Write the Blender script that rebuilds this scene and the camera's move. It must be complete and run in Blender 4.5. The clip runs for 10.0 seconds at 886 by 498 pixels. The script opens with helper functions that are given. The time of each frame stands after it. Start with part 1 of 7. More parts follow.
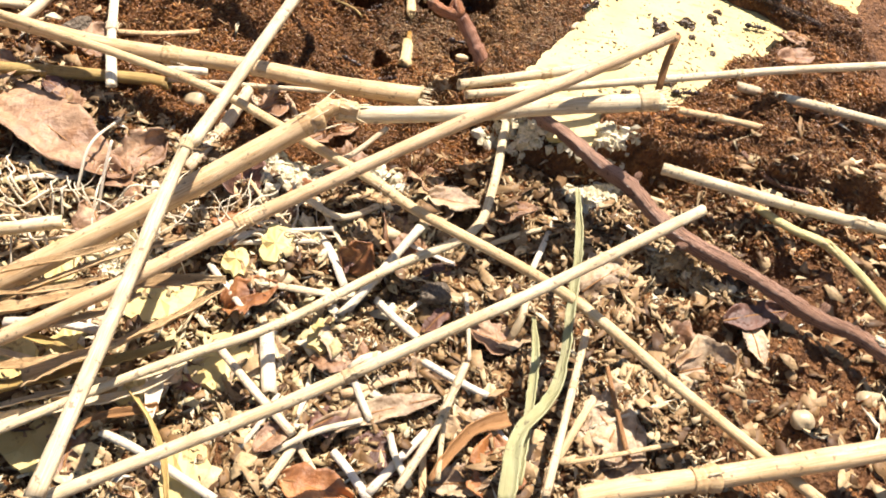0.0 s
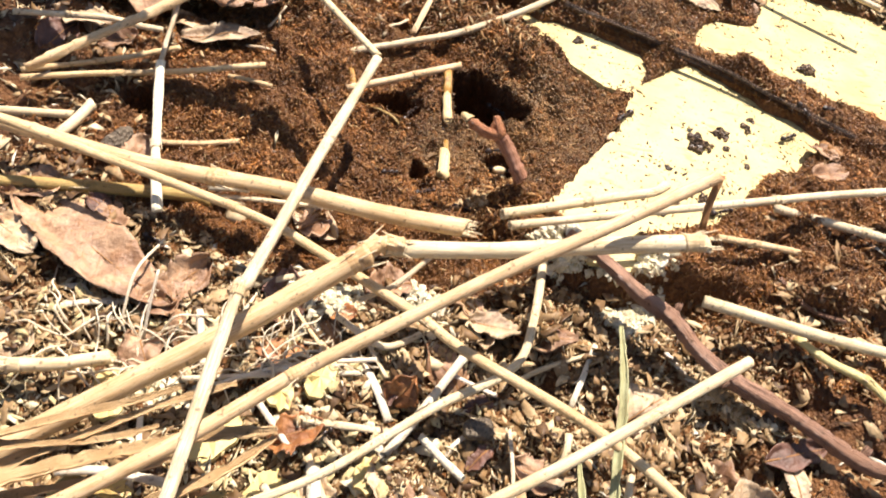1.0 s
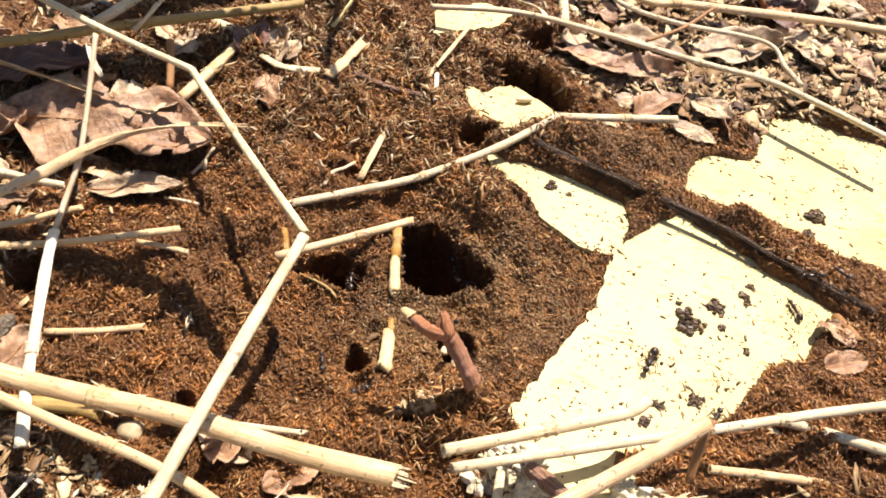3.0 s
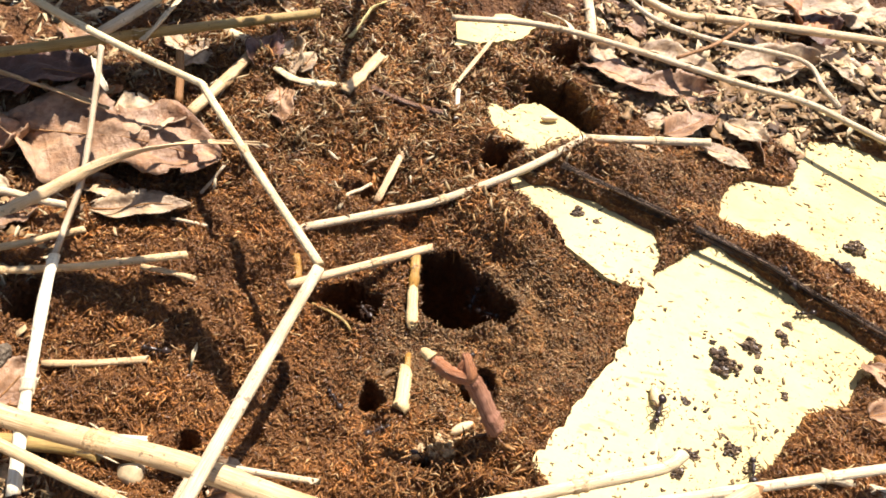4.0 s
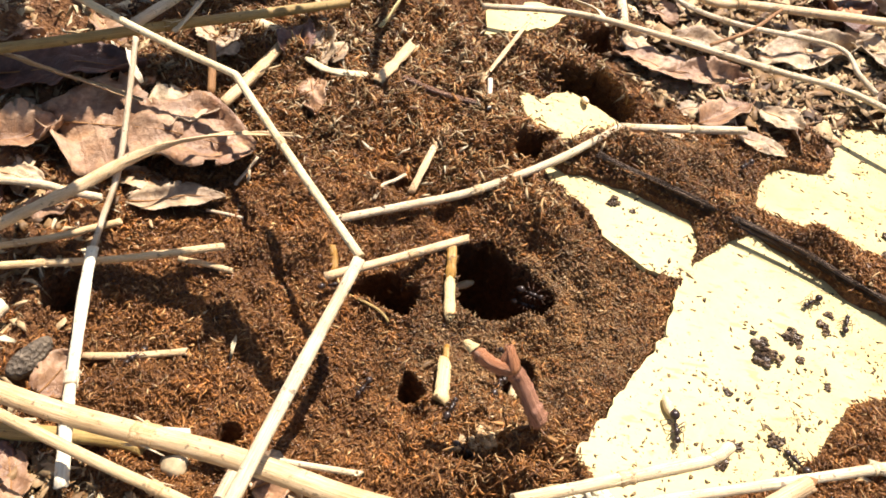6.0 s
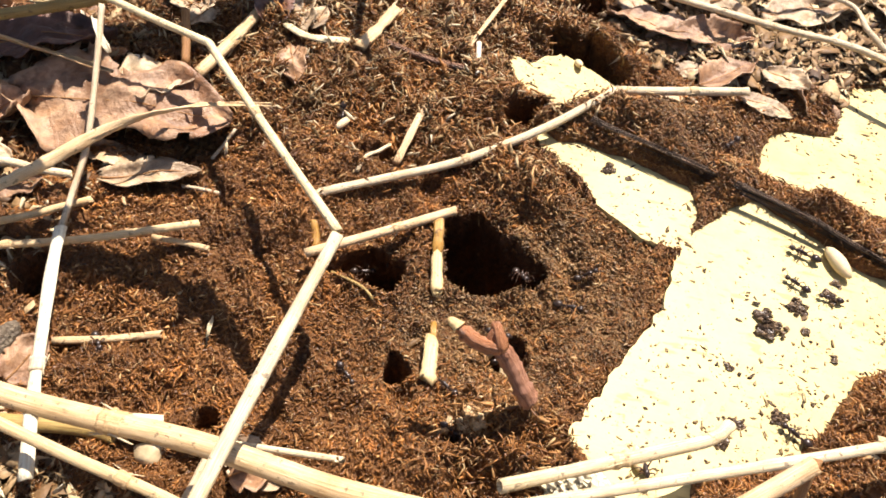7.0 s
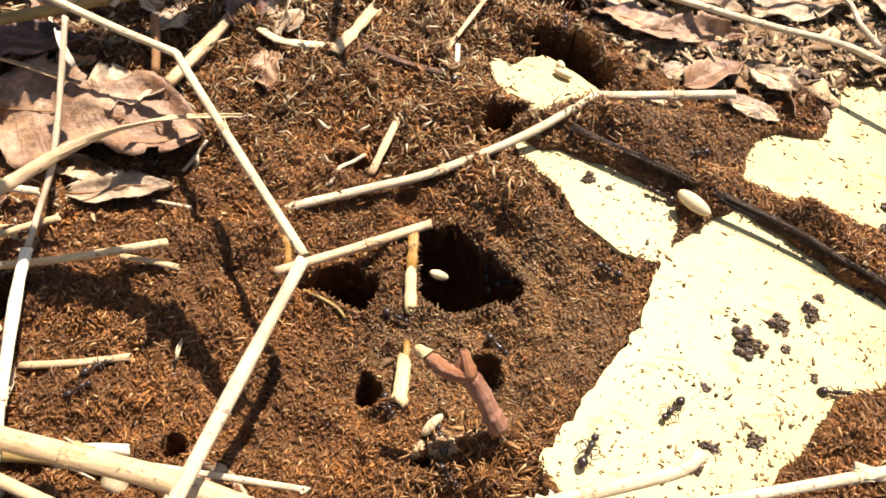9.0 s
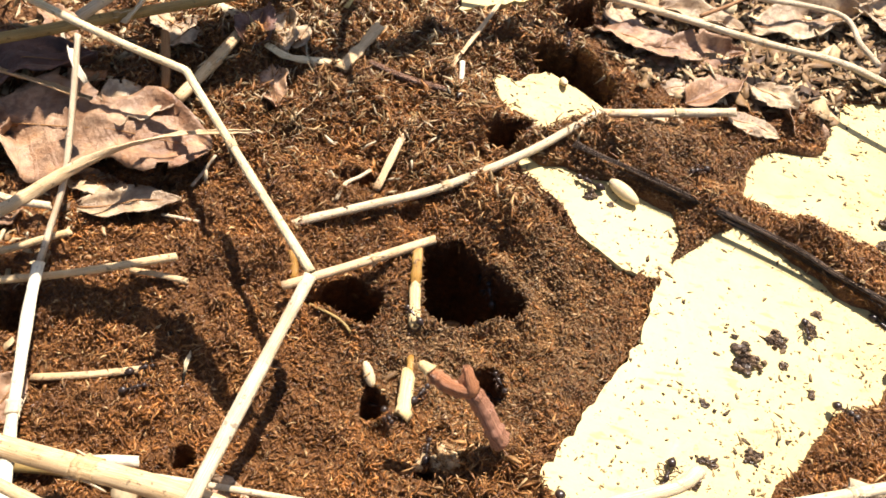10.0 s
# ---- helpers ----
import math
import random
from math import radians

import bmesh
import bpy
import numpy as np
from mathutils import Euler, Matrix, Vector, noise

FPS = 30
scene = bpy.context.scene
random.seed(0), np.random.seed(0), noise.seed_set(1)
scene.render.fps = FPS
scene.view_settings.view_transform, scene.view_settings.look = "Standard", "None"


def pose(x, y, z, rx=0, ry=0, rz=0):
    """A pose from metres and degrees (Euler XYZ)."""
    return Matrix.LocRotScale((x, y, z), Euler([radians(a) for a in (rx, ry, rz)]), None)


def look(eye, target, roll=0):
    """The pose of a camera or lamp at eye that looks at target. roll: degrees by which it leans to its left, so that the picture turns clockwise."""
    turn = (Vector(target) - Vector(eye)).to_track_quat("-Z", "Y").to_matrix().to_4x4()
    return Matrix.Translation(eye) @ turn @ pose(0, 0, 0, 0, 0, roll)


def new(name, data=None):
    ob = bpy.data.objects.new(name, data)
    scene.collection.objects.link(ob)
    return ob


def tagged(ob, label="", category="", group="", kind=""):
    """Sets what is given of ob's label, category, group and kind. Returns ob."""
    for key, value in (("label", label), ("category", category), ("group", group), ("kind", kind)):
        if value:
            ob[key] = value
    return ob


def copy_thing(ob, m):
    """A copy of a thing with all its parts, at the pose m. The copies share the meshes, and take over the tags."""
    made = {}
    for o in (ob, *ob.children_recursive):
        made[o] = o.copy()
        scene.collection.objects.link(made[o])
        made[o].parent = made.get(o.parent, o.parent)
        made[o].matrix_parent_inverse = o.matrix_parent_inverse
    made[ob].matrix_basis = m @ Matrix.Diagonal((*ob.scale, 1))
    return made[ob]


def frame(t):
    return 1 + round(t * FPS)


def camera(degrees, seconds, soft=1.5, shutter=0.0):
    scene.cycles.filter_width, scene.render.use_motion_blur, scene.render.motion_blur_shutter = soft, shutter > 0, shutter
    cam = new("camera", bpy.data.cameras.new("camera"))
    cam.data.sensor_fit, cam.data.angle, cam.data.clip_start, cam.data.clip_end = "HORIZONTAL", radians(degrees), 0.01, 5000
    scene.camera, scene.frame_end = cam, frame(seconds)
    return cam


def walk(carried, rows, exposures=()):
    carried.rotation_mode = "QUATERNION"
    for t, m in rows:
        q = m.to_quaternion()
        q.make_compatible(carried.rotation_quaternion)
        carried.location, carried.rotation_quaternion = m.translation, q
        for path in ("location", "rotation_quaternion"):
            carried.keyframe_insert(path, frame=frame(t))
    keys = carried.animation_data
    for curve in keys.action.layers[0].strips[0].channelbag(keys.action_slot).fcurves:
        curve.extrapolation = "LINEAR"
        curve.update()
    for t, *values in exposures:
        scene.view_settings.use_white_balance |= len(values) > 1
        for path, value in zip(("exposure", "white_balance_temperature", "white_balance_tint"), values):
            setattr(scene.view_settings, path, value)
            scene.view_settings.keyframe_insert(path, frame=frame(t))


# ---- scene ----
# ---- camera ----
cam = camera(57.1, 10.0, soft=1.7, shutter=0.25)
PATH = [
    (0, (0.01079, -0.00060, 0.11488), (0.01042, 0.05823, 0.03401), 10.28),
    (0.5, (0.00475, 0.00614, 0.11838), (0.00497, 0.06554, 0.03794), 11.22),
    (1, (-0.00112, 0.01445, 0.12711), (-0.00152, 0.07439, 0.04707), 11.07),
    (1.5, (-0.00100, 0.02482, 0.13651), (-0.00204, 0.08532, 0.05689), 10.89),
    (2, (-0.00168, 0.04130, 0.13372), (-0.00289, 0.10229, 0.05447), 9.85),
    (2.5, (-0.00141, 0.04902, 0.12753), (-0.00263, 0.11069, 0.04882), 10.72),
    (3, (0.00359, 0.05851, 0.12644), (0.00193, 0.12037, 0.04789), 10.25),
    (4.5, (-0.00351, 0.06903, 0.12251), (-0.00582, 0.12990, 0.04320), 11.17),
    (5, (-0.00511, 0.06764, 0.12276), (-0.00754, 0.12836, 0.04334), 10.93),
    (5.5, (-0.00674, 0.06736, 0.12367), (-0.00960, 0.12797, 0.04418), 10.47),
    (7, (-0.00205, 0.07304, 0.11709), (-0.00552, 0.13024, 0.03515), 8.48),
    (7.5, (-0.00143, 0.07575, 0.11656), (-0.00514, 0.13129, 0.03348), 7.83),
    (8, (0.00166, 0.07832, 0.11702), (-0.00208, 0.13295, 0.03334), 7.66),
    (8.5, (0.00318, 0.08254, 0.11883), (-0.00048, 0.13625, 0.03455), 7.64),
    (9, (0.00226, 0.08273, 0.12008), (-0.00156, 0.13634, 0.03575), 7.54),
    (9.5, (0.00202, 0.08281, 0.12171), (-0.00195, 0.13662, 0.03751), 7.71),
    (10, (0.00176, 0.08324, 0.12340), (-0.00248, 0.13704, 0.03922), 7.53),
]
EXPOSURES = [(0.0, 1.06, 6850, 18), (10.0, 1.06, 6850, 18)]      # stops, kelvin, tint
walk(cam, [(t, look(eye, target, roll)) for t, eye, target, roll in PATH], exposures=EXPOSURES)

# ---- light ----
SUN_TO = Vector((0.14, 0.50, 0.85)).normalized()      # towards the sun, ahead of the camera
world = bpy.data.worlds.new("sky")
scene.world = world
world.use_nodes = True
wn = world.node_tree.nodes
sky = wn.new("ShaderNodeTexSky")
sky.sky_type, sky.sun_disc = "NISHITA", False
sky.sun_elevation = math.asin(SUN_TO.z)
sky.sun_rotation = math.atan2(SUN_TO.x, SUN_TO.y)
wn["Background"].inputs[1].default_value = 0.062
world.node_tree.links.new(sky.outputs[0], wn["Background"].inputs[0])
sun_data = bpy.data.lights.new("sun", "SUN")
sun_data.energy, sun_data.angle, sun_data.color = 4.8, radians(0.53), (1.0, 0.95, 0.86)
sun = new("sun", sun_data)
sun.matrix_world = look(SUN_TO * 2, (0, 0, 0))

CM = 0.01        # everything below is laid out in centimetres


# ---- materials ----
def material(name, rough=0.7, spec=0.4):
    m = bpy.data.materials.new(name)
    m.use_nodes = True
    b = m.node_tree.nodes["Principled BSDF"]
    b.inputs["Roughness"].default_value = rough
    b.inputs["Specular IOR Level"].default_value = spec
    return m, m.node_tree.nodes, m.node_tree.links, b


def ramp(n, stops):
    r = n.new("ShaderNodeValToRGB")
    e = r.color_ramp.elements
    while len(e) < len(stops):
        e.new(0.5)
    for el, (p, c) in zip(e, stops):
        el.position, el.color = p, (*c, 1)
    return r


def noise_tex(n, l, vec, scale, detail=4.0, rough=0.6):
    t = n.new("ShaderNodeTexNoise")
    t.inputs["Scale"].default_value, t.inputs["Detail"].default_value = scale, detail
    t.inputs["Roughness"].default_value = rough
    l.new(vec, t.inputs["Vector"])
    return t


def mix(n, l, fac, a, b, mode="MIX"):
    x = n.new("ShaderNodeMix")
    x.data_type, x.blend_type = "RGBA", mode
    for sock, v in ((x.inputs[0], fac), (x.inputs[6], a), (x.inputs[7], b)):
        if isinstance(v, (int, float)):
            sock.default_value = v
        elif isinstance(v, tuple):
            sock.default_value = (*v, 1)
        else:
            l.new(v, sock)
    return x.outputs[2]


def bump(n, l, b, height, strength, dist):
    k = n.new("ShaderNodeBump")
    k.inputs["Strength"].default_value, k.inputs["Distance"].default_value = strength, dist
    l.new(height, k.inputs["Height"])
    l.new(k.outputs[0], b.inputs["Normal"])


def coords(n, l, scale, uv=False):
    c = n.new("ShaderNodeTexCoord")
    m = n.new("ShaderNodeMapping")
    m.inputs["Scale"].default_value = scale
    l.new(c.outputs["UV" if uv else "Object"], m.inputs[0])
    return m.outputs[0]


def earth(name, stops, wet=0.55):
    """Crumbly earth: coarse patches, fine grain, deep bump."""
    m, n, l, b = material(name, wet, 0.35)
    v = coords(n, l, (100, 100, 100))
    big = noise_tex(n, l, v, 0.35, 3)
    fine = noise_tex(n, l, v, 7.0, 6, 0.75)
    cell = n.new("ShaderNodeTexVoronoi")
    cell.inputs["Scale"].default_value = 13.0
    warp = mix(n, l, 0.12, v, fine.outputs["Color"], "ADD")
    l.new(warp, cell.inputs["Vector"])
    tone = mix(n, l, 0.35, fine.outputs[0], cell.outputs["Color"])
    r1 = ramp(n, stops)
    l.new(tone, r1.inputs[0])
    r2 = ramp(n, [(0.3, (0.55, 0.5, 0.48)), (0.65, (1.0, 0.95, 0.85))])
    l.new(big.outputs[0], r2.inputs[0])
    l.new(mix(n, l, 1.0, r1.outputs[0], r2.outputs[0], "MULTIPLY"), b.inputs["Base Color"])
    bump(n, l, b, mix(n, l, 0.5, fine.outputs[0], cell.outputs["Distance"]), 1.0, 0.0014)
    return m


def island(name, stops, rough=0.6, spec=0.4, grain=20.0, damp=0.0):
    """Loose crumbs, each with a colour of its own."""
    m, n, l, b = material(name, rough, spec)
    g = n.new("ShaderNodeNewGeometry")
    r = ramp(n, stops)
    l.new(g.outputs["Random Per Island"], r.inputs[0])
    v = coords(n, l, (100, 100, 100))
    f1 = noise_tex(n, l, v, grain, 3)
    r2 = ramp(n, [(0.3, (0.6, 0.6, 0.6)), (0.7, (1.0, 1.0, 1.0))])
    l.new(f1.outputs[0], r2.inputs[0])
    col = mix(n, l, 1.0, r.outputs[0], r2.outputs[0], "MULTIPLY")
    if damp:
        big = noise_tex(n, l, v, 0.55, 4, 0.6)
        r4 = ramp(n, [(0.36, (0.70, 0.67, 0.64)), (0.5, (0.95, 0.9, 0.82)), (0.66, (1.35, 1.22, 1.0))])
        l.new(big.outputs[0], r4.inputs[0])
        col = mix(n, l, damp, col, r4.outputs[0], "MULTIPLY")
        mid = noise_tex(n, l, v, 2.2, 3, 0.6)
        r6 = ramp(n, [(0.36, (0.66, 0.62, 0.60)), (0.52, (1.0, 1.0, 1.0)), (0.68, (1.3, 1.22, 1.1))])
        l.new(mid.outputs[0], r6.inputs[0])
        col = mix(n, l, damp, col, r6.outputs[0], "MULTIPLY")
    l.new(col, b.inputs["Base Color"])
    bump(n, l, b, f1.outputs[0], 0.5, 0.0003)
    return m


def fibre(name, light, dark, rough=0.5, spec=0.45, streak=1.0, spots=0.5):
    """Straw, bark and grass: streaks along the length (UV: round, along in cm), dirt spots. Bleached by each thing's own colour."""
    m, n, l, b = material(name, rough, spec)
    v = coords(n, l, (9, 0.5, 1), uv=True)
    s = noise_tex(n, l, v, 3.0, 4, 0.65)
    v2 = coords(n, l, (100, 100, 100))
    blot = noise_tex(n, l, v2, 1.6, 4)
    spot = noise_tex(n, l, v2, 9.0, 2)
    r = ramp(n, [(0.32, dark), (0.58, light)])
    l.new(s.outputs[0], r.inputs[0])
    info = n.new("ShaderNodeObjectInfo")
    col = mix(n, l, 1.0, r.outputs[0], info.outputs["Color"], "MULTIPLY")
    r2 = ramp(n, [(0.3, (0.72, 0.62, 0.5)), (0.6, (1, 1, 1))])
    l.new(blot.outputs[0], r2.inputs[0])
    col = mix(n, l, 0.7, col, r2.outputs[0], "MULTIPLY")
    r3 = ramp(n, [(0.63, (0, 0, 0)), (0.69, (spots * 1.2, spots * 1.2, spots * 1.2))])
    l.new(spot.outputs[0], r3.inputs[0])
    col = mix(n, l, r3.outputs[0], col, (0.07, 0.035, 0.015))
    l.new(col, b.inputs["Base Color"])
    bump(n, l, b, s.outputs[0], 0.5 * streak, 0.0004)
    return m


rot_mat = island("rotten_wood", [(0.0, (0.36, 0.19, 0.075)), (0.5, (0.52, 0.33, 0.15)), (1.0, (0.72, 0.55, 0.32))], 0.7, 0.3)
soil_mat = earth("soil", [(0.25, (0.108, 0.048, 0.019)), (0.5, (0.226, 0.103, 0.037)), (0.75, (0.377, 0.193, 0.079))])
crumb_mat = island("soil_crumb", [(0.0, (0.143, 0.062, 0.021)), (0.25, (0.227, 0.098, 0.029)), (0.65, (0.329, 0.146, 0.044)), (0.93, (0.430, 0.215, 0.073)), (1.0, (0.694, 0.502, 0.259))], 0.36, damp=0.9)
dark_crumb_mat = island("dark_crumb", [(0.0, (0.015, 0.009, 0.006)), (0.6, (0.06, 0.03, 0.015)), (1.0, (0.13, 0.065, 0.03))], 0.4)
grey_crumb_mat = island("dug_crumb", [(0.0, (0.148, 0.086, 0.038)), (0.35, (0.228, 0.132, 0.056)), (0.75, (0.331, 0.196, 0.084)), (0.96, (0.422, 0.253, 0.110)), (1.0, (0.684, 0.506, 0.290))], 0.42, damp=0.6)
moss_mat = island("dry_moss", [(0.0, (0.20, 0.11, 0.035)), (0.4, (0.36, 0.245, 0.11)), (0.75, (0.52, 0.38, 0.20)), (1.0, (0.74, 0.63, 0.42))], 0.6)
clot_mat = island("dirt_clot", [(0.0, (0.045, 0.03, 0.02)), (0.6, (0.13, 0.084, 0.05)), (1.0, (0.30, 0.20, 0.11))], 0.35)
litter_mat = island("litter", [(0.0, (0.077, 0.037, 0.015)), (0.38, (0.264, 0.152, 0.059)), (0.72, (0.451, 0.304, 0.152)), (0.93, (0.616, 0.462, 0.247)), (1.0, (0.770, 0.630, 0.380))], 0.6, grain=12)
dirt_mat = island("dirt_grain", [(0.0, (0.05, 0.032, 0.02)), (0.3, (0.16, 0.10, 0.046)), (0.7, (0.33, 0.23, 0.10)), (1.0, (0.50, 0.40, 0.20))], 0.5)
fibre_mat = island("soil_fibre", [(0.0, (0.107, 0.045, 0.016)), (0.4, (0.277, 0.125, 0.039)), (0.8, (0.448, 0.227, 0.078)), (1.0, (0.662, 0.477, 0.246))], 0.5, damp=0.8)
chaff_mat = island("chaff", [(0.0, (0.30, 0.19, 0.09)), (0.3, (0.58, 0.44, 0.24)), (0.7, (0.76, 0.64, 0.40)), (1.0, (0.84, 0.78, 0.62))], 0.6, grain=12)
straw_mat = fibre("straw_skin", (0.845, 0.648, 0.384), (0.556, 0.346, 0.144))
sheath_mat = fibre("straw_sheath", (0.80, 0.57, 0.30), (0.38, 0.21, 0.08), 0.55, streak=2.0)
pale_straw = fibre("bleached_straw", (0.84, 0.73, 0.50), (0.56, 0.41, 0.21), 0.6)
white_straw = fibre("white_straw", (0.86, 0.81, 0.66), (0.70, 0.60, 0.42), 0.6, spots=0.35)
brown_straw = fibre("brown_straw", (0.42, 0.22, 0.08), (0.22, 0.10, 0.035), 0.6)
olive_straw = fibre("olive_straw", (0.50, 0.36, 0.12), (0.30, 0.19, 0.06), 0.55)
green_stem = fibre("green_stem", (0.70, 0.61, 0.28), (0.52, 0.42, 0.15), 0.45, spots=0.1)
yellow_stub = fibre("amber_sheath", (0.50, 0.28, 0.065), (0.28, 0.13, 0.025), 0.3, spots=0.6)
stem_core = fibre("stem_core", (0.80, 0.64, 0.34), (0.62, 0.42, 0.16), 0.5, spots=0.7)
blade_mat = fibre("grass_blade", (0.42, 0.42, 0.22), (0.27, 0.28, 0.12), 0.5)
twig_bark = fibre("twig_bark", (0.50, 0.29, 0.19), (0.085, 0.036, 0.020), 0.4, streak=3.0, spots=0.6)
pink_bark = fibre("pink_bark", (0.50, 0.26, 0.17), (0.17, 0.065, 0.032), 0.36, streak=2.0, spots=0.45)
black_fibre = fibre("black_fibre", (0.15, 0.105, 0.075), (0.025, 0.017, 0.012), 0.45, streak=2.5)
root_mat = fibre("root", (0.86, 0.78, 0.60), (0.66, 0.55, 0.36), 0.6, spots=0.2)
flake_mat = island("board_flake", [(0.0, (0.56, 0.45, 0.22)), (0.6, (0.68, 0.58, 0.33)), (1.0, (0.78, 0.72, 0.52))], 0.7, 0.25)
chalk_mat = island("pale_crumb", [(0.0, (0.62, 0.54, 0.34)), (0.5, (0.76, 0.69, 0.48)), (1.0, (0.84, 0.79, 0.62))], 0.8, 0.2)


def leaf_material(name, light, dark):
    m, n, l, b = material(name, 0.45, 0.5)
    v = coords(n, l, (100, 100, 100))
    blot = noise_tex(n, l, v, 1.3, 5, 0.65)
    fine = noise_tex(n, l, v, 10, 4, 0.7)
    r = ramp(n, [(0.35, dark), (0.62, light)])
    l.new(blot.outputs[0], r.inputs[0])
    r2 = ramp(n, [(0.3, (0.65, 0.6, 0.55)), (0.65, (1, 1, 1))])
    l.new(fine.outputs[0], r2.inputs[0])
    col = mix(n, l, 0.8, r.outputs[0], r2.outputs[0], "MULTIPLY")
    mid = noise_tex(n, l, v, 3.2, 4, 0.6)
    r4 = ramp(n, [(0.36, (0.5, 0.42, 0.36)), (0.5, (1, 1, 1)), (0.68, (1.2, 1.05, 0.85))])
    l.new(mid.outputs[0], r4.inputs[0])
    col = mix(n, l, 0.75, col, r4.outputs[0], "MULTIPLY")
    wave = n.new("ShaderNodeTexWave")
    wave.inputs["Scale"].default_value, wave.inputs["Distortion"].default_value, wave.inputs["Detail Scale"].default_value = 0.75, 1.2, 1.5
    l.new(coords(n, l, (1, 1, 1), uv=True), wave.inputs["Vector"])
    r3 = ramp(n, [(0.90, (0, 0, 0)), (0.97, (0.22, 0.22, 0.22))])
    l.new(wave.outputs[0], r3.inputs[0])
    l.new(mix(n, l, r3.outputs[0], col, dark), b.inputs["Base Color"])
    bump(n, l, b, mix(n, l, 0.25, mix(n, l, 0.5, fine.outputs[0], mid.outputs[0]), r3.outputs[0]), 0.9, 0.001)
    return m


leaf_mat = leaf_material("dead_leaf", (0.47, 0.31, 0.19), (0.24, 0.12, 0.058))
grey_leaf = leaf_material("grey_leaf", (0.58, 0.46, 0.30), (0.31, 0.21, 0.125))
# for dark leaves, and for two brown ones with shade put into their colour
dark_shaded_leaf = leaf_material("dark_shaded_leaf", (0.20, 0.10, 0.07), (0.09, 0.045, 0.03))
rust_leaf = leaf_material("rust_leaf", (0.48, 0.22, 0.08), (0.24, 0.09, 0.03))


def board_material():
    m, n, l, b = material("board_paint", 0.5, 0.32)
    v = coords(n, l, (100, 100, 100))
    vs = coords(n, l, (14, 75, 100))
    grain = noise_tex(n, l, vs, 1.2, 5, 0.6)
    blot = noise_tex(n, l, v, 0.9, 5, 0.6)
    fleck = noise_tex(n, l, v, 5.5, 3, 0.6)
    r = ramp(n, [(0.35, (0.53, 0.415, 0.162)), (0.6, (0.64, 0.53, 0.238))])
    l.new(blot.outputs[0], r.inputs[0])
    r2 = ramp(n, [(0.35, (0.86, 0.82, 0.74)), (0.55, (1, 1, 1))])
    l.new(grain.outputs[0], r2.inputs[0])
    col = mix(n, l, 0.6, r.outputs[0], r2.outputs[0], "MULTIPLY")
    r3 = ramp(n, [(0.64, (0, 0, 0)), (0.72, (0.7, 0.7, 0.7))])
    l.new(fleck.outputs[0], r3.inputs[0])
    col = mix(n, l, r3.outputs[0], col, (0.24, 0.15, 0.06))
    vd = coords(n, l, (90, 240, 100))
    dash = noise_tex(n, l, vd, 2.4, 2, 0.5)
    r5 = ramp(n, [(0.625, (0, 0, 0)), (0.69, (0.6, 0.6, 0.6))])
    l.new(dash.outputs[0], r5.inputs[0])
    col = mix(n, l, r5.outputs[0], col, (0.27, 0.18, 0.07))
    l.new(col, b.inputs["Base Color"])
    r4 = ramp(n, [(0.3, (0.42, 0.42, 0.42)), (0.7, (0.62, 0.62, 0.62))])
    l.new(blot.outputs[0], r4.inputs[0])
    l.new(r4.outputs[0], b.inputs["Roughness"])
    bump(n, l, b, mix(n, l, 0.5, grain.outputs[0], fleck.outputs[0]), 0.35, 0.0005)
    return m


board_mat = board_material()
ant_mat, _n, _l, _b = material("ant_shell", 0.3, 0.5)
_b.inputs["Base Color"].default_value = (0.030, 0.019, 0.014, 1)
limb_mat, _n, _l, _b = material("ant_limb", 0.35, 0.5)
_b.inputs["Base Color"].default_value = (0.085, 0.044, 0.026, 1)
pupa_mat, _n, _l, _b = material("cocoon_silk", 0.55, 0.35)
_v = coords(_n, _l, (100, 100, 100))
_t = noise_tex(_n, _l, _v, 8.0, 4)
_r = ramp(_n, [(0.3, (0.54, 0.38, 0.18)), (0.65, (0.78, 0.66, 0.42))])
_l.new(_t.outputs[0], _r.inputs[0])
_l.new(_r.outputs[0], _b.inputs["Base Color"])
_b.inputs["Subsurface Weight"].default_value = 0.15
_b.inputs["Subsurface Radius"].default_value = (0.001, 0.0006, 0.0003)
bump(_n, _l, _b, _t.outputs[0], 0.3, 0.0002)
pebble_mat = earth("pebble", [(0.3, (0.12, 0.10, 0.08)), (0.7, (0.34, 0.29, 0.22))], 0.5)
seed_mat = island("seed", [(0.0, (0.50, 0.37, 0.20)), (1.0, (0.66, 0.54, 0.34))], 0.4, grain=5)


# ---- ways of building ----
def to_mesh(name, verts, faces, mats, smooth=True, uvs=None):
    me = bpy.data.meshes.new(name)
    me.from_pydata([tuple(c * CM for c in v) for v in verts], [], faces)
    if uvs is not None:
        lay = me.uv_layers.new(name="UVMap")
        ids = np.empty(len(me.loops), dtype=np.int32)
        me.loops.foreach_get("vertex_index", ids)
        lay.data.foreach_set("uv", np.asarray(uvs, dtype=np.float32)[ids].ravel())
    for m in mats if isinstance(mats, (list, tuple)) else [mats]:
        me.materials.append(m)
    me.polygons.foreach_set("use_smooth", [smooth] * len(me.polygons))
    me.update()
    return me


def part(name, me, parent, label="", at=None):
    """One mesh as a part of a thing."""
    ob = new(name, me)
    ob.parent = parent
    if at is not None:
        ob.matrix_basis = at
    if label:
        ob["label"] = label
    return ob


def root(name, at=(0, 0, 0)):
    """An empty at a thing's base, in centimetres."""
    ob = new(name)
    ob.location = tuple(c * CM for c in at)
    ob.empty_display_size = 0.002
    return ob


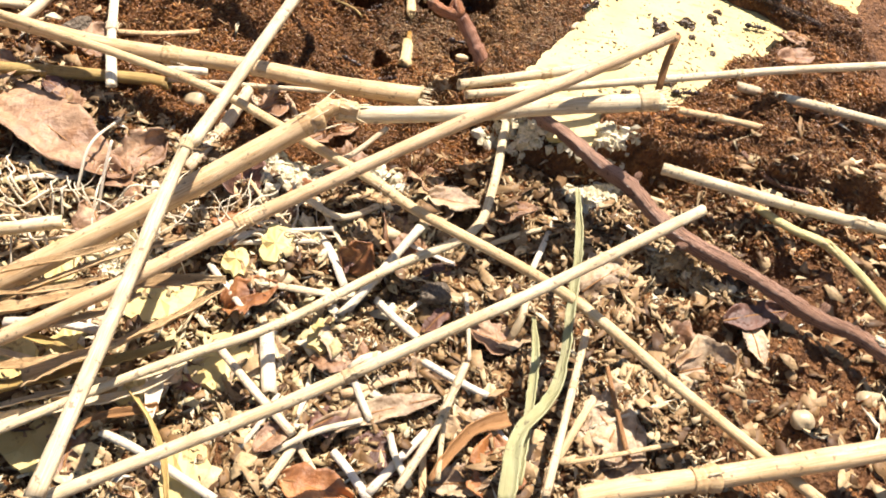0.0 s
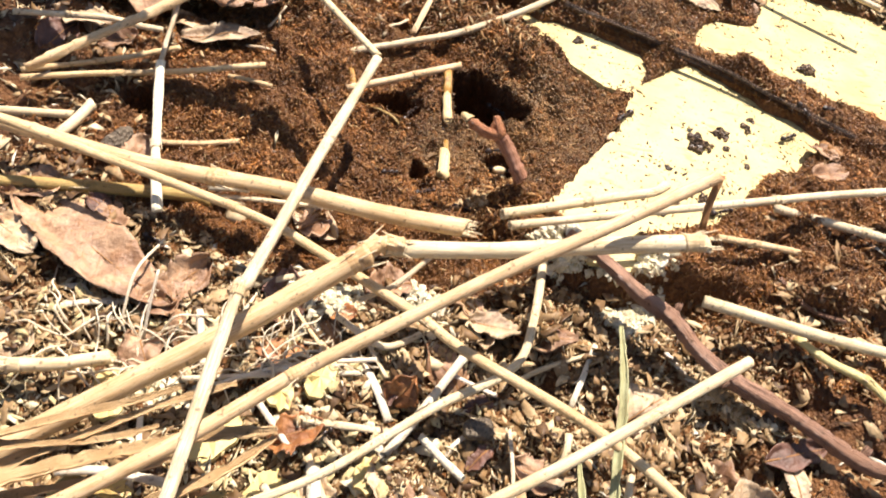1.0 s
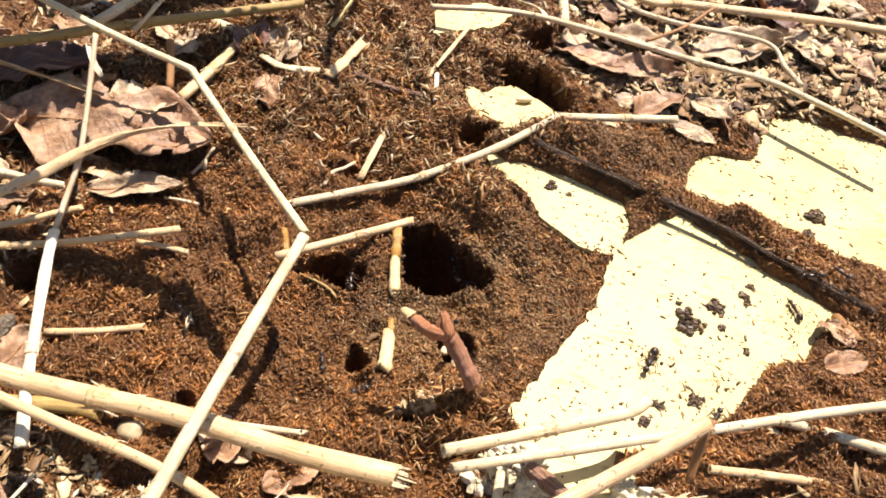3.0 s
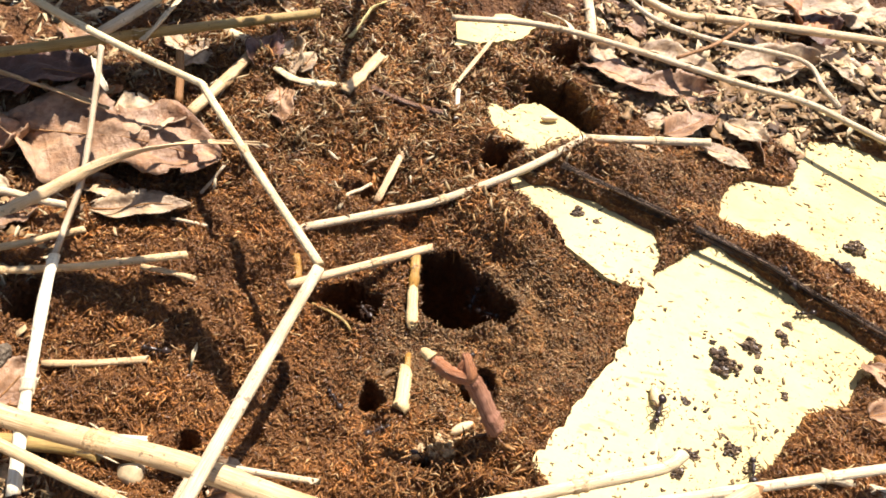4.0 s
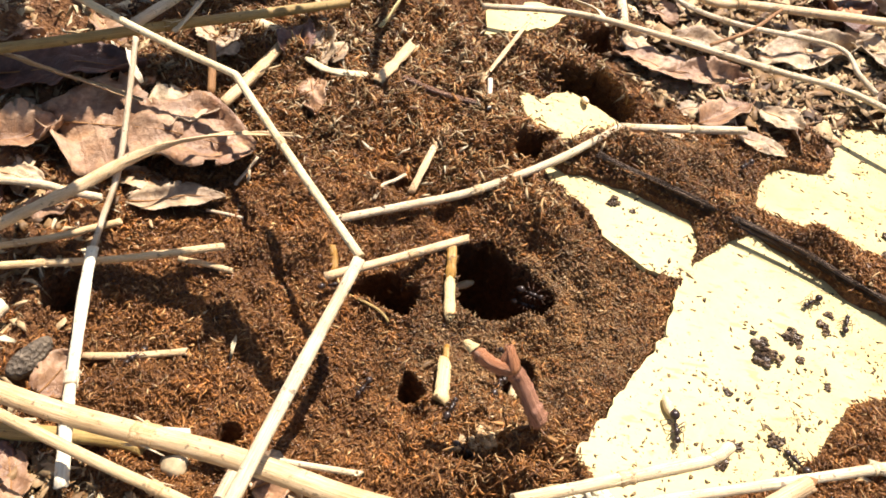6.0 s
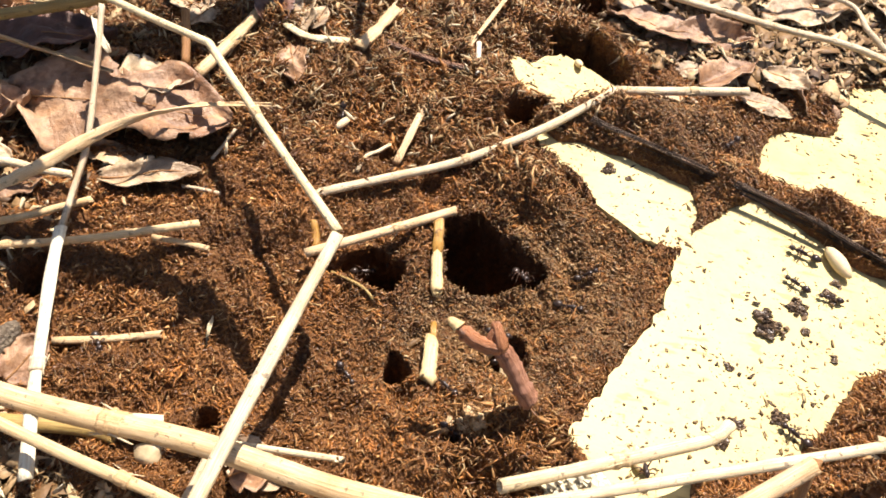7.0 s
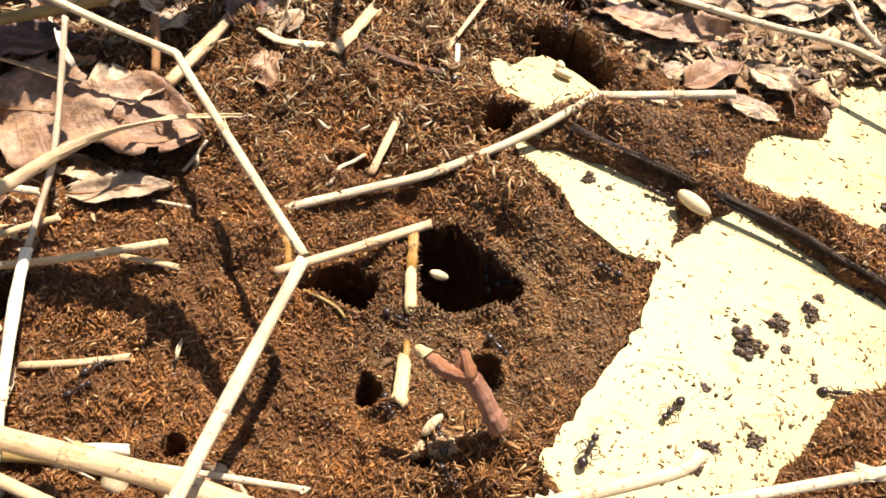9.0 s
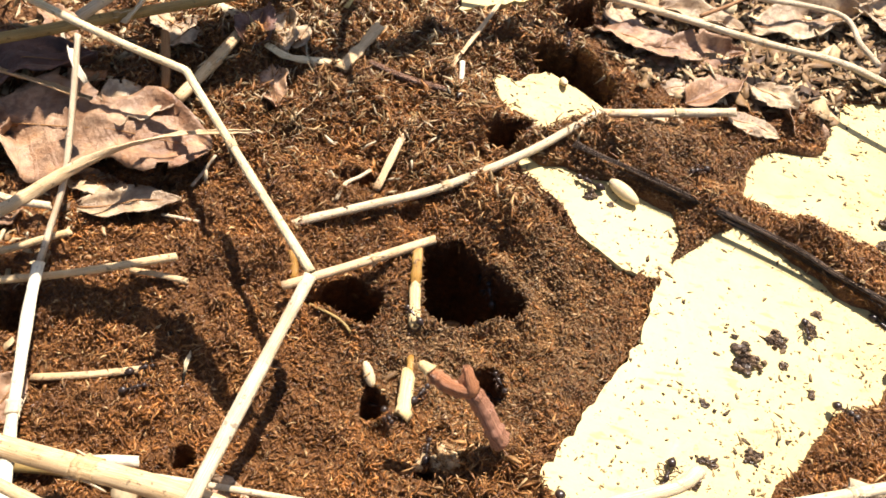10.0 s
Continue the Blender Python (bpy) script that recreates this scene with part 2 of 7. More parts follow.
def spline(pts, step=0.12):
    """Smooth points along a chain of points."""
    p = [np.array(q, float) for q in pts]
    p = [2 * p[0] - p[1]] + p + [2 * p[-1] - p[-2]]
    out = []
    for i in range(1, len(p) - 2):
        a, b, c, d = p[i - 1:i + 3]
        k = max(2, int(np.linalg.norm(c - b) / step))
        for s in range(k):
            u = s / k
            out.append(0.5 * (2 * b + (c - a) * u + (2 * a - 5 * b + 4 * c - d) * u * u + (3 * b - a - 3 * c + d) * u ** 3))
    out.append(p[-2])
    return np.array(out)


def frames_along(c):
    """Side and upper vectors along a line."""
    t = np.gradient(c, axis=0)
    t /= np.linalg.norm(t, axis=1)[:, None]
    ref = np.array([0, 0, 1.0]) if abs(t[:, 2]).mean() < 0.8 else np.array([1.0, 0, 0])
    side = np.cross(t, ref)
    side /= np.linalg.norm(side, axis=1)[:, None]
    return t, side, np.cross(side, t)


def tube(pts, radius, sides=10, flat=1.0, taper=1.0, rough=0.05, seed=0, hollow=True, tip=1.0, step=0.12, cut=0.25):
    """A stem along points: oval, uneven, with slanting hollow ends. Vertices less pts[0], faces, UV."""
    rnd = np.random.RandomState(seed)
    c = spline(pts, step)
    n = len(c)
    t, s, u = frames_along(c)
    prog = np.linspace(0, 1, n)
    wob = 1 + rough * np.interp(np.linspace(0, 12, n), np.arange(13), rnd.randn(13))
    r = radius * (1 + (taper - 1) * prog) * wob
    r[-1] *= tip
    lobes = 1 + rough * 0.8 * rnd.randn(sides)
    length = np.concatenate([[0], np.cumsum(np.linalg.norm(np.diff(c, axis=0), axis=1))])
    verts, faces, uvs = [], [], []
    off = np.array(pts[0], float)
    for i in range(n):
        for j in range(sides):
            a = 2 * math.pi * j / sides
            slip = 0.0
            if i == 0:
                slip = cut * r[i] * math.cos(a + seed)
            if i == n - 1:
                slip = cut * r[i] * math.cos(a + seed + 1) + 0.25 * cut * r[i] * rnd.randn()
            q = c[i] + r[i] * lobes[j] * (math.cos(a) * s[i] + math.sin(a) * flat * u[i]) + slip * t[i] - off
            verts.append(q)
            uvs.append((j / sides * 2 if j <= sides / 2 else 2 - j / sides * 2, length[i]))
    for i in range(n - 1):
        for j in range(sides):
            k = (j + 1) % sides
            faces.append((i * sides + j, i * sides + k, (i + 1) * sides + k, (i + 1) * sides + j))
    for i, way in ((0, 1), (n - 1, -1)):
        base = len(verts)
        inner = 0.62 if hollow else 0.5
        for depth, k in ((0.0, inner), (0.5 if hollow else 0.02, inner * 0.9)):
            for j in range(sides):
                mid = c[i] - off
                verts.append(mid + (verts[i * sides + j] - mid) * k + way * t[i] * r[i] * depth * 2)
                uvs.append((j / sides, length[i]))
        rings = [i * sides, base, base + sides]
        for a0, a1 in zip(rings, rings[1:]):
            for j in range(sides):
                k = (j + 1) % sides
                q = (a0 + j, a1 + j, a1 + k, a0 + k)
                faces.append(q if way > 0 else q[::-1])
        cap = tuple(range(base + sides, base + 2 * sides))
        faces.append(cap[::-1] if way < 0 else cap)
    return verts, faces, uvs, c


COUNT = [0]


def straw(pts, radius, tone=1.0, dry=0.0, nodes=(), fray=0, flat=0.9, taper=1.0, mat=None, label="dry straw stalk"):
    """A straw stalk: stem, swollen nodes, splinters at a frayed end."""
    COUNT[0] += 1
    seed = COUNT[0]
    rnd = random.Random(seed)
    if math.dist(pts[0], pts[-1]) < 2.0 and not any(k in label for k in ("buried", "sunk", "into soil", "stem end")):
        pts = [(x, y, max(z, lay(x, y) + 0.07 + 0.4 * radius)) for x, y, z in pts]
    if not nodes and sum(math.dist(p, q) for p, q in zip(pts, pts[1:])) > 2.2 and radius > 0.05:
        nodes = (rnd.uniform(0.35, 0.65),)
    m = mat or (white_straw if tone < 0.46 else pale_straw if tone < 0.72 else straw_mat)
    top = root("straw_stalk", pts[0])
    tagged(top, label, "straw", "straw on the nest")
    v, fc, uv, c = tube(pts, radius, 12, flat, taper, 0.03 + 0.05 * dry, seed)
    stem = part("stem", to_mesh("stem", v, fc, m, uvs=uv), top)
    shade = 0.86 + 0.14 * rnd.random()
    stem.color = (shade, shade * (0.97 + 0.03 * rnd.random()), shade * (0.92 + 0.1 * rnd.random()), 1)
    off = np.array(pts[0], float)
    t, s, u = frames_along(c)
    for k in nodes:
        i = min(len(c) - 2, max(1, int(k * (len(c) - 1))))
        w = radius * 1.13
        ring = [c[i] + t[i] * d * radius - off for d in (-1.1, -0.5, 0, 0.5, 1.1)]
        nv, nf, nu, _ = tube(ring, w, 12, flat, 1.0, 0.07, seed + 50, False, 1.0, radius * 0.3, 0.1)
        nv = [np.array(q) + ring[0] for q in nv]
        nd = part("node", to_mesh("node", nv, nf, m, uvs=nu), top, "swollen straw node")
        nd.color = (0.8, 0.74, 0.66, 1)
        for _ in range(5):
            a, d = rnd.uniform(0, 6.28), rnd.uniform(0.3, 1.0)
            b0 = c[i] - off + radius * (math.cos(a) * s[i] + math.sin(a) * u[i])
            b1 = b0 + t[i] * radius * rnd.uniform(1, 3) * rnd.choice((-1, 1)) + radius * 0.5 * (math.cos(a) * s[i] + math.sin(a) * u[i])
            fv, ff, fu, _ = tube([b0, (b0 + b1) / 2, b1], radius * 0.12, 5, 0.5, 0.6, 0.1, seed, False, 0.3, 0.05)
            fv = [np.array(q) + b0 for q in fv]
            part("husk", to_mesh("husk", fv, ff, pale_straw, uvs=fu), top)
    if fray:
        for _ in range(6 if fray == 1 else fray):
            a = rnd.uniform(0, 6.28)
            b0 = c[-1] - off - t[-1] * radius * rnd.uniform(0.8, 2.2) + radius * 0.85 * (math.cos(a) * s[-1] + math.sin(a) * flat * u[-1])
            b1 = b0 + t[-1] * radius * rnd.uniform(1.4, 3.0) + radius * 0.4 * rnd.uniform(-1, 1) * s[-1]
            fv, ff, fu, _ = tube([b0, (b0 + b1) / 2, b1], radius * rnd.uniform(0.12, 0.25), 5, 0.4, 0.4, 0.15, seed, False, 0.3, 0.05)
            fv = [np.array(q) + b0 for q in fv]
            part("splinter", to_mesh("splinter", fv, ff, pale_straw, uvs=fu), top)
    return top


# ---- the lie of the land (centimetres) ----
PATCH_LOW = [(1.77, 12.49), (2.27, 13.36), (2.85, 14.51), (3.24, 15.36), (3.50, 16.50), (4.07, 17.25), (4.78, 17.95), (5.57, 17.56), (6.62, 16.87), (7.62, 16.35), (8.31, 15.90), (7.48, 15.55), (7.02, 14.77), (6.31, 14.41), (5.83, 13.64), (5.08, 12.64), (3.57, 12.15), (3.67, 11.25), (2.91, 10.71), (2.11, 12.08)]
PATCH_LEAF = [(0.42, 18.80), (1.05, 18.53), (1.83, 18.50), (2.79, 18.24), (3.62, 18.02), (3.73, 17.44), (3.62, 16.82), (3.37, 16.42), (2.73, 16.55), (1.92, 17.10), (1.30, 17.76), (0.72, 18.30)]
PATCH_FAR = [(4.94, 18.68), (5.10, 19.35), (5.40, 19.90), (5.85, 20.20), (6.55, 20.25), (6.85, 20.50), (7.00, 21.20), (7.35, 22.00), (7.90, 22.15), (8.61, 22.13), (10.55, 21.65), (9.77, 17.51), (7.87, 17.81), (6.92, 18.27), (5.87, 18.42)]
PATCH_TOP = [(-0.26, 20.53), (0.05, 20.81), (0.39, 20.69), (0.80, 21.18), (1.17, 20.99), (1.69, 20.69), (2.16, 20.35), (1.54, 19.97), (0.96, 19.47), (0.56, 19.76), (0.25, 19.88)]
PATCH_EDGE = [(-1.28, 22.60), (-1.37, 23.58), (-0.18, 24.45), (0.72, 24.30), (0.22, 23.48), (-0.58, 23.02)]
PATCHES = (PATCH_LOW, PATCH_LEAF, PATCH_FAR, PATCH_TOP, PATCH_EDGE)
# nest openings: x, y, half width, half length, turn in degrees, depth
HOLES = [
    (0.73, 14.00, 0.34, 0.42, 10, 1.6), (-3.70, 11.71, 0.20, 0.20, 0, 1.2), (-7.25, 13.55, 0.40, 0.50, 15, 1.5),
    (-1.08, 13.24, 0.24, 0.27, 0, 0.6), (0.05, 12.15, 0.26, 0.09, 14, 0.3), (-2.35, 17.55, 0.42, 0.16, 10, 0.7),
]
# openings with corners, undercut all round: outline, depth, height of the rim
PITS = [
    ([(-0.80, 16.45), (-0.20, 16.62), (0.12, 16.42), (0.42, 16.22), (0.80, 16.02), (1.04, 15.78), (1.18, 15.52), (1.00, 15.28), (0.60, 15.26), (0.20, 15.12), (-0.10, 14.94), (-0.38, 15.00), (-0.52, 15.16), (-0.62, 15.45), (-0.76, 16.10)], 3.0, -0.55),
    ([(-2.56, 14.80), (-2.42, 15.14), (-2.20, 15.42), (-1.84, 15.44), (-1.60, 15.32), (-1.36, 15.22), (-1.26, 15.04), (-1.40, 14.78), (-1.52, 14.60), (-1.80, 14.68), (-2.10, 14.76), (-2.40, 14.76)], 2.6, -0.5),
    ([(-0.10, 19.08), (0.10, 19.42), (0.48, 19.52), (0.70, 19.30), (0.42, 18.90), (0.28, 18.70), (0.05, 18.70)], 1.6, -0.15),
    # upper cavity, sunk deep to stand for shade lying on its board floor
    ([(0.50, 21.50), (0.72, 21.72), (1.02, 21.84), (1.45, 21.70), (1.80, 21.30), (2.30, 20.62), (2.10, 20.28), (1.62, 20.18), (1.22, 20.72), (0.82, 21.12)], 1.8, 0.0),
    # pit that also stands for a shadow between board piece and leaf
    ([(0.95, 23.10), (1.65, 23.40), (1.70, 22.55), (1.50, 22.42), (1.10, 22.60)], 1.0, 0.1),
]
STRIP = [(1.58, 18.88, 0.42), (2.07, 18.68, 0.42), (3.25, 18.31, 0.42), (4.51, 17.90, 0.40), (5.74, 17.45, 0.38), (6.59, 17.05, 0.35), (7.49, 16.61, 0.36), (8.58, 16.10, 0.37)]
RIDGE = [(1.70, 21.95), (2.10, 21.35), (2.62, 20.70)]        # crest of the soil wall over the upper cavity


def step01(a, b, x):
    k = np.clip((x - a) / (b - a), 0, 1)
    return k * k * (3 - 2 * k)


def bump_at(x, y, cx, cy, rx, ry):
    return np.exp(-(((x - cx) / rx) ** 2 + ((y - cy) / ry) ** 2))


def board_z(x, y):
    return 0.1 - 0.015 * (x - 4) - 0.05 * (y - 16.5)


def inside(x, y, poly):
    """Signed distance to an outline, positive inside."""
    best = np.full(x.shape, 1e9)
    odd = np.zeros(x.shape, bool)
    for (ax, ay), (bx, by) in zip(poly, poly[1:] + poly[:1]):
        dx, dy = bx - ax, by - ay
        k = np.clip(((x - ax) * dx + (y - ay) * dy) / (dx * dx + dy * dy + 1e-12), 0, 1)
        best = np.minimum(best, np.hypot(x - ax - k * dx, y - ay - k * dy))
        odd ^= ((ay > y) != (by > y)) & (x < dx * (y - ay) / (dy + 1e-12) + ax)
    return np.where(odd, best, -best)


def crest(x, y):
    """One on the crest of the soil wall, falling away to nothing beside it."""
    d = np.full(np.shape(x), 9.0)
    for (ax, ay), (bx, by) in zip(RIDGE, RIDGE[1:]):
        dx, dy = bx - ax, by - ay
        k = np.clip(((x - ax) * dx + (y - ay) * dy) / (dx * dx + dy * dy), 0, 1)
        d = np.minimum(d, np.hypot(x - ax - k * dx, y - ay - k * dy))
    return np.exp(-(d / 0.42) ** 2)


def sweep(x, y):
    """Distance from the line of the bark strip, positive beyond it."""
    best, sign = np.full(np.shape(x), 9.0), np.ones(np.shape(x))
    for (ax, ay, _), (bx, by, _) in zip(STRIP, STRIP[1:]):
        dx, dy = bx - ax, by - ay
        k = np.clip(((x - ax) * dx + (y - ay) * dy) / (dx * dx + dy * dy), 0, 1)
        d = np.hypot(x - ax - k * dx, y - ay - k * dy)
        sign = np.where(d < best, np.where(dx * (y - ay) - dy * (x - ax) > 0, 1, -1), sign)
        best = np.minimum(best, d)
    return best * sign


def lean(x, y, z):
    """The wall leans out over the cavity."""
    k = crest(x, y) * step01(0.1, 0.6, z)
    return x - 0.34 * k, y - 0.22 * k


_rng = np.random.RandomState(3)
_lat = _rng.rand(512, 512)


def value_noise(x, y, scale):
    u, v = x / scale + 91.3, y / scale + 47.7
    i, j = np.floor(u).astype(int), np.floor(v).astype(int)
    a, b = u - i, v - j
    a, b = a * a * (3 - 2 * a), b * b * (3 - 2 * b)
    g = lambda p, q: _lat[p % 512, q % 512]
    return (g(i, j) * (1 - a) + g(i + 1, j) * a) * (1 - b) + (g(i, j + 1) * (1 - a) + g(i + 1, j + 1) * a) * b - 0.5


# the gnawed left edge of the board, from below upwards; two loose pieces lie beyond it
BOARD = [(2.25, 11.15), (1.75, 12.44), (2.25, 13.32), (2.84, 14.48), (3.23, 15.34), (3.42, 16.36), (2.72, 16.52), (1.91, 17.06), (1.29, 17.70), (0.71, 18.24),
         (0.40, 18.75), (0.9, 19.2), (2.3, 19.9), (3.0, 20.6), (3.0, 22.0), (2.6, 24.0), (14.0, 27.0), (14.5, 12.0), (9.0, 11.3), (5.0, 11.35), (3.6, 11.0)]
PIECES = (BOARD, [(p[0] * 1.06 - 0.05, p[1] * 1.06 - 1.23) for p in PATCH_TOP], PATCH_EDGE)


def on_board(x, y):
    return np.max([inside(x, y, p) for p in PIECES], axis=0)


def soil_z(x, y):
    """Height of the soil."""
    x, y = np.asarray(x, float), np.asarray(y, float)
    wx = x + 0.18 * value_noise(x, y, 0.45)
    wy = y + 0.18 * value_noise(y + 30, x, 0.45)
    z = -0.38 + 0.42 * step01(16.6, 19.5, y) + 0.1 * step01(-4.0, -8.0, x)
    z = z + 0.45 * step01(4.0, 6.5, x) * step01(14.0, 11.5, y)
    z = z + 0.38 * bump_at(x, y, 1.15, 12.4, 1.1, 0.7) + 0.30 * bump_at(x, y, 1.12, 12.6, 0.45, 0.35) + 0.25 * bump_at(x, y, 0.2, 17.3, 1.2, 0.5)
    z = z - 0.20 * bump_at(x, y, -0.3, 14.0, 1.6, 1.1) + 0.18 * bump_at(x, y, -3.6, 16.9, 1.5, 1.0)
    on = on_board(x, y)
    bz = board_z(x, y)
    near = step01(-1.3 + 0.9 * step01(12.0, 11.2, y), -0.05, on)
    bare = np.full(x.shape, -9.0)
    for p in PATCHES:
        bare = np.maximum(bare, inside(wx, wy, p))
    over = bz + 0.08 + (0.26 * (0.6 + value_noise(x, y, 1.1)) + 0.10 * bump_at(x, y, 3.6, 19.6, 1.6, 0.8)) * step01(0.0, 0.6, -bare)
    rim = bz - 0.14 + (over - bz + 0.14) * step01(0.5, 1.1, -bare)
    z = np.where(on > 0, over, z * (1 - near) + rim * near)
    k = step01(-0.07, 0.06, bare)
    z = np.where(on > -0.05, z * (1 - k) + (bz - 0.30) * k, z)
    bank = sweep(x, y)
    z = z + 0.12 * step01(-0.06, 0.10, bank) * np.exp(-(np.maximum(bank, 0) / 0.9) ** 2) * step01(0.02, -0.15, bare)
    for cx, cy, a, b, turn, depth in HOLES:
        ct, st = math.cos(radians(turn)), math.sin(radians(turn))
        hx, hy = wx + 0.5 * a * value_noise(x, y, 0.9 * a + 0.1), wy + 0.5 * b * value_noise(y + 11, x + 5, 0.9 * a + 0.1)
        u, v = ((hx - cx) * ct + (hy - cy) * st) / a, (-(hx - cx) * st + (hy - cy) * ct) / b
        d = np.hypot(u, v)
        z = z - 2.2 * depth * (1 - step01(0.86, 1.03, d)) + 0.06 * np.exp(-((d - 1.15) / 0.15) ** 2)
    for outline, depth, _ in PITS:
        d = inside(x + 0.16 * value_noise(x, y, 0.35), y + 0.16 * value_noise(y + 30, x, 0.35), outline)
        z = z - 1.6 * depth * step01(-0.03, 0.10, d) + 0.07 * np.exp(-((d + 0.12) / 0.10) ** 2)
    z = z + 0.36 * crest(x, y) + 0.34 * value_noise(x + 7, y, 0.95) * step01(16.5, 18.5, y) * step01(0.05, -0.5, bare)
    z = z + 0.30 * value_noise(x, y, 2.6) * step01(0.15, -0.3, bare) + (0.36 * value_noise(x, y, 0.8) + 0.30 * value_noise(x, y, 0.36)) * step01(0.05, -0.5, bare)
    dug = np.full(x.shape, -9.0)
    for outline, _, _ in PITS:
        dug = np.maximum(dug, inside(x, y, outline))
    z = np.where((on > -0.05) & (bare < -0.1) & (dug < -0.25), np.maximum(z, bz + 0.05), z)
    z = z + 0.45 * value_noise(x + 3, y + 9, 0.75) * step01(11.0, 10.0, y)
    z = z + 0.07 * value_noise(x, y, 0.2) + 0.05 * value_noise(x, y, 0.13)
    return z


def axis_lines(lo, hi, step):
    core = list(np.arange(lo, hi + 1e-6, step))
    far = [0.3, 1, 2.5, 6, 15, 40, 100, 300, 900, 2500, 8000]
    return np.array([lo - d for d in far[::-1]] + core + [core[-1] + d for d in far])


def build_ground():
    xs, ys = axis_lines(-13.0, 13.5, 0.062), axis_lines(1.0, 28.5, 0.066)
    X, Y = np.meshgrid(xs, ys)
    Z = soil_z(X.ravel(), Y.ravel())
    nx, ny = len(xs), len(ys)
    me = bpy.data.meshes.new("ground")
    PX, PY = lean(X.ravel(), Y.ravel(), Z)
    for outline, _, rim in PITS:
        cx, cy = np.mean(outline, axis=0)
        k = 0.7 * step01(rim - 0.1, rim - 0.4, Z) * (inside(PX, PY, outline) > -0.2)
        PX, PY = PX + k * (PX - cx), PY + k * (PY - cy)
    co = np.stack([PX, PY, Z], 1) * CM
    i = (np.arange(ny - 1)[:, None] * nx + np.arange(nx - 1)[None, :]).ravel()
    quads = np.stack([i, i + 1, i + nx + 1, i + nx], 1)
    me.vertices.add(len(co))
    me.vertices.foreach_set("co", co.ravel())
    me.loops.add(quads.size)
    me.loops.foreach_set("vertex_index", quads.ravel())
    me.polygons.add(len(quads))
    me.polygons.foreach_set("loop_start", np.arange(0, quads.size, 4))
    me.polygons.foreach_set("use_smooth", np.ones(len(quads), bool))
    me.update(calc_edges=True)
    me.validate()
    me.materials.append(soil_mat)
    return tagged(new("ground", me), "dark reddish brown crumbly soil with nest openings", "soil", kind="structure")


build_ground()

# the same heights on an even grid, for laying things down quickly
GX, GY, GS = -13.0, 1.0, 0.07
_gx, _gy = np.meshgrid(np.arange(GX, 13.6, GS), np.arange(GY, 28.6, GS))
GRID = soil_z(_gx.ravel(), _gy.ravel()).reshape(_gx.shape)


def sample(grid, x, y):
    u = np.clip((np.asarray(x, float) - GX) / GS, 0, grid.shape[1] - 2)
    v = np.clip((np.asarray(y, float) - GY) / GS, 0, grid.shape[0] - 2)
    i, j = u.astype(int), v.astype(int)
    a, b = u - i, v - j
    return (grid[j, i] * (1 - a) + grid[j, i + 1] * a) * (1 - b) + (grid[j + 1, i] * (1 - a) + grid[j + 1, i + 1] * a) * b


def lay(x, y):
    """Height of the soil at one place."""
    return float(sample(GRID, x, y))


def build_board(pts, label):
    """A thin painted board under the soil, its edge gnawed away along the nest."""
    edge = []
    for (ax, ay), (bx, by) in zip(pts, pts[1:] + pts[:1]):
        k = max(1, int(math.hypot(bx - ax, by - ay) / 0.09))
        for s in range(k):
            u = s / k
            x, y = ax + (bx - ax) * u, ay + (by - ay) * u
            j = 0.10 * float(value_noise(np.array(x), np.array(y), 0.3)) + 0.08 * float(value_noise(np.array(y), np.array(x), 0.12))
            edge.append((x + j, y - j))
    bm = bmesh.new()
    vs = [bm.verts.new((x * CM, y * CM, board_z(x, y) * CM)) for x, y in edge]
    face = bm.faces.new(vs)
    bmesh.ops.recalc_face_normals(bm, faces=[face])
    got = bmesh.ops.extrude_face_region(bm, geom=[face])
    low = [g for g in got["geom"] if isinstance(g, bmesh.types.BMVert)]
    up = face.normal.z > 0
    for v in (low if up else vs):
        v.co.z -= 0.13 * CM
    bmesh.ops.recalc_face_normals(bm, faces=bm.faces[:])
    bmesh.ops.triangulate(bm, faces=bm.faces[:])
    me = bpy.data.meshes.new("board")
    bm.to_mesh(me)
    bm.free()
    me.materials.append(board_mat)
    return tagged(new("board", me), label, "board")


build_board(PIECES[0], "pale yellow painted board with a gnawed edge, half under soil")
build_board(PIECES[1], "loose pale yellow piece of board at the upper cavity")
build_board(PIECES[2], "small yellow piece of board showing through far soil")


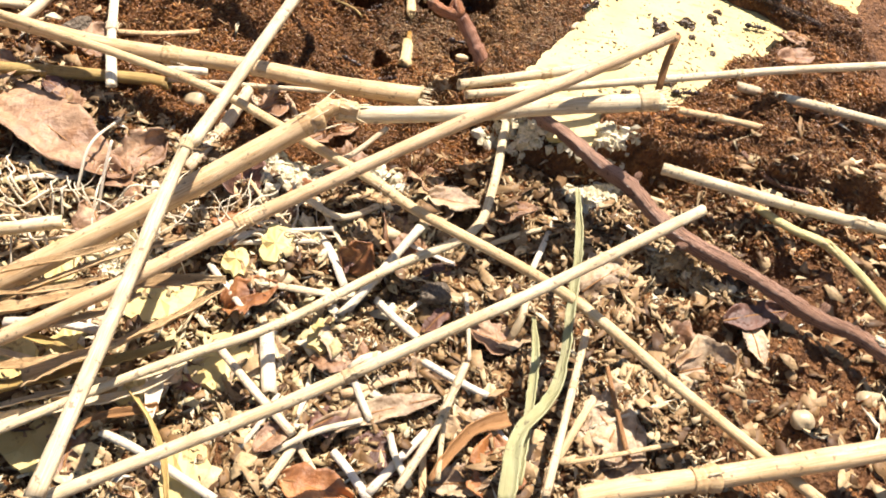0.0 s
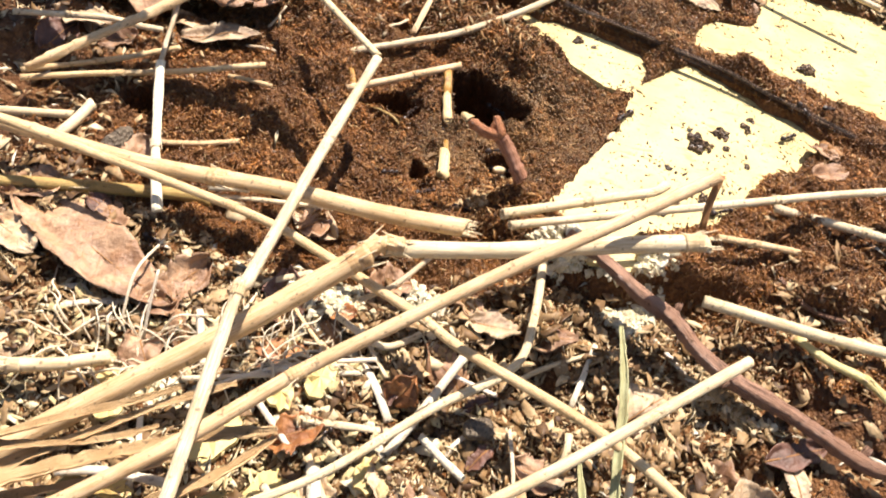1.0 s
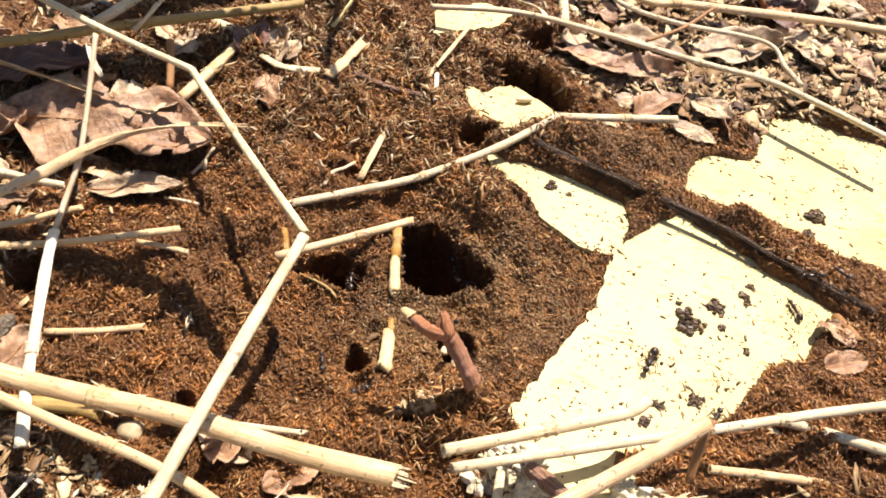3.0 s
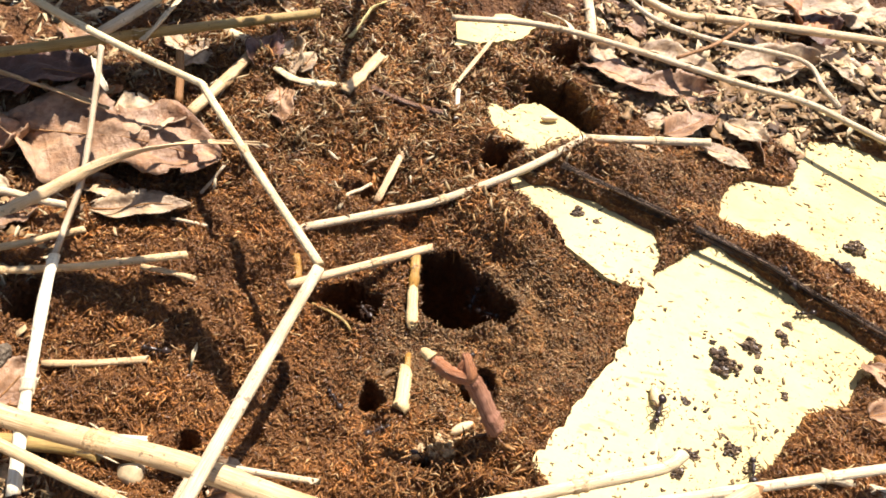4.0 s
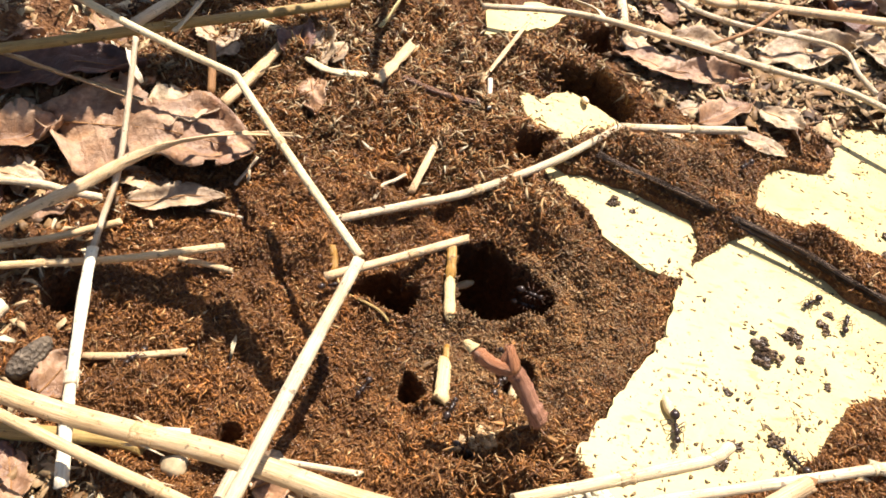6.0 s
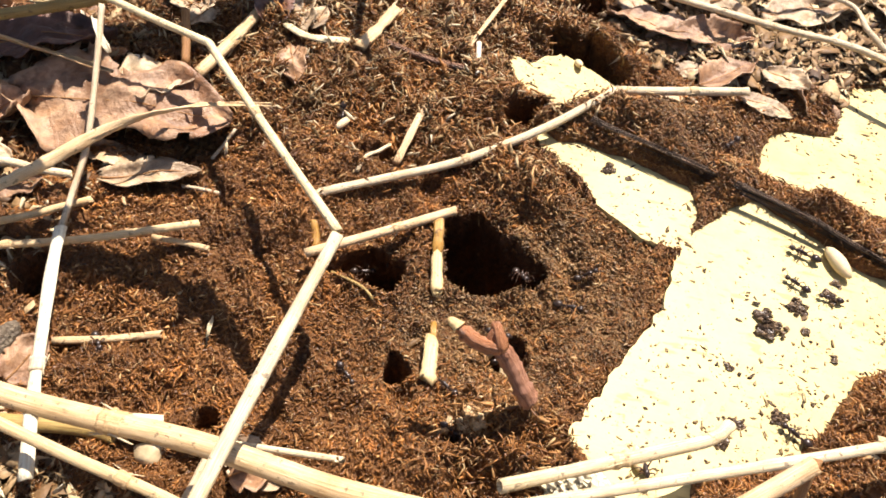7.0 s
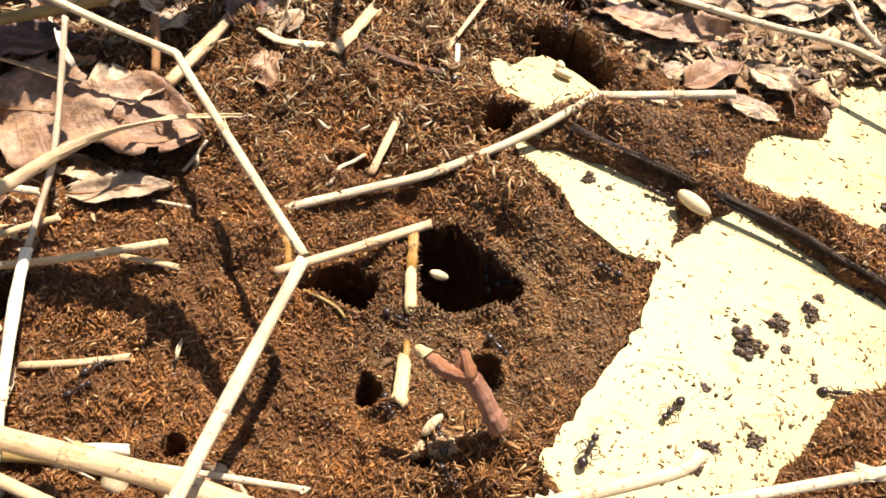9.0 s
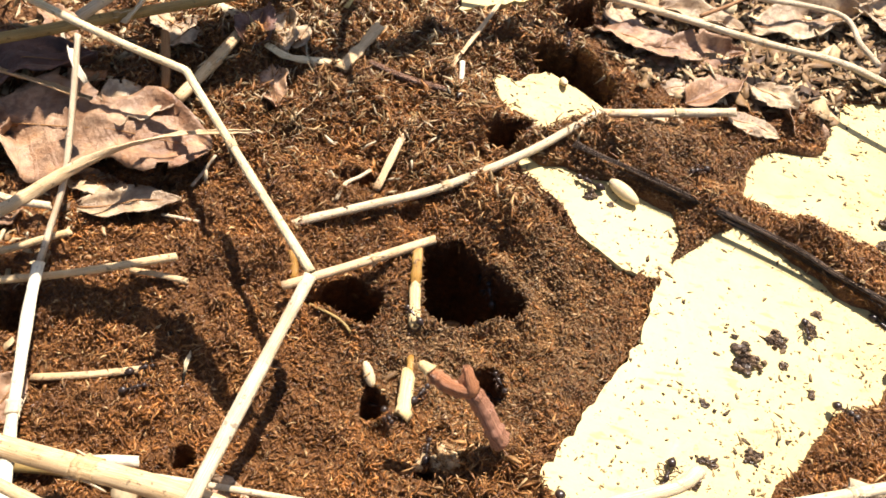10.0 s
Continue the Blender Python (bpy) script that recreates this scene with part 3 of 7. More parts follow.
def scatter(name, mat, n, area, size, label, category, keep=None, seed=1, lift=0.0, slim=(0.18, 0.32), tilt=0.5, flatness=0.6):
    """Loose crumbs: n little spindles laid on the soil in one mesh."""
    r = np.random.RandomState(seed)
    x, y = r.uniform(area[0], area[1], n), r.uniform(area[2], area[3], n)
    if keep is not None:
        ok = keep(x, y, r)
        x, y = x[ok], y[ok]
    n = len(x)
    z = soil_z(x, y)
    L = size[0] + (size[1] - size[0]) * r.rand(n) ** 2.2
    w = L * r.uniform(slim[0], slim[1], n)
    a, e = r.uniform(0, 2 * np.pi, n), r.normal(0, tilt, n)
    d = np.stack([np.cos(a) * np.cos(e), np.sin(a) * np.cos(e), np.sin(e)], 1)
    s = np.stack([-np.sin(a), np.cos(a), r.normal(0, 0.3, n)], 1)
    s /= np.linalg.norm(s, axis=1)[:, None]
    u = np.cross(d, s)
    x, y = lean(x, y, z)
    c = np.stack([x, y, z + lift + w * 0.08 + np.abs(np.sin(e)) * L * 0.12], 1)
    bend = u * (L * r.normal(0, 0.12, n))[:, None] + s * (L * r.normal(0, 0.10, n))[:, None]
    hw, hl, hh = (w / 2)[:, None], (L / 2)[:, None], (w * flatness / 2)[:, None]
    j = lambda: r.uniform(0.55, 1.3, n)[:, None]
    slide = lambda: d * (L * r.normal(0, 0.14, n))[:, None]
    ring = [c + s * hw * j() + bend + slide(), c + u * hh * j() + bend + slide(), c - s * hw * j() + bend + slide(), c - u * hh * j() + bend + slide()]
    ends = [c + d * hl * j() - bend * 0.8, c - d * hl * j() - bend * 0.8]
    V = np.stack(ring + ends, 1).reshape(-1, 3) * CM
    tri = np.array([(4, 1, 0), (4, 2, 1), (4, 3, 2), (4, 0, 3), (5, 0, 1), (5, 1, 2), (5, 2, 3), (5, 3, 0)])
    F = (tri[None] + (np.arange(n) * 6)[:, None, None]).reshape(-1, 3)
    me = bpy.data.meshes.new(name)
    me.vertices.add(len(V))
    me.vertices.foreach_set("co", V.ravel())
    me.loops.add(F.size)
    me.loops.foreach_set("vertex_index", F.ravel())
    me.polygons.add(len(F))
    me.polygons.foreach_set("loop_start", np.arange(0, F.size, 3))
    me.polygons.foreach_set("use_smooth", np.ones(len(F), bool))
    me.update(calc_edges=True)
    me.materials.append(mat)
    return tagged(new(name, me), label, category, kind="stuff")


def bare_of(x, y):
    b = np.full(x.shape, -9.0)
    for p in PATCHES:
        b = np.maximum(b, inside(x, y, p))
    return b


def litter_share(x, y):
    """Where leaf litter takes over from bare nest soil: near the camera's start, and in the far corners."""
    edge = 11.1 - 1.2 * np.exp(-((x + 2.3) / 2.2) ** 2)
    a = step01(edge, edge - 1.0, y) * (0.3 + 0.7 * step01(6.5, 4.5, x))
    b = 0.8 * step01(-6.0, -8.0, x)
    c = 0.6 * step01(20.6, 22.0, y) * step01(0.5, 2.5, x) + 0.35 * step01(5.0, 7.0, x) * step01(13.6, 12.0, y) * (y > 10) + 0.10 * step01(19.5, 21.5, y)
    return np.clip(a + b + c, 0, 1)


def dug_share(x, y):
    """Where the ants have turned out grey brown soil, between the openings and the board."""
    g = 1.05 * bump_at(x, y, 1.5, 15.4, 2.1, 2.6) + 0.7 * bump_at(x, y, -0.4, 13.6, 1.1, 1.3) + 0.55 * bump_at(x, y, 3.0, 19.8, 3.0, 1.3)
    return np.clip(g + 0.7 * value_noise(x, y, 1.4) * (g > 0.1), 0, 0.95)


def in_hole(x, y):
    d = np.full(x.shape, 9.0)
    for cx, cy, a, b, turn, _ in HOLES:
        d = np.minimum(d, np.hypot((x - cx) / a, (y - cy) / b))
    cut = d < 0.8
    for outline, _, _ in PITS:
        cut |= inside(x, y, outline) > 0.0
    return cut


def soil_here(x, y, r, gap, share):
    return ~in_hole(x, y) & (bare_of(x, y) < gap) & (r.rand(len(x)) > share * litter_share(x, y))


def curls(name, mat, n, area, size, label, category, keep, seed, lift=0.02, tilt=0.35, slim=(0.18, 0.34), bow=(0.2, 2.0)):
    """Loose shreds of wood and bark: short bent strips, each curled its own way, in one mesh."""
    r = np.random.RandomState(seed)
    x, y = r.uniform(area[0], area[1], n), r.uniform(area[2], area[3], n)
    ok = keep(x, y, r)
    x, y = x[ok], y[ok]
    n = len(x)
    z = soil_z(x, y)
    x, y = lean(x, y, z)
    L = size[0] + (size[1] - size[0]) * r.rand(n) ** 1.6
    w = L * r.uniform(slim[0], slim[1], n) * r.uniform(0.6, 1.25, n)
    a, e, roll = r.uniform(0, 2 * np.pi, n), r.normal(0, tilt, n), r.uniform(-0.5, np.pi + 0.5, n)
    d = np.stack([np.cos(a) * np.cos(e), np.sin(a) * np.cos(e), np.sin(e)], 1)
    s = np.stack([-np.sin(a), np.cos(a), np.zeros(n)], 1)
    u = np.cross(d, s)
    p = np.cos(roll)[:, None] * s + np.sin(roll)[:, None] * u
    q = np.cross(d, p)
    B = r.uniform(bow[0], bow[1], n)
    R = L / B
    c = np.stack([x, y, z + lift + 0.3 * w + np.abs(np.sin(e)) * L * 0.3], 1)
    rings = []
    for k, wide in ((-1.0, 0.4), (0.0, 1.0), (1.0, 0.35)):
        t = B * k / 2
        at = c + d * (R * np.sin(t))[:, None] + p * (R * (np.cos(t) - np.cos(B / 3)))[:, None]
        out = p * np.cos(t)[:, None] + d * np.sin(t)[:, None]
        hw = (w * wide * r.uniform(0.6, 1.2, n) / 2)[:, None]
        rings += [at + q * hw, at + out * hw * 0.75, at - q * hw * r.uniform(0.6, 1.2, n)[:, None]]
    V = np.stack(rings, 1).reshape(-1, 3) * CM
    tri = [(0, 2, 1), (6, 7, 8)]
    for i in range(2):
        for j in range(3):
            k = (j + 1) % 3
            tri += [(3 * i + j, 3 * i + k, 3 * i + 3 + k), (3 * i + j, 3 * i + 3 + k, 3 * i + 3 + j)]
    F = (np.array(tri)[None] + (np.arange(n) * 9)[:, None, None]).reshape(-1, 3)
    me = bpy.data.meshes.new(name)
    me.vertices.add(len(V))
    me.vertices.foreach_set("co", V.ravel())
    me.loops.add(F.size)
    me.loops.foreach_set("vertex_index", F.ravel())
    me.polygons.add(len(F))
    me.polygons.foreach_set("loop_start", np.arange(0, F.size, 3))
    me.polygons.foreach_set("use_smooth", np.ones(len(F), bool))
    me.update(calc_edges=True)
    me.materials.append(mat)
    return tagged(new(name, me), label, category, kind="stuff")


far_slope = lambda x, y: step01(16.4, 18.6, y) * step01(3.0, 0.5, x) * np.clip(0.55 + 1.1 * value_noise(x, y, 0.8), 0.1, 1)
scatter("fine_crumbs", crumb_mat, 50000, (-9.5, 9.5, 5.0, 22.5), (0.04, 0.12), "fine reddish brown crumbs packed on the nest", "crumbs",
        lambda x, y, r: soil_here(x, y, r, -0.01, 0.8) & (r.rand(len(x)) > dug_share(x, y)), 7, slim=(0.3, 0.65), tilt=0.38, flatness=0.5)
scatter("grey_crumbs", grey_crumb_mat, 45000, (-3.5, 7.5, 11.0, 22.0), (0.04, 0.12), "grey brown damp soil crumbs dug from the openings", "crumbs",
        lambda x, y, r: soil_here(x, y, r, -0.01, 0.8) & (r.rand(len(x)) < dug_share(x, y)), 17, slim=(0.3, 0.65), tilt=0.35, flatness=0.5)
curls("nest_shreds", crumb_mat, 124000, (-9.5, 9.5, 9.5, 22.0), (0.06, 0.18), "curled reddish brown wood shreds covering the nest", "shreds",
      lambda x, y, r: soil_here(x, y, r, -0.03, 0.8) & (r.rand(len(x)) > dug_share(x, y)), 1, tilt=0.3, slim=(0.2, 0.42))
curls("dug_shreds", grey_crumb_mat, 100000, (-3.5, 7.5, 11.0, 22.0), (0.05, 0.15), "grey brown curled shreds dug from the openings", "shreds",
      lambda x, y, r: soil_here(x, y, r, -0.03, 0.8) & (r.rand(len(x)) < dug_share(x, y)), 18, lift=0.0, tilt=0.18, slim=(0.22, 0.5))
curls("orange_shreds", fibre_mat, 24000, (-9.5, 9.0, 10.5, 22.5), (0.12, 0.34), "bright orange brown wood fibres strewn over the nest", "fibres",
      lambda x, y, r: soil_here(x, y, r, -0.05, 0.8) & (r.rand(len(x)) > 0.6 * dug_share(x, y)) & (r.rand(len(x)) < 0.35 + 1.6 * value_noise(x + 3, y, 1.3)), 5, lift=0.04, slim=(0.10, 0.22), tilt=0.45)
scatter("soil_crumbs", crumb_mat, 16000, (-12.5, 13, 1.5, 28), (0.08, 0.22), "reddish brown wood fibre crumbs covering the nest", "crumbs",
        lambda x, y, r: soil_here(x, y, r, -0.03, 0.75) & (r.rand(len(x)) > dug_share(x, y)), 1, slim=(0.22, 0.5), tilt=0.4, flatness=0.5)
scatter("dark_crumbs", dark_crumb_mat, 6000, (-12.5, 13, 1.5, 28), (0.05, 0.16), "dark damp soil grains", "crumbs",
        lambda x, y, r: (bare_of(x, y) < -0.05), 2, slim=(0.4, 0.8))
curls("fibre_tufts", fibre_mat, 16000, (-5, 3, 11, 21.5), (0.14, 0.42), "loose orange fibres standing up from soil mounds", "fibres",
      lambda x, y, r: ~in_hole(x, y) & (r.rand(len(x)) < 2.0 * bump_at(x, y, 1.0, 12.2, 0.9, 0.6) + 0.35 * bump_at(x, y, -3.0, 20.0, 1.2, 0.8) + 0.25 * bump_at(x, y, 0.6, 17.2, 0.8, 0.4)), 6, lift=0.06, tilt=0.8, slim=(0.10, 0.24))
curls("dry_moss", moss_mat, 7000, (-6.5, 1.0, 17.0, 23.5), (0.16, 0.5), "tan and olive shreds of dry moss on the far slope", "moss",
      lambda x, y, r: (bare_of(x, y) < -0.05) & ~in_hole(x, y) & (r.rand(len(x)) < bump_at(x, y, -3.2, 20.6, 2.6, 1.8) * (0.4 + 1.2 * value_noise(x, y, 0.9))), 21, lift=0.04, tilt=0.5, slim=(0.07, 0.16))
curls("moss_curls", moss_mat, 10000, (-8.0, 3.0, 16.4, 24.5), (0.14, 0.38), "curled tan shreds of moss and bark on the far slope", "moss",
      lambda x, y, r: (bare_of(x, y) < -0.05) & ~in_hole(x, y) & (r.rand(len(x)) < 0.6 * far_slope(x, y)), 22, lift=0.04, tilt=0.55, slim=(0.14, 0.28))
curls("bark_curls", fibre_mat, 26000, (-8.0, 3.0, 16.4, 24.5), (0.14, 0.38), "curled orange brown shreds on the far slope", "fibres",
      lambda x, y, r: (bare_of(x, y) < -0.05) & ~in_hole(x, y) & (r.rand(len(x)) < 0.7 * far_slope(x, y)), 23, lift=0.04, tilt=0.55, slim=(0.12, 0.26))


def flakes(name, mat, n, area, size, label, keep, seed, lift=0.03, tilt=0.3):
    """Thin torn flakes: uneven outlines, each folded and tipped its own way."""
    r = np.random.RandomState(seed)
    x, y = r.uniform(area[0], area[1], n), r.uniform(area[2], area[3], n)
    ok = keep(x, y, r)
    x, y = x[ok], y[ok]
    n = len(x)
    c = np.stack([x, y, soil_z(x, y) + lift + 0.05 * r.rand(n)], 1)
    L = size[0] + (size[1] - size[0]) * r.rand(n) ** 2.4
    asp = r.uniform(0.18, 0.7, n)
    a, fold = r.uniform(0, 2 * np.pi, n), r.normal(0.12, 0.25, n)
    nrm = np.stack([r.normal(0, tilt, n), r.normal(0, tilt, n), np.ones(n)], 1)
    nrm /= np.linalg.norm(nrm, axis=1)[:, None]
    d = np.stack([np.cos(a), np.sin(a), np.zeros(n)], 1)
    d -= nrm * (d * nrm).sum(1)[:, None]
    d /= np.linalg.norm(d, axis=1)[:, None]
    s = np.cross(nrm, d)
    rim = []
    for k in range(7):
        t = 2 * np.pi * k / 7 + r.normal(0, 0.25, n)
        q = L / 2 * r.uniform(0.4, 1.25, n)
        u, v = q * np.cos(t), q * np.sin(t) * asp
        rim.append(c + d * u[:, None] + s * v[:, None] + nrm * (np.abs(v) * fold + 0.06 * L * r.randn(n))[:, None])
    top = np.stack([c + nrm * (0.02 * L)[:, None]] + rim, 1)
    V = np.concatenate([top, top - nrm[:, None, :] * 0.012], 1).reshape(-1, 3) * CM
    up = [(0, 1 + k, 1 + (k + 1) % 7) for k in range(7)]
    side = [(1 + k, 9 + k, 9 + (k + 1) % 7) for k in range(7)] + [(1 + k, 9 + (k + 1) % 7, 1 + (k + 1) % 7) for k in range(7)]
    tri = np.array(up + side)
    F = (tri[None] + (np.arange(n) * 16)[:, None, None]).reshape(-1, 3)
    me = bpy.data.meshes.new(name)
    me.vertices.add(len(V))
    me.vertices.foreach_set("co", V.ravel())
    me.loops.add(F.size)
    me.loops.foreach_set("vertex_index", F.ravel())
    me.polygons.add(len(F))
    me.polygons.foreach_set("loop_start", np.arange(0, F.size, 3))
    me.update(calc_edges=True)
    me.materials.append(mat)
    return tagged(new(name, me), label, "litter", kind="stuff")


flakes("litter_bits", litter_mat, 16000, (-12.5, 13, 1.5, 28), (0.10, 0.55), "brown and buff bits of broken leaf and bark",
       lambda x, y, r: (bare_of(x, y) < -0.05) & (r.rand(len(x)) < 0.003 + 0.8 * litter_share(x, y)), 3)
flakes("near_litter", litter_mat, 14000, (-9.5, 9.5, 1.8, 11.6), (0.08, 0.62), "tan flakes of broken leaf and straw",
       lambda x, y, r: (bare_of(x, y) < -0.05) & (r.rand(len(x)) < 0.95 * litter_share(x, y)), 9)
flakes("board_crumbs", flake_mat, 5200, (-7.0, 2.5, 2.4, 9.8), (0.08, 0.50), "pale yellow crumbs of broken board in the litter",
       lambda x, y, r: r.rand(len(x)) < 0.75 * step01(2.0, -3.0, x) * step01(9.8, 6.5, y) * np.maximum(step01(3.8, 5.0, y), step01(-2.5, -3.5, x)) * np.clip(0.5 + 1.4 * value_noise(x, y, 1.1), 0, 1), 10, lift=0.08, tilt=0.25)
flakes("far_litter", litter_mat, 8000, (1.8, 11.5, 20.4, 27.0), (0.08, 0.70), "tan and grey scraps of broken leaf in far litter",
       lambda x, y, r: (bare_of(x, y) < -0.1) & ~in_hole(x, y) & (r.rand(len(x)) < step01(20.8, 21.8, y) * step01(1.8, 2.8, x)), 12, lift=0.06, tilt=0.22)
scatter("litter_shreds", moss_mat, 20000, (-9.0, 7.0, 2.5, 11.2), (0.07, 0.34), "fine tan shreds of leaf and stem among the litter", "litter",
        lambda x, y, r: (bare_of(x, y) < -0.05) & (r.rand(len(x)) < 0.8 * litter_share(x, y)), 31, slim=(0.10, 0.35), tilt=0.4, flatness=0.4, lift=0.06)
scatter("chaff", chaff_mat, 14000, (-12.5, 13, 1.5, 28), (0.25, 0.95), "pale slivers of chaff and straw dust in the litter", "chaff",
        lambda x, y, r: (bare_of(x, y) < -0.1) & (r.rand(len(x)) < 0.004 + 0.55 * litter_share(x, y)), 4, slim=(0.05, 0.14), tilt=0.25, flatness=0.35)


def board_dirt():
    """Small grains of dirt lying on the bare board, thickest along its lower right side."""
    r = np.random.RandomState(8)
    x, y = r.uniform(-1, 10, 30000), r.uniform(10.5, 24, 30000)
    b = bare_of(x, y)
    thick = 0.50 + 0.35 * step01(0.35, 0.0, b) + 3.5 * bump_at(x, y, 5.6, 13.2, 1.6, 1.0) + 0.5 * bump_at(x, y, 7.0, 15.6, 0.5, 0.8) + 0.3 * bump_at(x, y, 7.6, 19.5, 0.8, 1.6)
    thick = thick * (0.1 + 2.2 * np.clip(value_noise(x, y, 0.4) + 0.25, 0, 1))
    ok = (b > 0.0) & (r.rand(len(x)) < thick * 0.7)
    x, y = x[ok], y[ok]
    verts, faces = [], []
    for px, py in zip(x, y):
        w, h = 0.005 + 0.032 * r.rand() ** 4.5, 0.9 + 2.8 * r.rand() ** 2
        a = r.uniform(0, 6.28)
        c, s = math.cos(a), math.sin(a)
        z = board_z(px, py)
        k = len(verts)
        for m in range(6):
            t, q = m * 1.047 + r.normal(0, 0.25), r.uniform(0.5, 1.3)
            dx, dy = q * math.cos(t) * h, q * math.sin(t)
            verts.append((px + w * (dx * c - dy * s), py + w * (dx * s + dy * c), z + 0.002))
        verts.append((px + 0.3 * w * r.normal(), py + 0.3 * w * r.normal(), z + 0.002 + w * r.uniform(0.4, 1.2)))
        faces += [(k + m, k + (m + 1) % 6, k + 6) for m in range(6)] + [tuple(k + m for m in range(5, -1, -1))]
    me = to_mesh("board_dirt", verts, faces, dirt_mat, True)
    tagged(new("board_dirt", me), "dark dirt grains sprinkled on the yellow board", "dirt", kind="stuff")


board_dirt()


# ---- straw ----
# straw stalks, splinters and rootlets
straw([(-2.98, 2.43, 1.95), (-3.05, 4.86, 1.90), (-3.17, 8.17, 1.82), (-3.11, 8.10, 1.80), (-2.72, 11.11, 1.65), (-2.26, 14.31, 1.50)], 0.106, tone=0.55, dry=0.5, nodes=(0.45,), label='long pale weathered straw stalk lying over the nest')
straw([(-2.26, 14.37, 1.50), (-3.86, 16.13, 1.30), (-5.45, 17.85, 1.25), (-5.66, 18.08, 1.25), (-5.87, 18.14, 1.27), (-7.00, 18.27, 1.50), (-8.49, 18.57, 1.75), (-9.85, 18.99, 1.90)], 0.077, tone=0.6, nodes=(0.33,), label='thin pale straw stalk bent at a knee, above the soil')
straw([(-10.24, 11.70, 0.45), (-7.43, 11.28, 0.55), (-5.79, 11.07, 0.64), (-3.32, 10.90, 0.92), (-1.35, 10.60, 1.18), (0.15, 10.46, 1.40)], 0.156, nodes=(0.55,), fray=22, taper=1.1, label='thick golden straw stalk with a frayed end')
straw([(-6.66, 5.09, -0.10), (-5.69, 5.98, 0.15), (-3.45, 7.65, 0.90), (-1.44, 9.34, 1.55)], 0.191, nodes=(0.99,), label='thick golden straw stalk leading to a knotted bend')
straw([(-1.53, 9.22, 1.55), (-1.34, 9.50, 1.60), (-1.14, 9.68, 1.56), (-0.76, 9.74, 1.42)], 0.143, dry=1, nodes=(0.4, 0.75,), fray=1, taper=0.8, label='gnarled straw knot with torn husks')
straw([(-1.14, 9.69, 1.45), (-0.57, 9.79, 1.42), (0.94, 9.94, 1.70), (2.61, 10.24, 2.00), (4.22, 10.51, 2.25)], 0.153, nodes=(0.02, 0.97,), fray=7, tone=0.65, label='thick golden straw stalk with a split white end')
straw([(-5.53, 3.87, 1.20), (-4.55, 4.50, 1.40), (-3.78, 5.11, 1.53), (-3.06, 5.75, 1.60), (-1.94, 6.88, 1.70), (-0.72, 7.84, 1.95), (0.82, 9.03, 2.25), (2.48, 10.20, 2.55), (4.23, 11.52, 2.85)], 0.112, nodes=(0.38,), label='long golden straw stalk crossing above the others')
straw([(-9.84, 11.49, 0.85), (-5.23, 10.42, 1.08), (-3.38, 10.08, 0.95), (-2.28, 9.75, 0.78), (-0.35, 8.82, 0.85), (0.56, 8.27, 0.92), (3.05, 7.22, 0.90), (5.11, 5.79, 0.85), (6.85, 4.64, 0.80), (7.91, 3.87, 0.80)], 0.089, nodes=(0.30, 0.52,), label='long thin yellow straw stalk lying diagonally')
straw([(-3.27, 2.32, 1.50), (-2.88, 2.67, 1.50), (-0.63, 4.23, 1.60), (1.08, 5.46, 1.80), (2.46, 6.49, 1.90), (4.89, 8.46, 2.05)], 0.088, nodes=(0.4,), tone=0.65, label='straight dull straw stalk with a node')
straw([(-5.32, 2.84, 0.55), (-3.40, 4.38, 0.55), (-2.38, 5.17, 0.50), (-1.26, 5.98, 0.45), (0.23, 7.46, 0.35), (1.42, 8.49, 0.30), (1.70, 9.55, 0.28), (1.77, 11.34, 0.25)], 0.064, tone=0.5, dry=0.6, taper=1.3, label='bent pale dry grass stem')
straw([(0.76, 11.04, 1.30), (2.76, 11.92, 1.35), (3.55, 12.31, 1.30), (3.84, 12.61, 1.25)], 0.098, fray=0, tone=0.65, label='straw stalk resting against the pale board')
straw([(0.93, 10.79, 1.33), (5.36, 12.47, 1.35), (7.07, 13.12, 1.35), (9.08, 13.82, 1.34), (10.79, 14.53, 1.30)], 0.083, nodes=(0.5,), tone=0.65, label='thin straw stalk crossing the board edge')
straw([(4.31, 11.64, 2.75), (4.21, 11.29, 2.45), (4.18, 10.94, 2.10)], 0.063, mat=brown_straw, label='short brown straw stub hanging from a stalk')
straw([(6.24, 13.08, 0.75), (7.94, 12.86, 0.80), (9.35, 12.70, 0.78), (10.88, 12.43, 0.70)], 0.096, tone=0.7, nodes=(0.42,), label='thin pale straw on damp soil')
straw([(4.63, 10.28, 0.92), (7.09, 10.20, 0.66), (8.99, 10.28, 0.40), (10.43, 10.20, 0.30)], 0.115, tone=0.65, fray=1, label='pale straw stalk with a split tip on dark soil')
straw([(3.41, 3.96, 0.90), (4.01, 4.19, 0.95), (5.57, 4.69, 1.00), (7.80, 5.47, 1.05), (9.41, 6.05, 1.10)], 0.164, nodes=(0.3,), tone=0.9, label='thick pale straw stalk with a loose sheath')
straw([(6.60, 10.29, 0.35), (7.12, 9.80, 0.50), (7.70, 9.48, 0.60), (8.21, 9.01, 0.55), (8.75, 8.46, 0.40)], 0.085, mat=green_stem, label='curved yellow green stem on dark soil')
straw([(-7.57, 6.62, 0.15), (-6.09, 6.89, 0.25), (-5.60, 7.06, 0.28), (-5.17, 7.21, 0.30)], 0.111, fray=1, tone=0.7, label='pale straw stub with a cut end beside white roots')
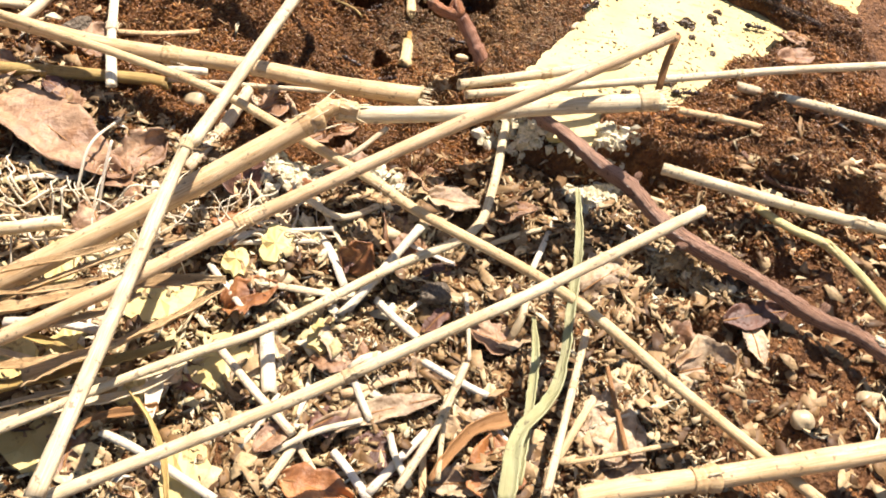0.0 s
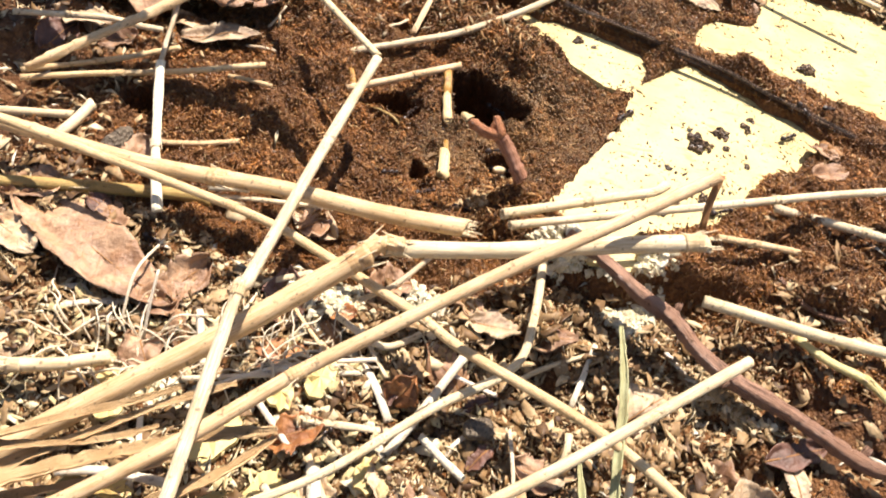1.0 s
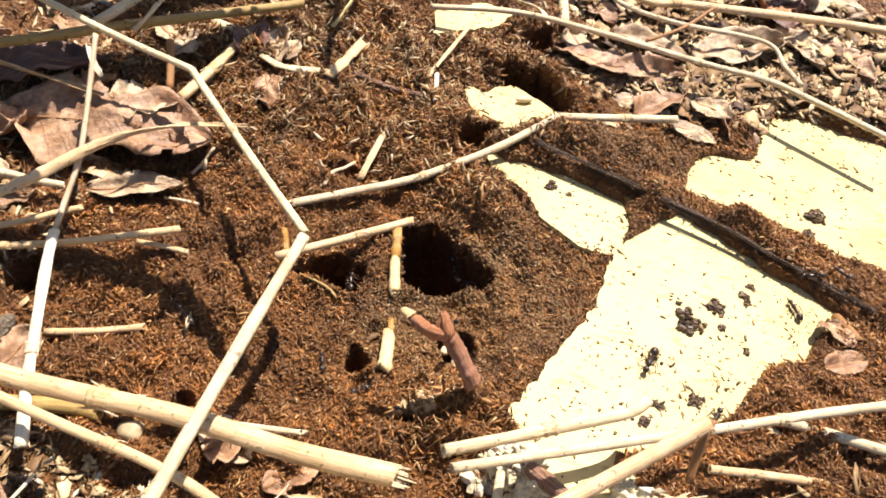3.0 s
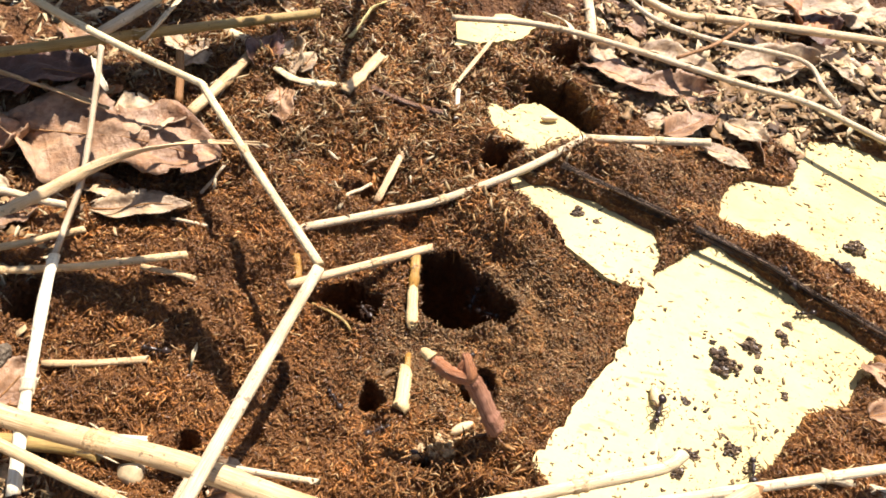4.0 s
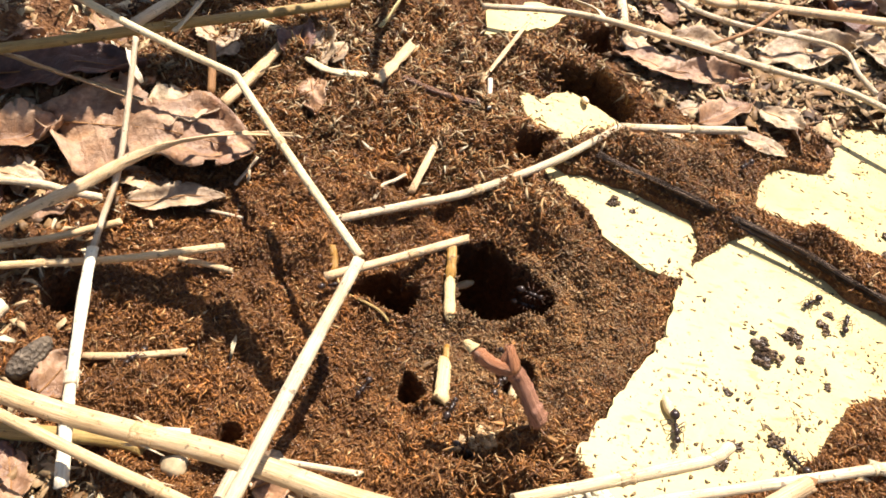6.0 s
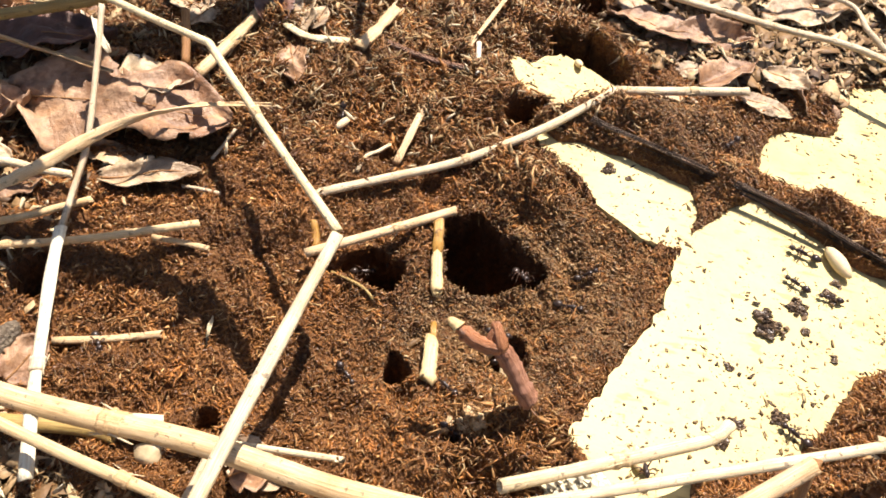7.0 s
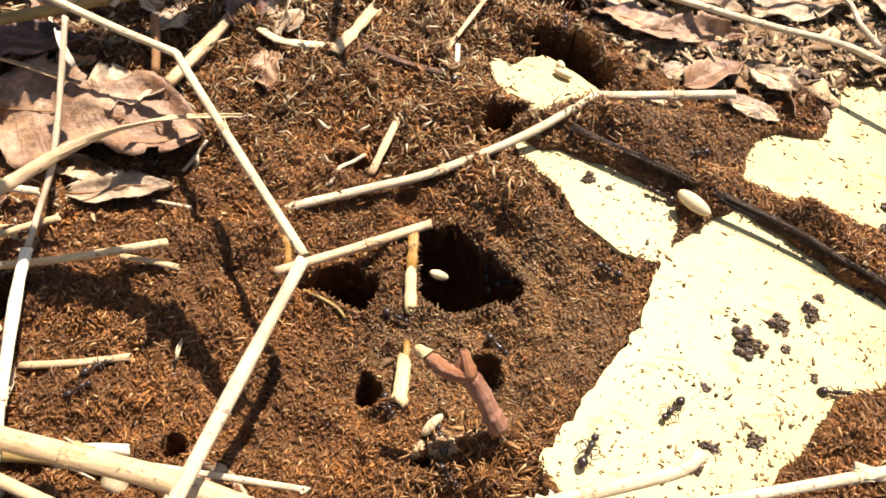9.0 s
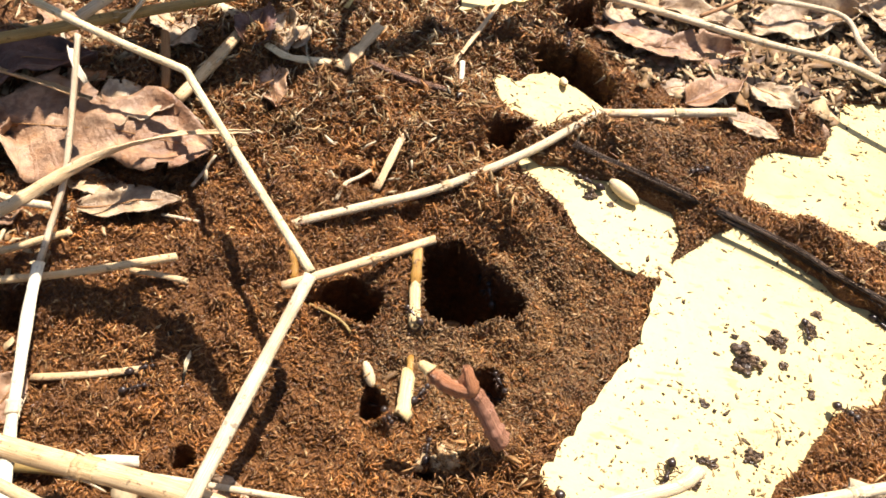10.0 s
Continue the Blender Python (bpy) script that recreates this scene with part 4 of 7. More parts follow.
straw([(-9.72, 10.36, -0.05), (-8.03, 10.69, -0.10), (-6.69, 10.92, -0.12), (-5.43, 11.13, -0.15), (-4.86, 11.12, -0.15)], 0.132, mat=olive_straw, label='olive straw stalk partly buried in soil')
straw([(-5.41, 11.10, -0.12), (-4.36, 11.24, -0.05), (-1.65, 11.29, 0.30), (-1.49, 11.23, 0.50)], 0.049, tone=0.55, label='thin white grass stem beside the thick stalk')
straw([(-6.46, 12.44, -0.35), (-5.69, 12.69, -0.36), (-4.89, 12.96, -0.36)], 0.067, tone=0.85, label='short straw piece lying on reddish soil')
straw([(-7.54, 18.02, 1.75), (-7.34, 17.03, 1.25), (-7.08, 15.71, 0.70), (-7.05, 14.78, 0.35), (-6.96, 14.19, 0.30)], 0.056, tone=0.5, dry=1, label='pale white grass stalk with a torn sheath')
straw([(-6.95, 14.18, 0.32), (-6.66, 13.39, 0.50), (-6.23, 12.15, 0.55), (-5.90, 11.22, 0.58), (-5.40, 10.03, 0.67)], 0.102, tone=0.35, dry=1, flat=0.55, label='broad bleached white grass sheath on soil')
straw([(-9.52, 13.00, 0.23), (-8.14, 13.54, 0.23), (-6.61, 14.09, 0.20), (-4.88, 14.90, 0.15)], 0.069, nodes=(0.4,), tone=0.8, label='thin straw stalk over shaded soil')
straw([(-3.46, 16.06, -0.10), (-1.97, 16.87, -0.05), (-0.74, 17.51, 0.06), (0.69, 18.46, 0.35), (1.53, 19.23, 0.50), (1.98, 19.65, 0.58)], 0.086, nodes=(0.5,), tone=0.7, label='thin straw stalk arching above the soil')
straw([(1.98, 19.65, 0.58), (2.55, 19.78, 0.58), (3.66, 20.14, 0.52), (4.70, 20.49, 0.45)], 0.090, tone=0.5, label='white straw tip bent away from its stalk')
straw([(-2.99, 14.81, 0.03), (-1.79, 15.60, 0.00), (-0.62, 16.43, -0.06)], 0.084, tone=0.75, nodes=(0.6,), label='straw piece bridging two nest openings')
straw([(-11.78, 17.10, 0.85), (-9.15, 18.46, 0.95), (-7.92, 19.15, 1.00), (-6.36, 20.43, 0.75), (-4.48, 22.05, 0.40)], 0.116, mat=olive_straw, nodes=(0.55,), label='dull straw stalk lying across the leaf litter')
straw([(-6.08, 18.17, 0.30), (-5.76, 19.29, 0.28), (-5.48, 20.42, 0.30)], 0.114, tone=0.8, label='cut straw piece with a hollow end')
straw([(-5.49, 20.54, 0.30), (-5.77, 20.75, 0.25), (-6.37, 21.03, 0.15)], 0.126, tone=0.6, label='bent straw tip curling into soil')
straw([(-1.49, 23.07, 0.30), (0.65, 23.24, 0.50), (2.66, 22.88, 0.65), (5.28, 22.39, 0.70), (6.80, 22.15, 0.75), (7.95, 21.59, 0.80), (9.64, 20.70, 0.85)], 0.077, nodes=(0.6,), tone=0.6, label='long thin straw arching over leaf litter and board')
straw([(2.25, 24.93, 0.80), (3.29, 24.16, 0.70), (4.72, 23.96, 0.60), (6.98, 24.04, 0.50), (7.46, 23.21, 0.45), (7.90, 22.82, 0.30)], 0.061, tone=0.7, dry=0.7, label='thin curved dry grass stem')
straw([(2.61, 25.52, 0.50), (3.92, 24.83, 0.50), (5.22, 25.06, 0.50), (8.67, 25.48, 0.50), (10.59, 25.62, 0.50)], 0.113, tone=0.75, nodes=(0.3,), label='pale straw lying behind the leaves')
straw([(3.92, 23.10, 0.50), (4.85, 23.83, 0.60), (5.64, 24.84, 0.65)], 0.047, mat=brown_straw, label='thin brown bristle of dry grass')
straw([(-1.19, 20.25, 0.20), (-0.81, 21.32, 0.30), (-0.33, 22.79, 0.35)], 0.050, tone=0.8, dry=1, flat=0.5, label='split grey straw fibre on soil')
straw([(-0.91, 20.72, 0.20), (-0.84, 20.20, 0.18), (-0.77, 19.59, 0.15)], 0.055, tone=0.4, label='tiny pale straw splinter on soil')
straw([(-1.94, 17.33, -0.15), (-1.76, 18.15, -0.12), (-1.62, 18.97, -0.12)], 0.075, tone=0.8, dry=1, flat=0.4, label='flat pale straw chip on soil')
straw([(-2.57, 16.78, -0.15), (-2.49, 17.20, -0.08), (-2.32, 17.44, -0.05), (-2.13, 17.68, -0.05)], 0.036, tone=0.6, label='small crooked pale rootlet')
straw([(-3.26, 19.75, 0.20), (-3.03, 20.49, 0.25), (-2.79, 21.22, 0.28)], 0.125, tone=0.8, dry=1, flat=0.5, fray=1, label='split straw splinter with frayed end')
straw([(-4.88, 20.06, 0.20), (-4.33, 19.90, 0.22), (-3.29, 20.00, 0.20)], 0.086, tone=0.7, dry=1, flat=0.4, label='flat straw strip on soil')
straw([(-6.79, 19.58, 0.60), (-6.58, 18.96, 0.40), (-6.42, 18.43, 0.25)], 0.088, mat=brown_straw, label='brown upright stub of stem')
straw([(-2.77, 20.25, 0.15), (-1.96, 20.01, 0.15), (-1.08, 19.72, 0.12)], 0.068, mat=twig_bark, label='short reddish brown twig in soil')
straw([(-10.63, 14.95, 0.20), (-8.69, 15.33, 0.20), (-7.96, 15.35, 0.15), (-7.40, 15.42, 0.10)], 0.073, tone=0.5, label='white straw tip near a dead leaf')
straw([(-9.78, 13.43, 0.00), (-7.98, 14.29, 0.05), (-7.25, 14.74, 0.08), (-6.86, 15.02, 0.05)], 0.066, tone=0.8, dry=0.5, label='straw fragment over soil crumbs')
straw([(-5.64, 14.59, -0.10), (-5.23, 14.62, -0.12), (-4.67, 14.65, -0.20)], 0.056, tone=0.75, label='straw splinter half sunk in soil')
straw([(-8.34, 11.93, -0.10), (-8.16, 12.45, -0.10), (-8.01, 12.96, -0.05)], 0.117, tone=0.55, label='short pale straw stub')
straw([(-11.22, 12.03, -0.10), (-9.05, 12.43, -0.10), (-8.29, 12.59, -0.12)], 0.094, tone=0.6, label='straw piece in leaf litter')
straw([(-3.81, 9.07, -0.10), (-3.49, 10.04, -0.05), (-3.29, 11.21, 0.00)], 0.117, tone=0.7, nodes=(0.5,), label='straw piece banded by shadow under the stalks')
straw([(-0.59, 6.90, -0.20), (-0.22, 6.11, -0.20), (0.12, 5.47, -0.20), (0.42, 5.01, -0.22)], 0.057, tone=0.2, label='thin white straw on ground debris')
straw([(-0.45, 6.68, -0.15), (-0.17, 7.15, -0.10), (0.57, 8.65, 0.05)], 0.080, tone=0.3, label='white straw piece leaning on debris')
straw([(0.08, 7.13, -0.15), (0.47, 6.85, -0.20), (0.90, 6.56, -0.20)], 0.070, tone=0.15, label='short bleached straw piece')
straw([(-2.20, 5.73, 0.00), (-1.50, 5.16, -0.05), (-0.65, 4.53, -0.10)], 0.069, tone=0.55, label='straw piece under the straight stalk')
straw([(-1.53, 6.22, -0.15), (-1.36, 5.66, -0.20), (-1.18, 5.11, -0.20)], 0.116, tone=0.4, label='flattened pale straw piece on the board')
straw([(1.01, 3.83, 0.30), (1.41, 4.84, 0.30), (1.71, 5.96, 0.35)], 0.062, tone=0.6, dry=0.7, label='upright leaning straw fibre')
straw([(1.57, 4.17, 0.10), (1.54, 4.69, 0.10), (1.50, 5.51, 0.10)], 0.042, tone=0.5, label='thin straw splinter in debris')
straw([(3.03, 3.99, 0.70), (3.25, 5.26, 0.60), (3.54, 6.94, 0.40)], 0.062, tone=0.6, label='straw stem beside the green blade')
straw([(0.76, 4.84, -0.20), (0.91, 4.50, -0.20), (1.19, 4.12, -0.20)], 0.059, tone=0.2, label='bleached straw piece in debris')
straw([(-0.01, 4.41, -0.20), (0.31, 4.13, -0.20), (0.63, 3.80, -0.20)], 0.066, tone=0.4, label='pale straw piece in debris')
straw([(1.06, 6.17, -0.20), (1.55, 5.97, -0.20), (2.15, 5.74, -0.20)], 0.063, tone=0.15, label='short white straw splinter in debris')
straw([(-3.32, 4.01, -0.05), (-2.67, 3.83, -0.05), (-1.46, 3.38, -0.10)], 0.065, tone=0.4, label='pale straw piece under the straight stalk')
straw([(-5.13, 5.16, 0.50), (-4.48, 5.30, 0.50), (-3.56, 5.33, 0.45)], 0.071, tone=0.45, dry=0.6, label='weathered pale straw piece')
straw([(1.55, 7.54, -0.10), (1.64, 7.07, -0.05), (1.78, 6.30, -0.15)], 0.038, tone=0.7, label='thin golden grass bristle')
straw([(3.97, 6.52, 0.10), (4.19, 5.70, 0.05), (4.39, 5.02, 0.00)], 0.039, mat=brown_straw, label='brown leaf stalk on a dead leaf')
straw([(3.39, 4.78, 0.10), (4.15, 5.06, 0.10), (5.12, 5.46, 0.05)], 0.038, tone=0.8, label='thin straw fibre on debris')
straw([(7.37, 11.43, 0.20), (8.42, 12.38, 0.25), (9.34, 12.85, 0.20)], 0.057, mat=brown_straw, label='brown straw fragment on damp soil')
straw([(4.92, 11.78, 1.00), (6.10, 11.99, 0.80), (7.48, 12.22, 0.50)], 0.071, tone=0.9, label='tan straw behind the split stalk')
straw([(6.31, 11.47, 0.20), (6.94, 11.03, 0.20), (7.58, 10.83, 0.20)], 0.049, mat=twig_bark, label='thin dark twig on damp soil')
straw([(-1.83, 9.08, -0.10), (-0.90, 8.64, -0.10), (-0.26, 9.01, -0.05)], 0.065, tone=0.5, dry=0.5, label='grey straw strip beneath the stalk')
straw([(-4.07, 7.27, -0.10), (-2.64, 7.66, -0.10), (-1.16, 8.03, -0.10)], 0.048, tone=0.2, label='bundle of white straw fibres')
straw([(-3.49, 7.28, -0.10), (-2.41, 7.90, -0.10), (-0.93, 8.33, -0.05)], 0.044, tone=0.3, label='white straw fibre on debris')
straw([(0.30, 4.96, -0.15), (-0.33, 4.65, -0.15), (-0.90, 4.24, -0.20)], 0.051, tone=0.4, label='pale straw strip in debris')
straw([(-1.42, 9.13, 0.50), (-0.89, 9.51, 0.60), (-0.36, 10.12, 0.80)], 0.050, tone=0.5, label='fine curled straw fibre')
straw([(7.94, 16.03, 0.10), (7.98, 15.51, 0.10), (8.05, 15.21, 0.10)], 0.087, mat=brown_straw, label='brown straw stub on the board edge')
straw([(-4.93, 11.25, 0.10), (-4.53, 11.34, 0.10), (-4.16, 11.40, 0.10)], 0.084, tone=0.2, label='white straw stub under the thick stalk')


# ---- leaves, blades, twigs ----
def leaf(base, tip, width, roll, curl, lobes, mat, label, deep=0.16, phase=None):
    """A dead leaf from base to tip: curled blade with uneven edge, midrib and stalk."""
    COUNT[0] += 1
    rnd = np.random.RandomState(COUNT[0])
    a, b = np.array(base, float), np.array(tip, float)
    L = np.linalg.norm(b - a)
    ax = (b - a) / L
    side = np.cross((0, 0, 1.0), ax)
    side /= np.linalg.norm(side)
    up = np.cross(ax, side)
    cr, sr = math.cos(radians(roll)), math.sin(radians(roll))
    side, up = cr * side + sr * up, cr * up - sr * side
    nu, nv = 26, 14
    verts, faces, uvs = [], [], []
    wav = rnd.uniform(0, 6.28, 4)
    if phase is not None:
        wav[0] = phase
    for i in range(nu + 1):
        u = i / nu
        w = width / 2 * (math.sin(math.pi * min(1, max(0, u * 0.96 + 0.02)) ** 0.85) ** 0.6)
        for j in range(nv + 1):
            v = j / nv * 2 - 1
            lob = 1 + deep * math.sin(lobes * 2 * math.pi * u + wav[0] + (0.9 if v > 0 else 0)) * min(1, lobes - 0.6) + 0.04 * math.sin(23 * u + wav[1] + v) + 0.03 * math.sin(57 * u + wav[2])
            y = v * w * lob
            z = curl * width * (abs(v) ** 1.8) * (0.45 + 0.4 * math.sin(3 * u + wav[2] + (1.5 if v > 0 else 0))) + 0.03 * width * math.sin(5 * u + 3 * v + wav[3])
            z += 0.02 * width * math.sin(11 * u - 5 * v + wav[1]) * abs(v) + 0.10 * L * math.sin(math.pi * u) * (0.4 if curl > 0 else -0.1)
            z += width * (0.22 * float(value_noise(np.array(u * L + wav[0] * 5), np.array(v * width + wav[1] * 5), 0.45 * width + 0.1)) + 0.10 * float(value_noise(np.array(u * L + wav[2] * 5), np.array(v * width), 0.18)))
            x = u * L + 0.05 * width * abs(v) * math.sin(7 * u + wav[2])
            verts.append(x * ax + y * side + z * up)
            uvs.append((u * L - abs(v) * width * 0.35, abs(v) * width))
    for i in range(nu):
        for j in range(nv):
            k = i * (nv + 1) + j
            if (i in (0, nu - 1) or j in (0, nv - 1)) and rnd.rand() < 0.10:
                continue
            faces.append((k, k + nv + 1, k + nv + 2, k + 1))
    top = root("dead_leaf", base)
    tagged(top, label, "leaf", "dead leaves in the litter")
    bl = part("leaf_blade", to_mesh("leaf_blade", verts, faces, mat, uvs=uvs), top)
    mod = bl.modifiers.new("thickness", "SOLIDIFY")
    mod.thickness, mod.offset = 0.018 * CM, 0
    mid = [verts[i * (nv + 1) + nv // 2] + 0.008 * up for i in range(0, nu + 1, 5)]
    rv, rf, ru, _ = tube(mid, 0.022, 6, 0.8, 0.4, 0.05, COUNT[0], False, 0.5, 0.1)
    part("midrib", to_mesh("midrib", [np.array(q) + mid[0] for q in rv], rf, brown_straw, uvs=ru), top)
    return top


def blade(pts, half, mat, label, twist=0.5):
    """A flat dry blade or sheath: a gutter that narrows and twists, with ribs."""
    COUNT[0] += 1
    rnd = np.random.RandomState(COUNT[0])
    c = spline(pts, 0.1)
    t, s, u = frames_along(c)
    n, m = len(c), 9
    off = np.array(pts[0], float)
    length = np.concatenate([[0], np.cumsum(np.linalg.norm(np.diff(c, axis=0), axis=1))])
    verts, faces, uvs = [], [], []
    ph = rnd.uniform(0, 6.28)
    for i in range(n):
        q = i / (n - 1)
        w = half * (1 - 0.75 * q ** 2.2) * (1 + 0.12 * math.sin(9 * q + ph))
        a = twist * math.sin(3.1 * q + ph * 0.2) + 0.2
        for j in range(m):
            v = j / (m - 1) * 2 - 1
            y, z = v * w, (abs(v) ** 2) * w * 0.5 + 0.05 * w * (j % 2) + 0.5 * w * float(value_noise(np.array(length[i] + ph * 7), np.array(v * 0.4 + ph), 0.3))
            edge = 0.09 * half * rnd.randn() if j in (0, m - 1) else 0
            verts.append(c[i] - off + (y + edge) * (math.cos(a) * s[i] + math.sin(a) * u[i]) + z * (math.cos(a) * u[i] - math.sin(a) * s[i]))
            uvs.append((v, length[i]))
    for i in range(n - 1):
        for j in range(m - 1):
            k = i * m + j
            faces.append((k, k + 1, k + m + 1, k + m))
    top = root("dry_blade", pts[0])
    tagged(top, label, "dry grass", "dry blades and sheaths")
    bl = part("blade", to_mesh("blade", verts, faces, mat, uvs=uvs), top)
    mod = bl.modifiers.new("thickness", "SOLIDIFY")
    mod.thickness = 0.02 * CM
    rv, rf, ru, _ = tube([np.array(verts[i * m + m // 2]) for i in range(0, n, max(1, n // 6))], half * 0.10, 6, 0.7, 0.5, 0.05, COUNT[0], False, 0.4, 0.12)
    first = np.array(verts[m // 2])
    part("rib", to_mesh("rib", [np.array(q) + first for q in rv], rf, mat, uvs=ru), top)
    return top



# grass that overhangs the nest, known by its shadow
blade([(-14.0, 20.3, -0.2), (-12.5, 19.8, 5.0), (-8.9, 18.5, 6.6), (-5.8, 17.8, 6.4), (-4.2, 17.85, 6.35), (-2.9, 17.3, 6.35), (-1.8, 16.4, 6.3)], 0.62, blade_mat, "broad grass blade arching high above the soil", 0.1)
blade([(-13.5, 25.5, -0.2), (-12.5, 24.5, 4.5), (-10.0, 21.4, 6.2), (-8.5, 21.4, 6.2), (-7.0, 22.2, 6.1), (-5.4, 23.2, 6.1), (-3.8, 24.5, 6.0)], 1.05, blade_mat, "broad grass blade arching above leaf litter", 0.1)
# a blade that the wind bends over the nest at the end
GUST_BASE = (-15.0, 23.5, -0.2)
gust_blade = blade([GUST_BASE, (-12.8, 23.2, 4.6), (-9.5, 22.5, 6.1), (-6.7, 22.0, 6.2), (-4.4, 22.9, 6.2), (-2.6, 23.9, 6.15), (0.2, 25.2, 6.1), (2.2, 25.9, 6.0)], 0.60, blade_mat, "long grass blade swaying in the wind above litter", 0.1)
straw([(-3.6, 32.0, -0.2), (-3.2, 29.0, 5.0), (-2.4, 25.0, 7.0), (-1.8, 23.3, 7.0)], 0.09, mat=blade_mat, label="thin grass stem leaning over the nest")


TWIG = [(2.14, 11.34, 0.70), (2.88, 10.92, 0.66), (3.58, 10.37, 0.60), (4.19, 10.04, 0.52), (4.67, 9.50, 0.48), (5.26, 9.02, 0.50), (6.32, 8.53, 0.50), (7.33, 7.93, 0.52), (7.88, 7.78, 0.52), (8.48, 7.46, 0.50), (9.61, 6.85, 0.45)]
TWIG_R = 0.152
FORK = [(-0.16, 13.23, 1.35), (0.15, 13.11, 1.25), (0.50, 13.11, 1.20), (0.70, 12.99, 1.00), (0.94, 12.77, 0.75), (1.08, 12.69, 0.55)]
FORK_TIP = [(0.50, 13.11, 1.20), (0.42, 13.23, 1.35), (0.34, 13.38, 1.45)]
FORK_R = 0.150
SHOOT = [(0.31, 13.11, 1.22), (0.32, 13.20, 1.32), (0.38, 13.30, 1.42)]
STRIP_R = 0.050


def bark_tube(pts, r, seed, mat, rough=0.12, step=0.07, taper=1.0):
    v, fc, uv, c = tube(pts, r, 14, 0.92, taper, rough, seed, False, 0.8, step)
    rnd = np.random.RandomState(seed)
    n = len(c)
    ridge = (0.04 * rnd.randn(n * 14, 1) + 0.04 * np.tile(rnd.randn(14, 1), (n, 1)) + 0.04 * np.repeat(rnd.randn(n, 1), 14, axis=0)) * r
    for i in range(n * 14):
        d = v[i] + np.array(pts[0]) - c[i // 14]
        v[i] = v[i] + d / (np.linalg.norm(d) + 1e-9) * ridge[i]
    return to_mesh("bark", v, fc, mat, uvs=uv)


def long_twig():
    top = root("twig", TWIG[0])
    tagged(top, "long reddish brown twig with cracked bark lying on soil", "twig")
    part("bark", bark_tube(TWIG, TWIG_R, 71, twig_bark), top)
    o = np.array(TWIG[0])
    for k, (i, d) in enumerate(((3, (0.1, 0.26, 0.16)), (5, (-0.28, -0.22, 0.1)), (7, (0.18, 0.24, 0.12)))):
        p = np.array(TWIG[i])
        q = [p - o, p - o + np.array(d) * 0.5, p - o + np.array(d)]
        me = bark_tube(q, TWIG_R * 0.45, 80 + k, twig_bark, 0.1)
        part("bud", me, top, "broken side shoot", Matrix.Translation(Vector(q[0]) * CM))
    v, fc, uv, _ = tube([np.array(TWIG[8]) - o + (0.35, -0.12, 0.14), np.array(TWIG[8]) - o + (0.55, -0.22, 0.15), np.array(TWIG[9]) - o + (-0.2, 0.1, 0.14)], TWIG_R * 0.4, 6, 0.3, 0.6, 0.1, 5, False)
    part("bare_wood", to_mesh("bare_wood", v, fc, pale_straw, uvs=uv), top, "pale patch where bark is missing",
         Matrix.Translation(Vector(np.array(TWIG[8]) - o + (0.35, -0.12, 0.14)) * CM))


def forked_twig():
    top = root("forked_twig", FORK[-1])
    tagged(top, "small forked pinkish brown twig standing in soil", "twig")
    o = np.array(FORK[-1])
    for name, pts, r, tp in (("stem", FORK[2:][::-1], FORK_R, 0.85), ("prong", FORK[:3][::-1], FORK_R * 0.85, 0.75), ("prong", FORK_TIP, FORK_R * 0.85, 0.5), ("shoot", SHOOT, FORK_R * 0.45, 0.7)):
        me = bark_tube(pts, r, 90 + len(name), pink_bark, 0.10, 0.05, tp)
        ob = part(name, me, top, "", Matrix.Translation(Vector(np.array(pts[0]) - o) * CM))
        ob.color = (1.0, 1.0, 1.0, 1) if name == "stem" else (1.2, 1.05, 0.8, 1)
    tip = [np.array(FORK[0]), np.array(FORK[0]) * 1.6 - np.array(FORK[1]) * 0.6]
    v, fc, uv, _ = tube([tip[0], (tip[0] + tip[1]) / 2, tip[1]], FORK_R * 0.66, 10, 1, 0.62, 0.10, 3, False, 0.35, 0.03)
    part("cut_tip", to_mesh("cut_tip", v, fc, stem_core, uvs=uv), top, "pale bare tip", Matrix.Translation(Vector(tip[0] - o) * CM))


def fibre_strip():
    """The dark frayed strip of bark that lies across the board."""
    top = root("bark_strip", STRIP[0])
    tagged(top, "black frayed strip of fibrous bark across the board", "bark")
    rnd = random.Random(4)
    line = [(x, y, max(z + 0.04, lay(x, y) + 0.10)) for x, y, z in STRIP]
    o = np.array(STRIP[0])
    for k in range(34):
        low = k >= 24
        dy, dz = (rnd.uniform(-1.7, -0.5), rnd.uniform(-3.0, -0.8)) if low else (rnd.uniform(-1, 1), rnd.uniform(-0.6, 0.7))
        i0 = 0 if k < 12 else rnd.randint(0, 4)
        i1 = len(STRIP) if k < 12 else rnd.randint(min(i0 + 3, len(STRIP)), len(STRIP))
        pts = []
        for i in range(i0, i1):
            fan = 0.9 + 0.6 * (i == 0) + rnd.uniform(-0.3, 0.3)
            pts.append(np.array(line[i]) + np.array((0.35, 0.9, 0)) * STRIP_R * (dy * fan + rnd.uniform(-0.35, 0.35)) + np.array((0, 0, 1)) * STRIP_R * (dz + rnd.uniform(-0.5, 0.5)))
        v, fc, uv, _ = tube(pts, STRIP_R * rnd.uniform(0.10, 0.30), 7, 0.6, 0.8, 0.14, 30 + k, False, 0.4, 0.12)
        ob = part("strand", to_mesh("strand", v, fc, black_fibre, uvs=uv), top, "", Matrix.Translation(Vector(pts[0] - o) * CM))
        # low strands tinted darker: shade of the strip's near face painted in
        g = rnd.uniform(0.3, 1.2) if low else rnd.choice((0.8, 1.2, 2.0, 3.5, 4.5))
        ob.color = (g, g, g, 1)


long_twig()
forked_twig()
fibre_strip()


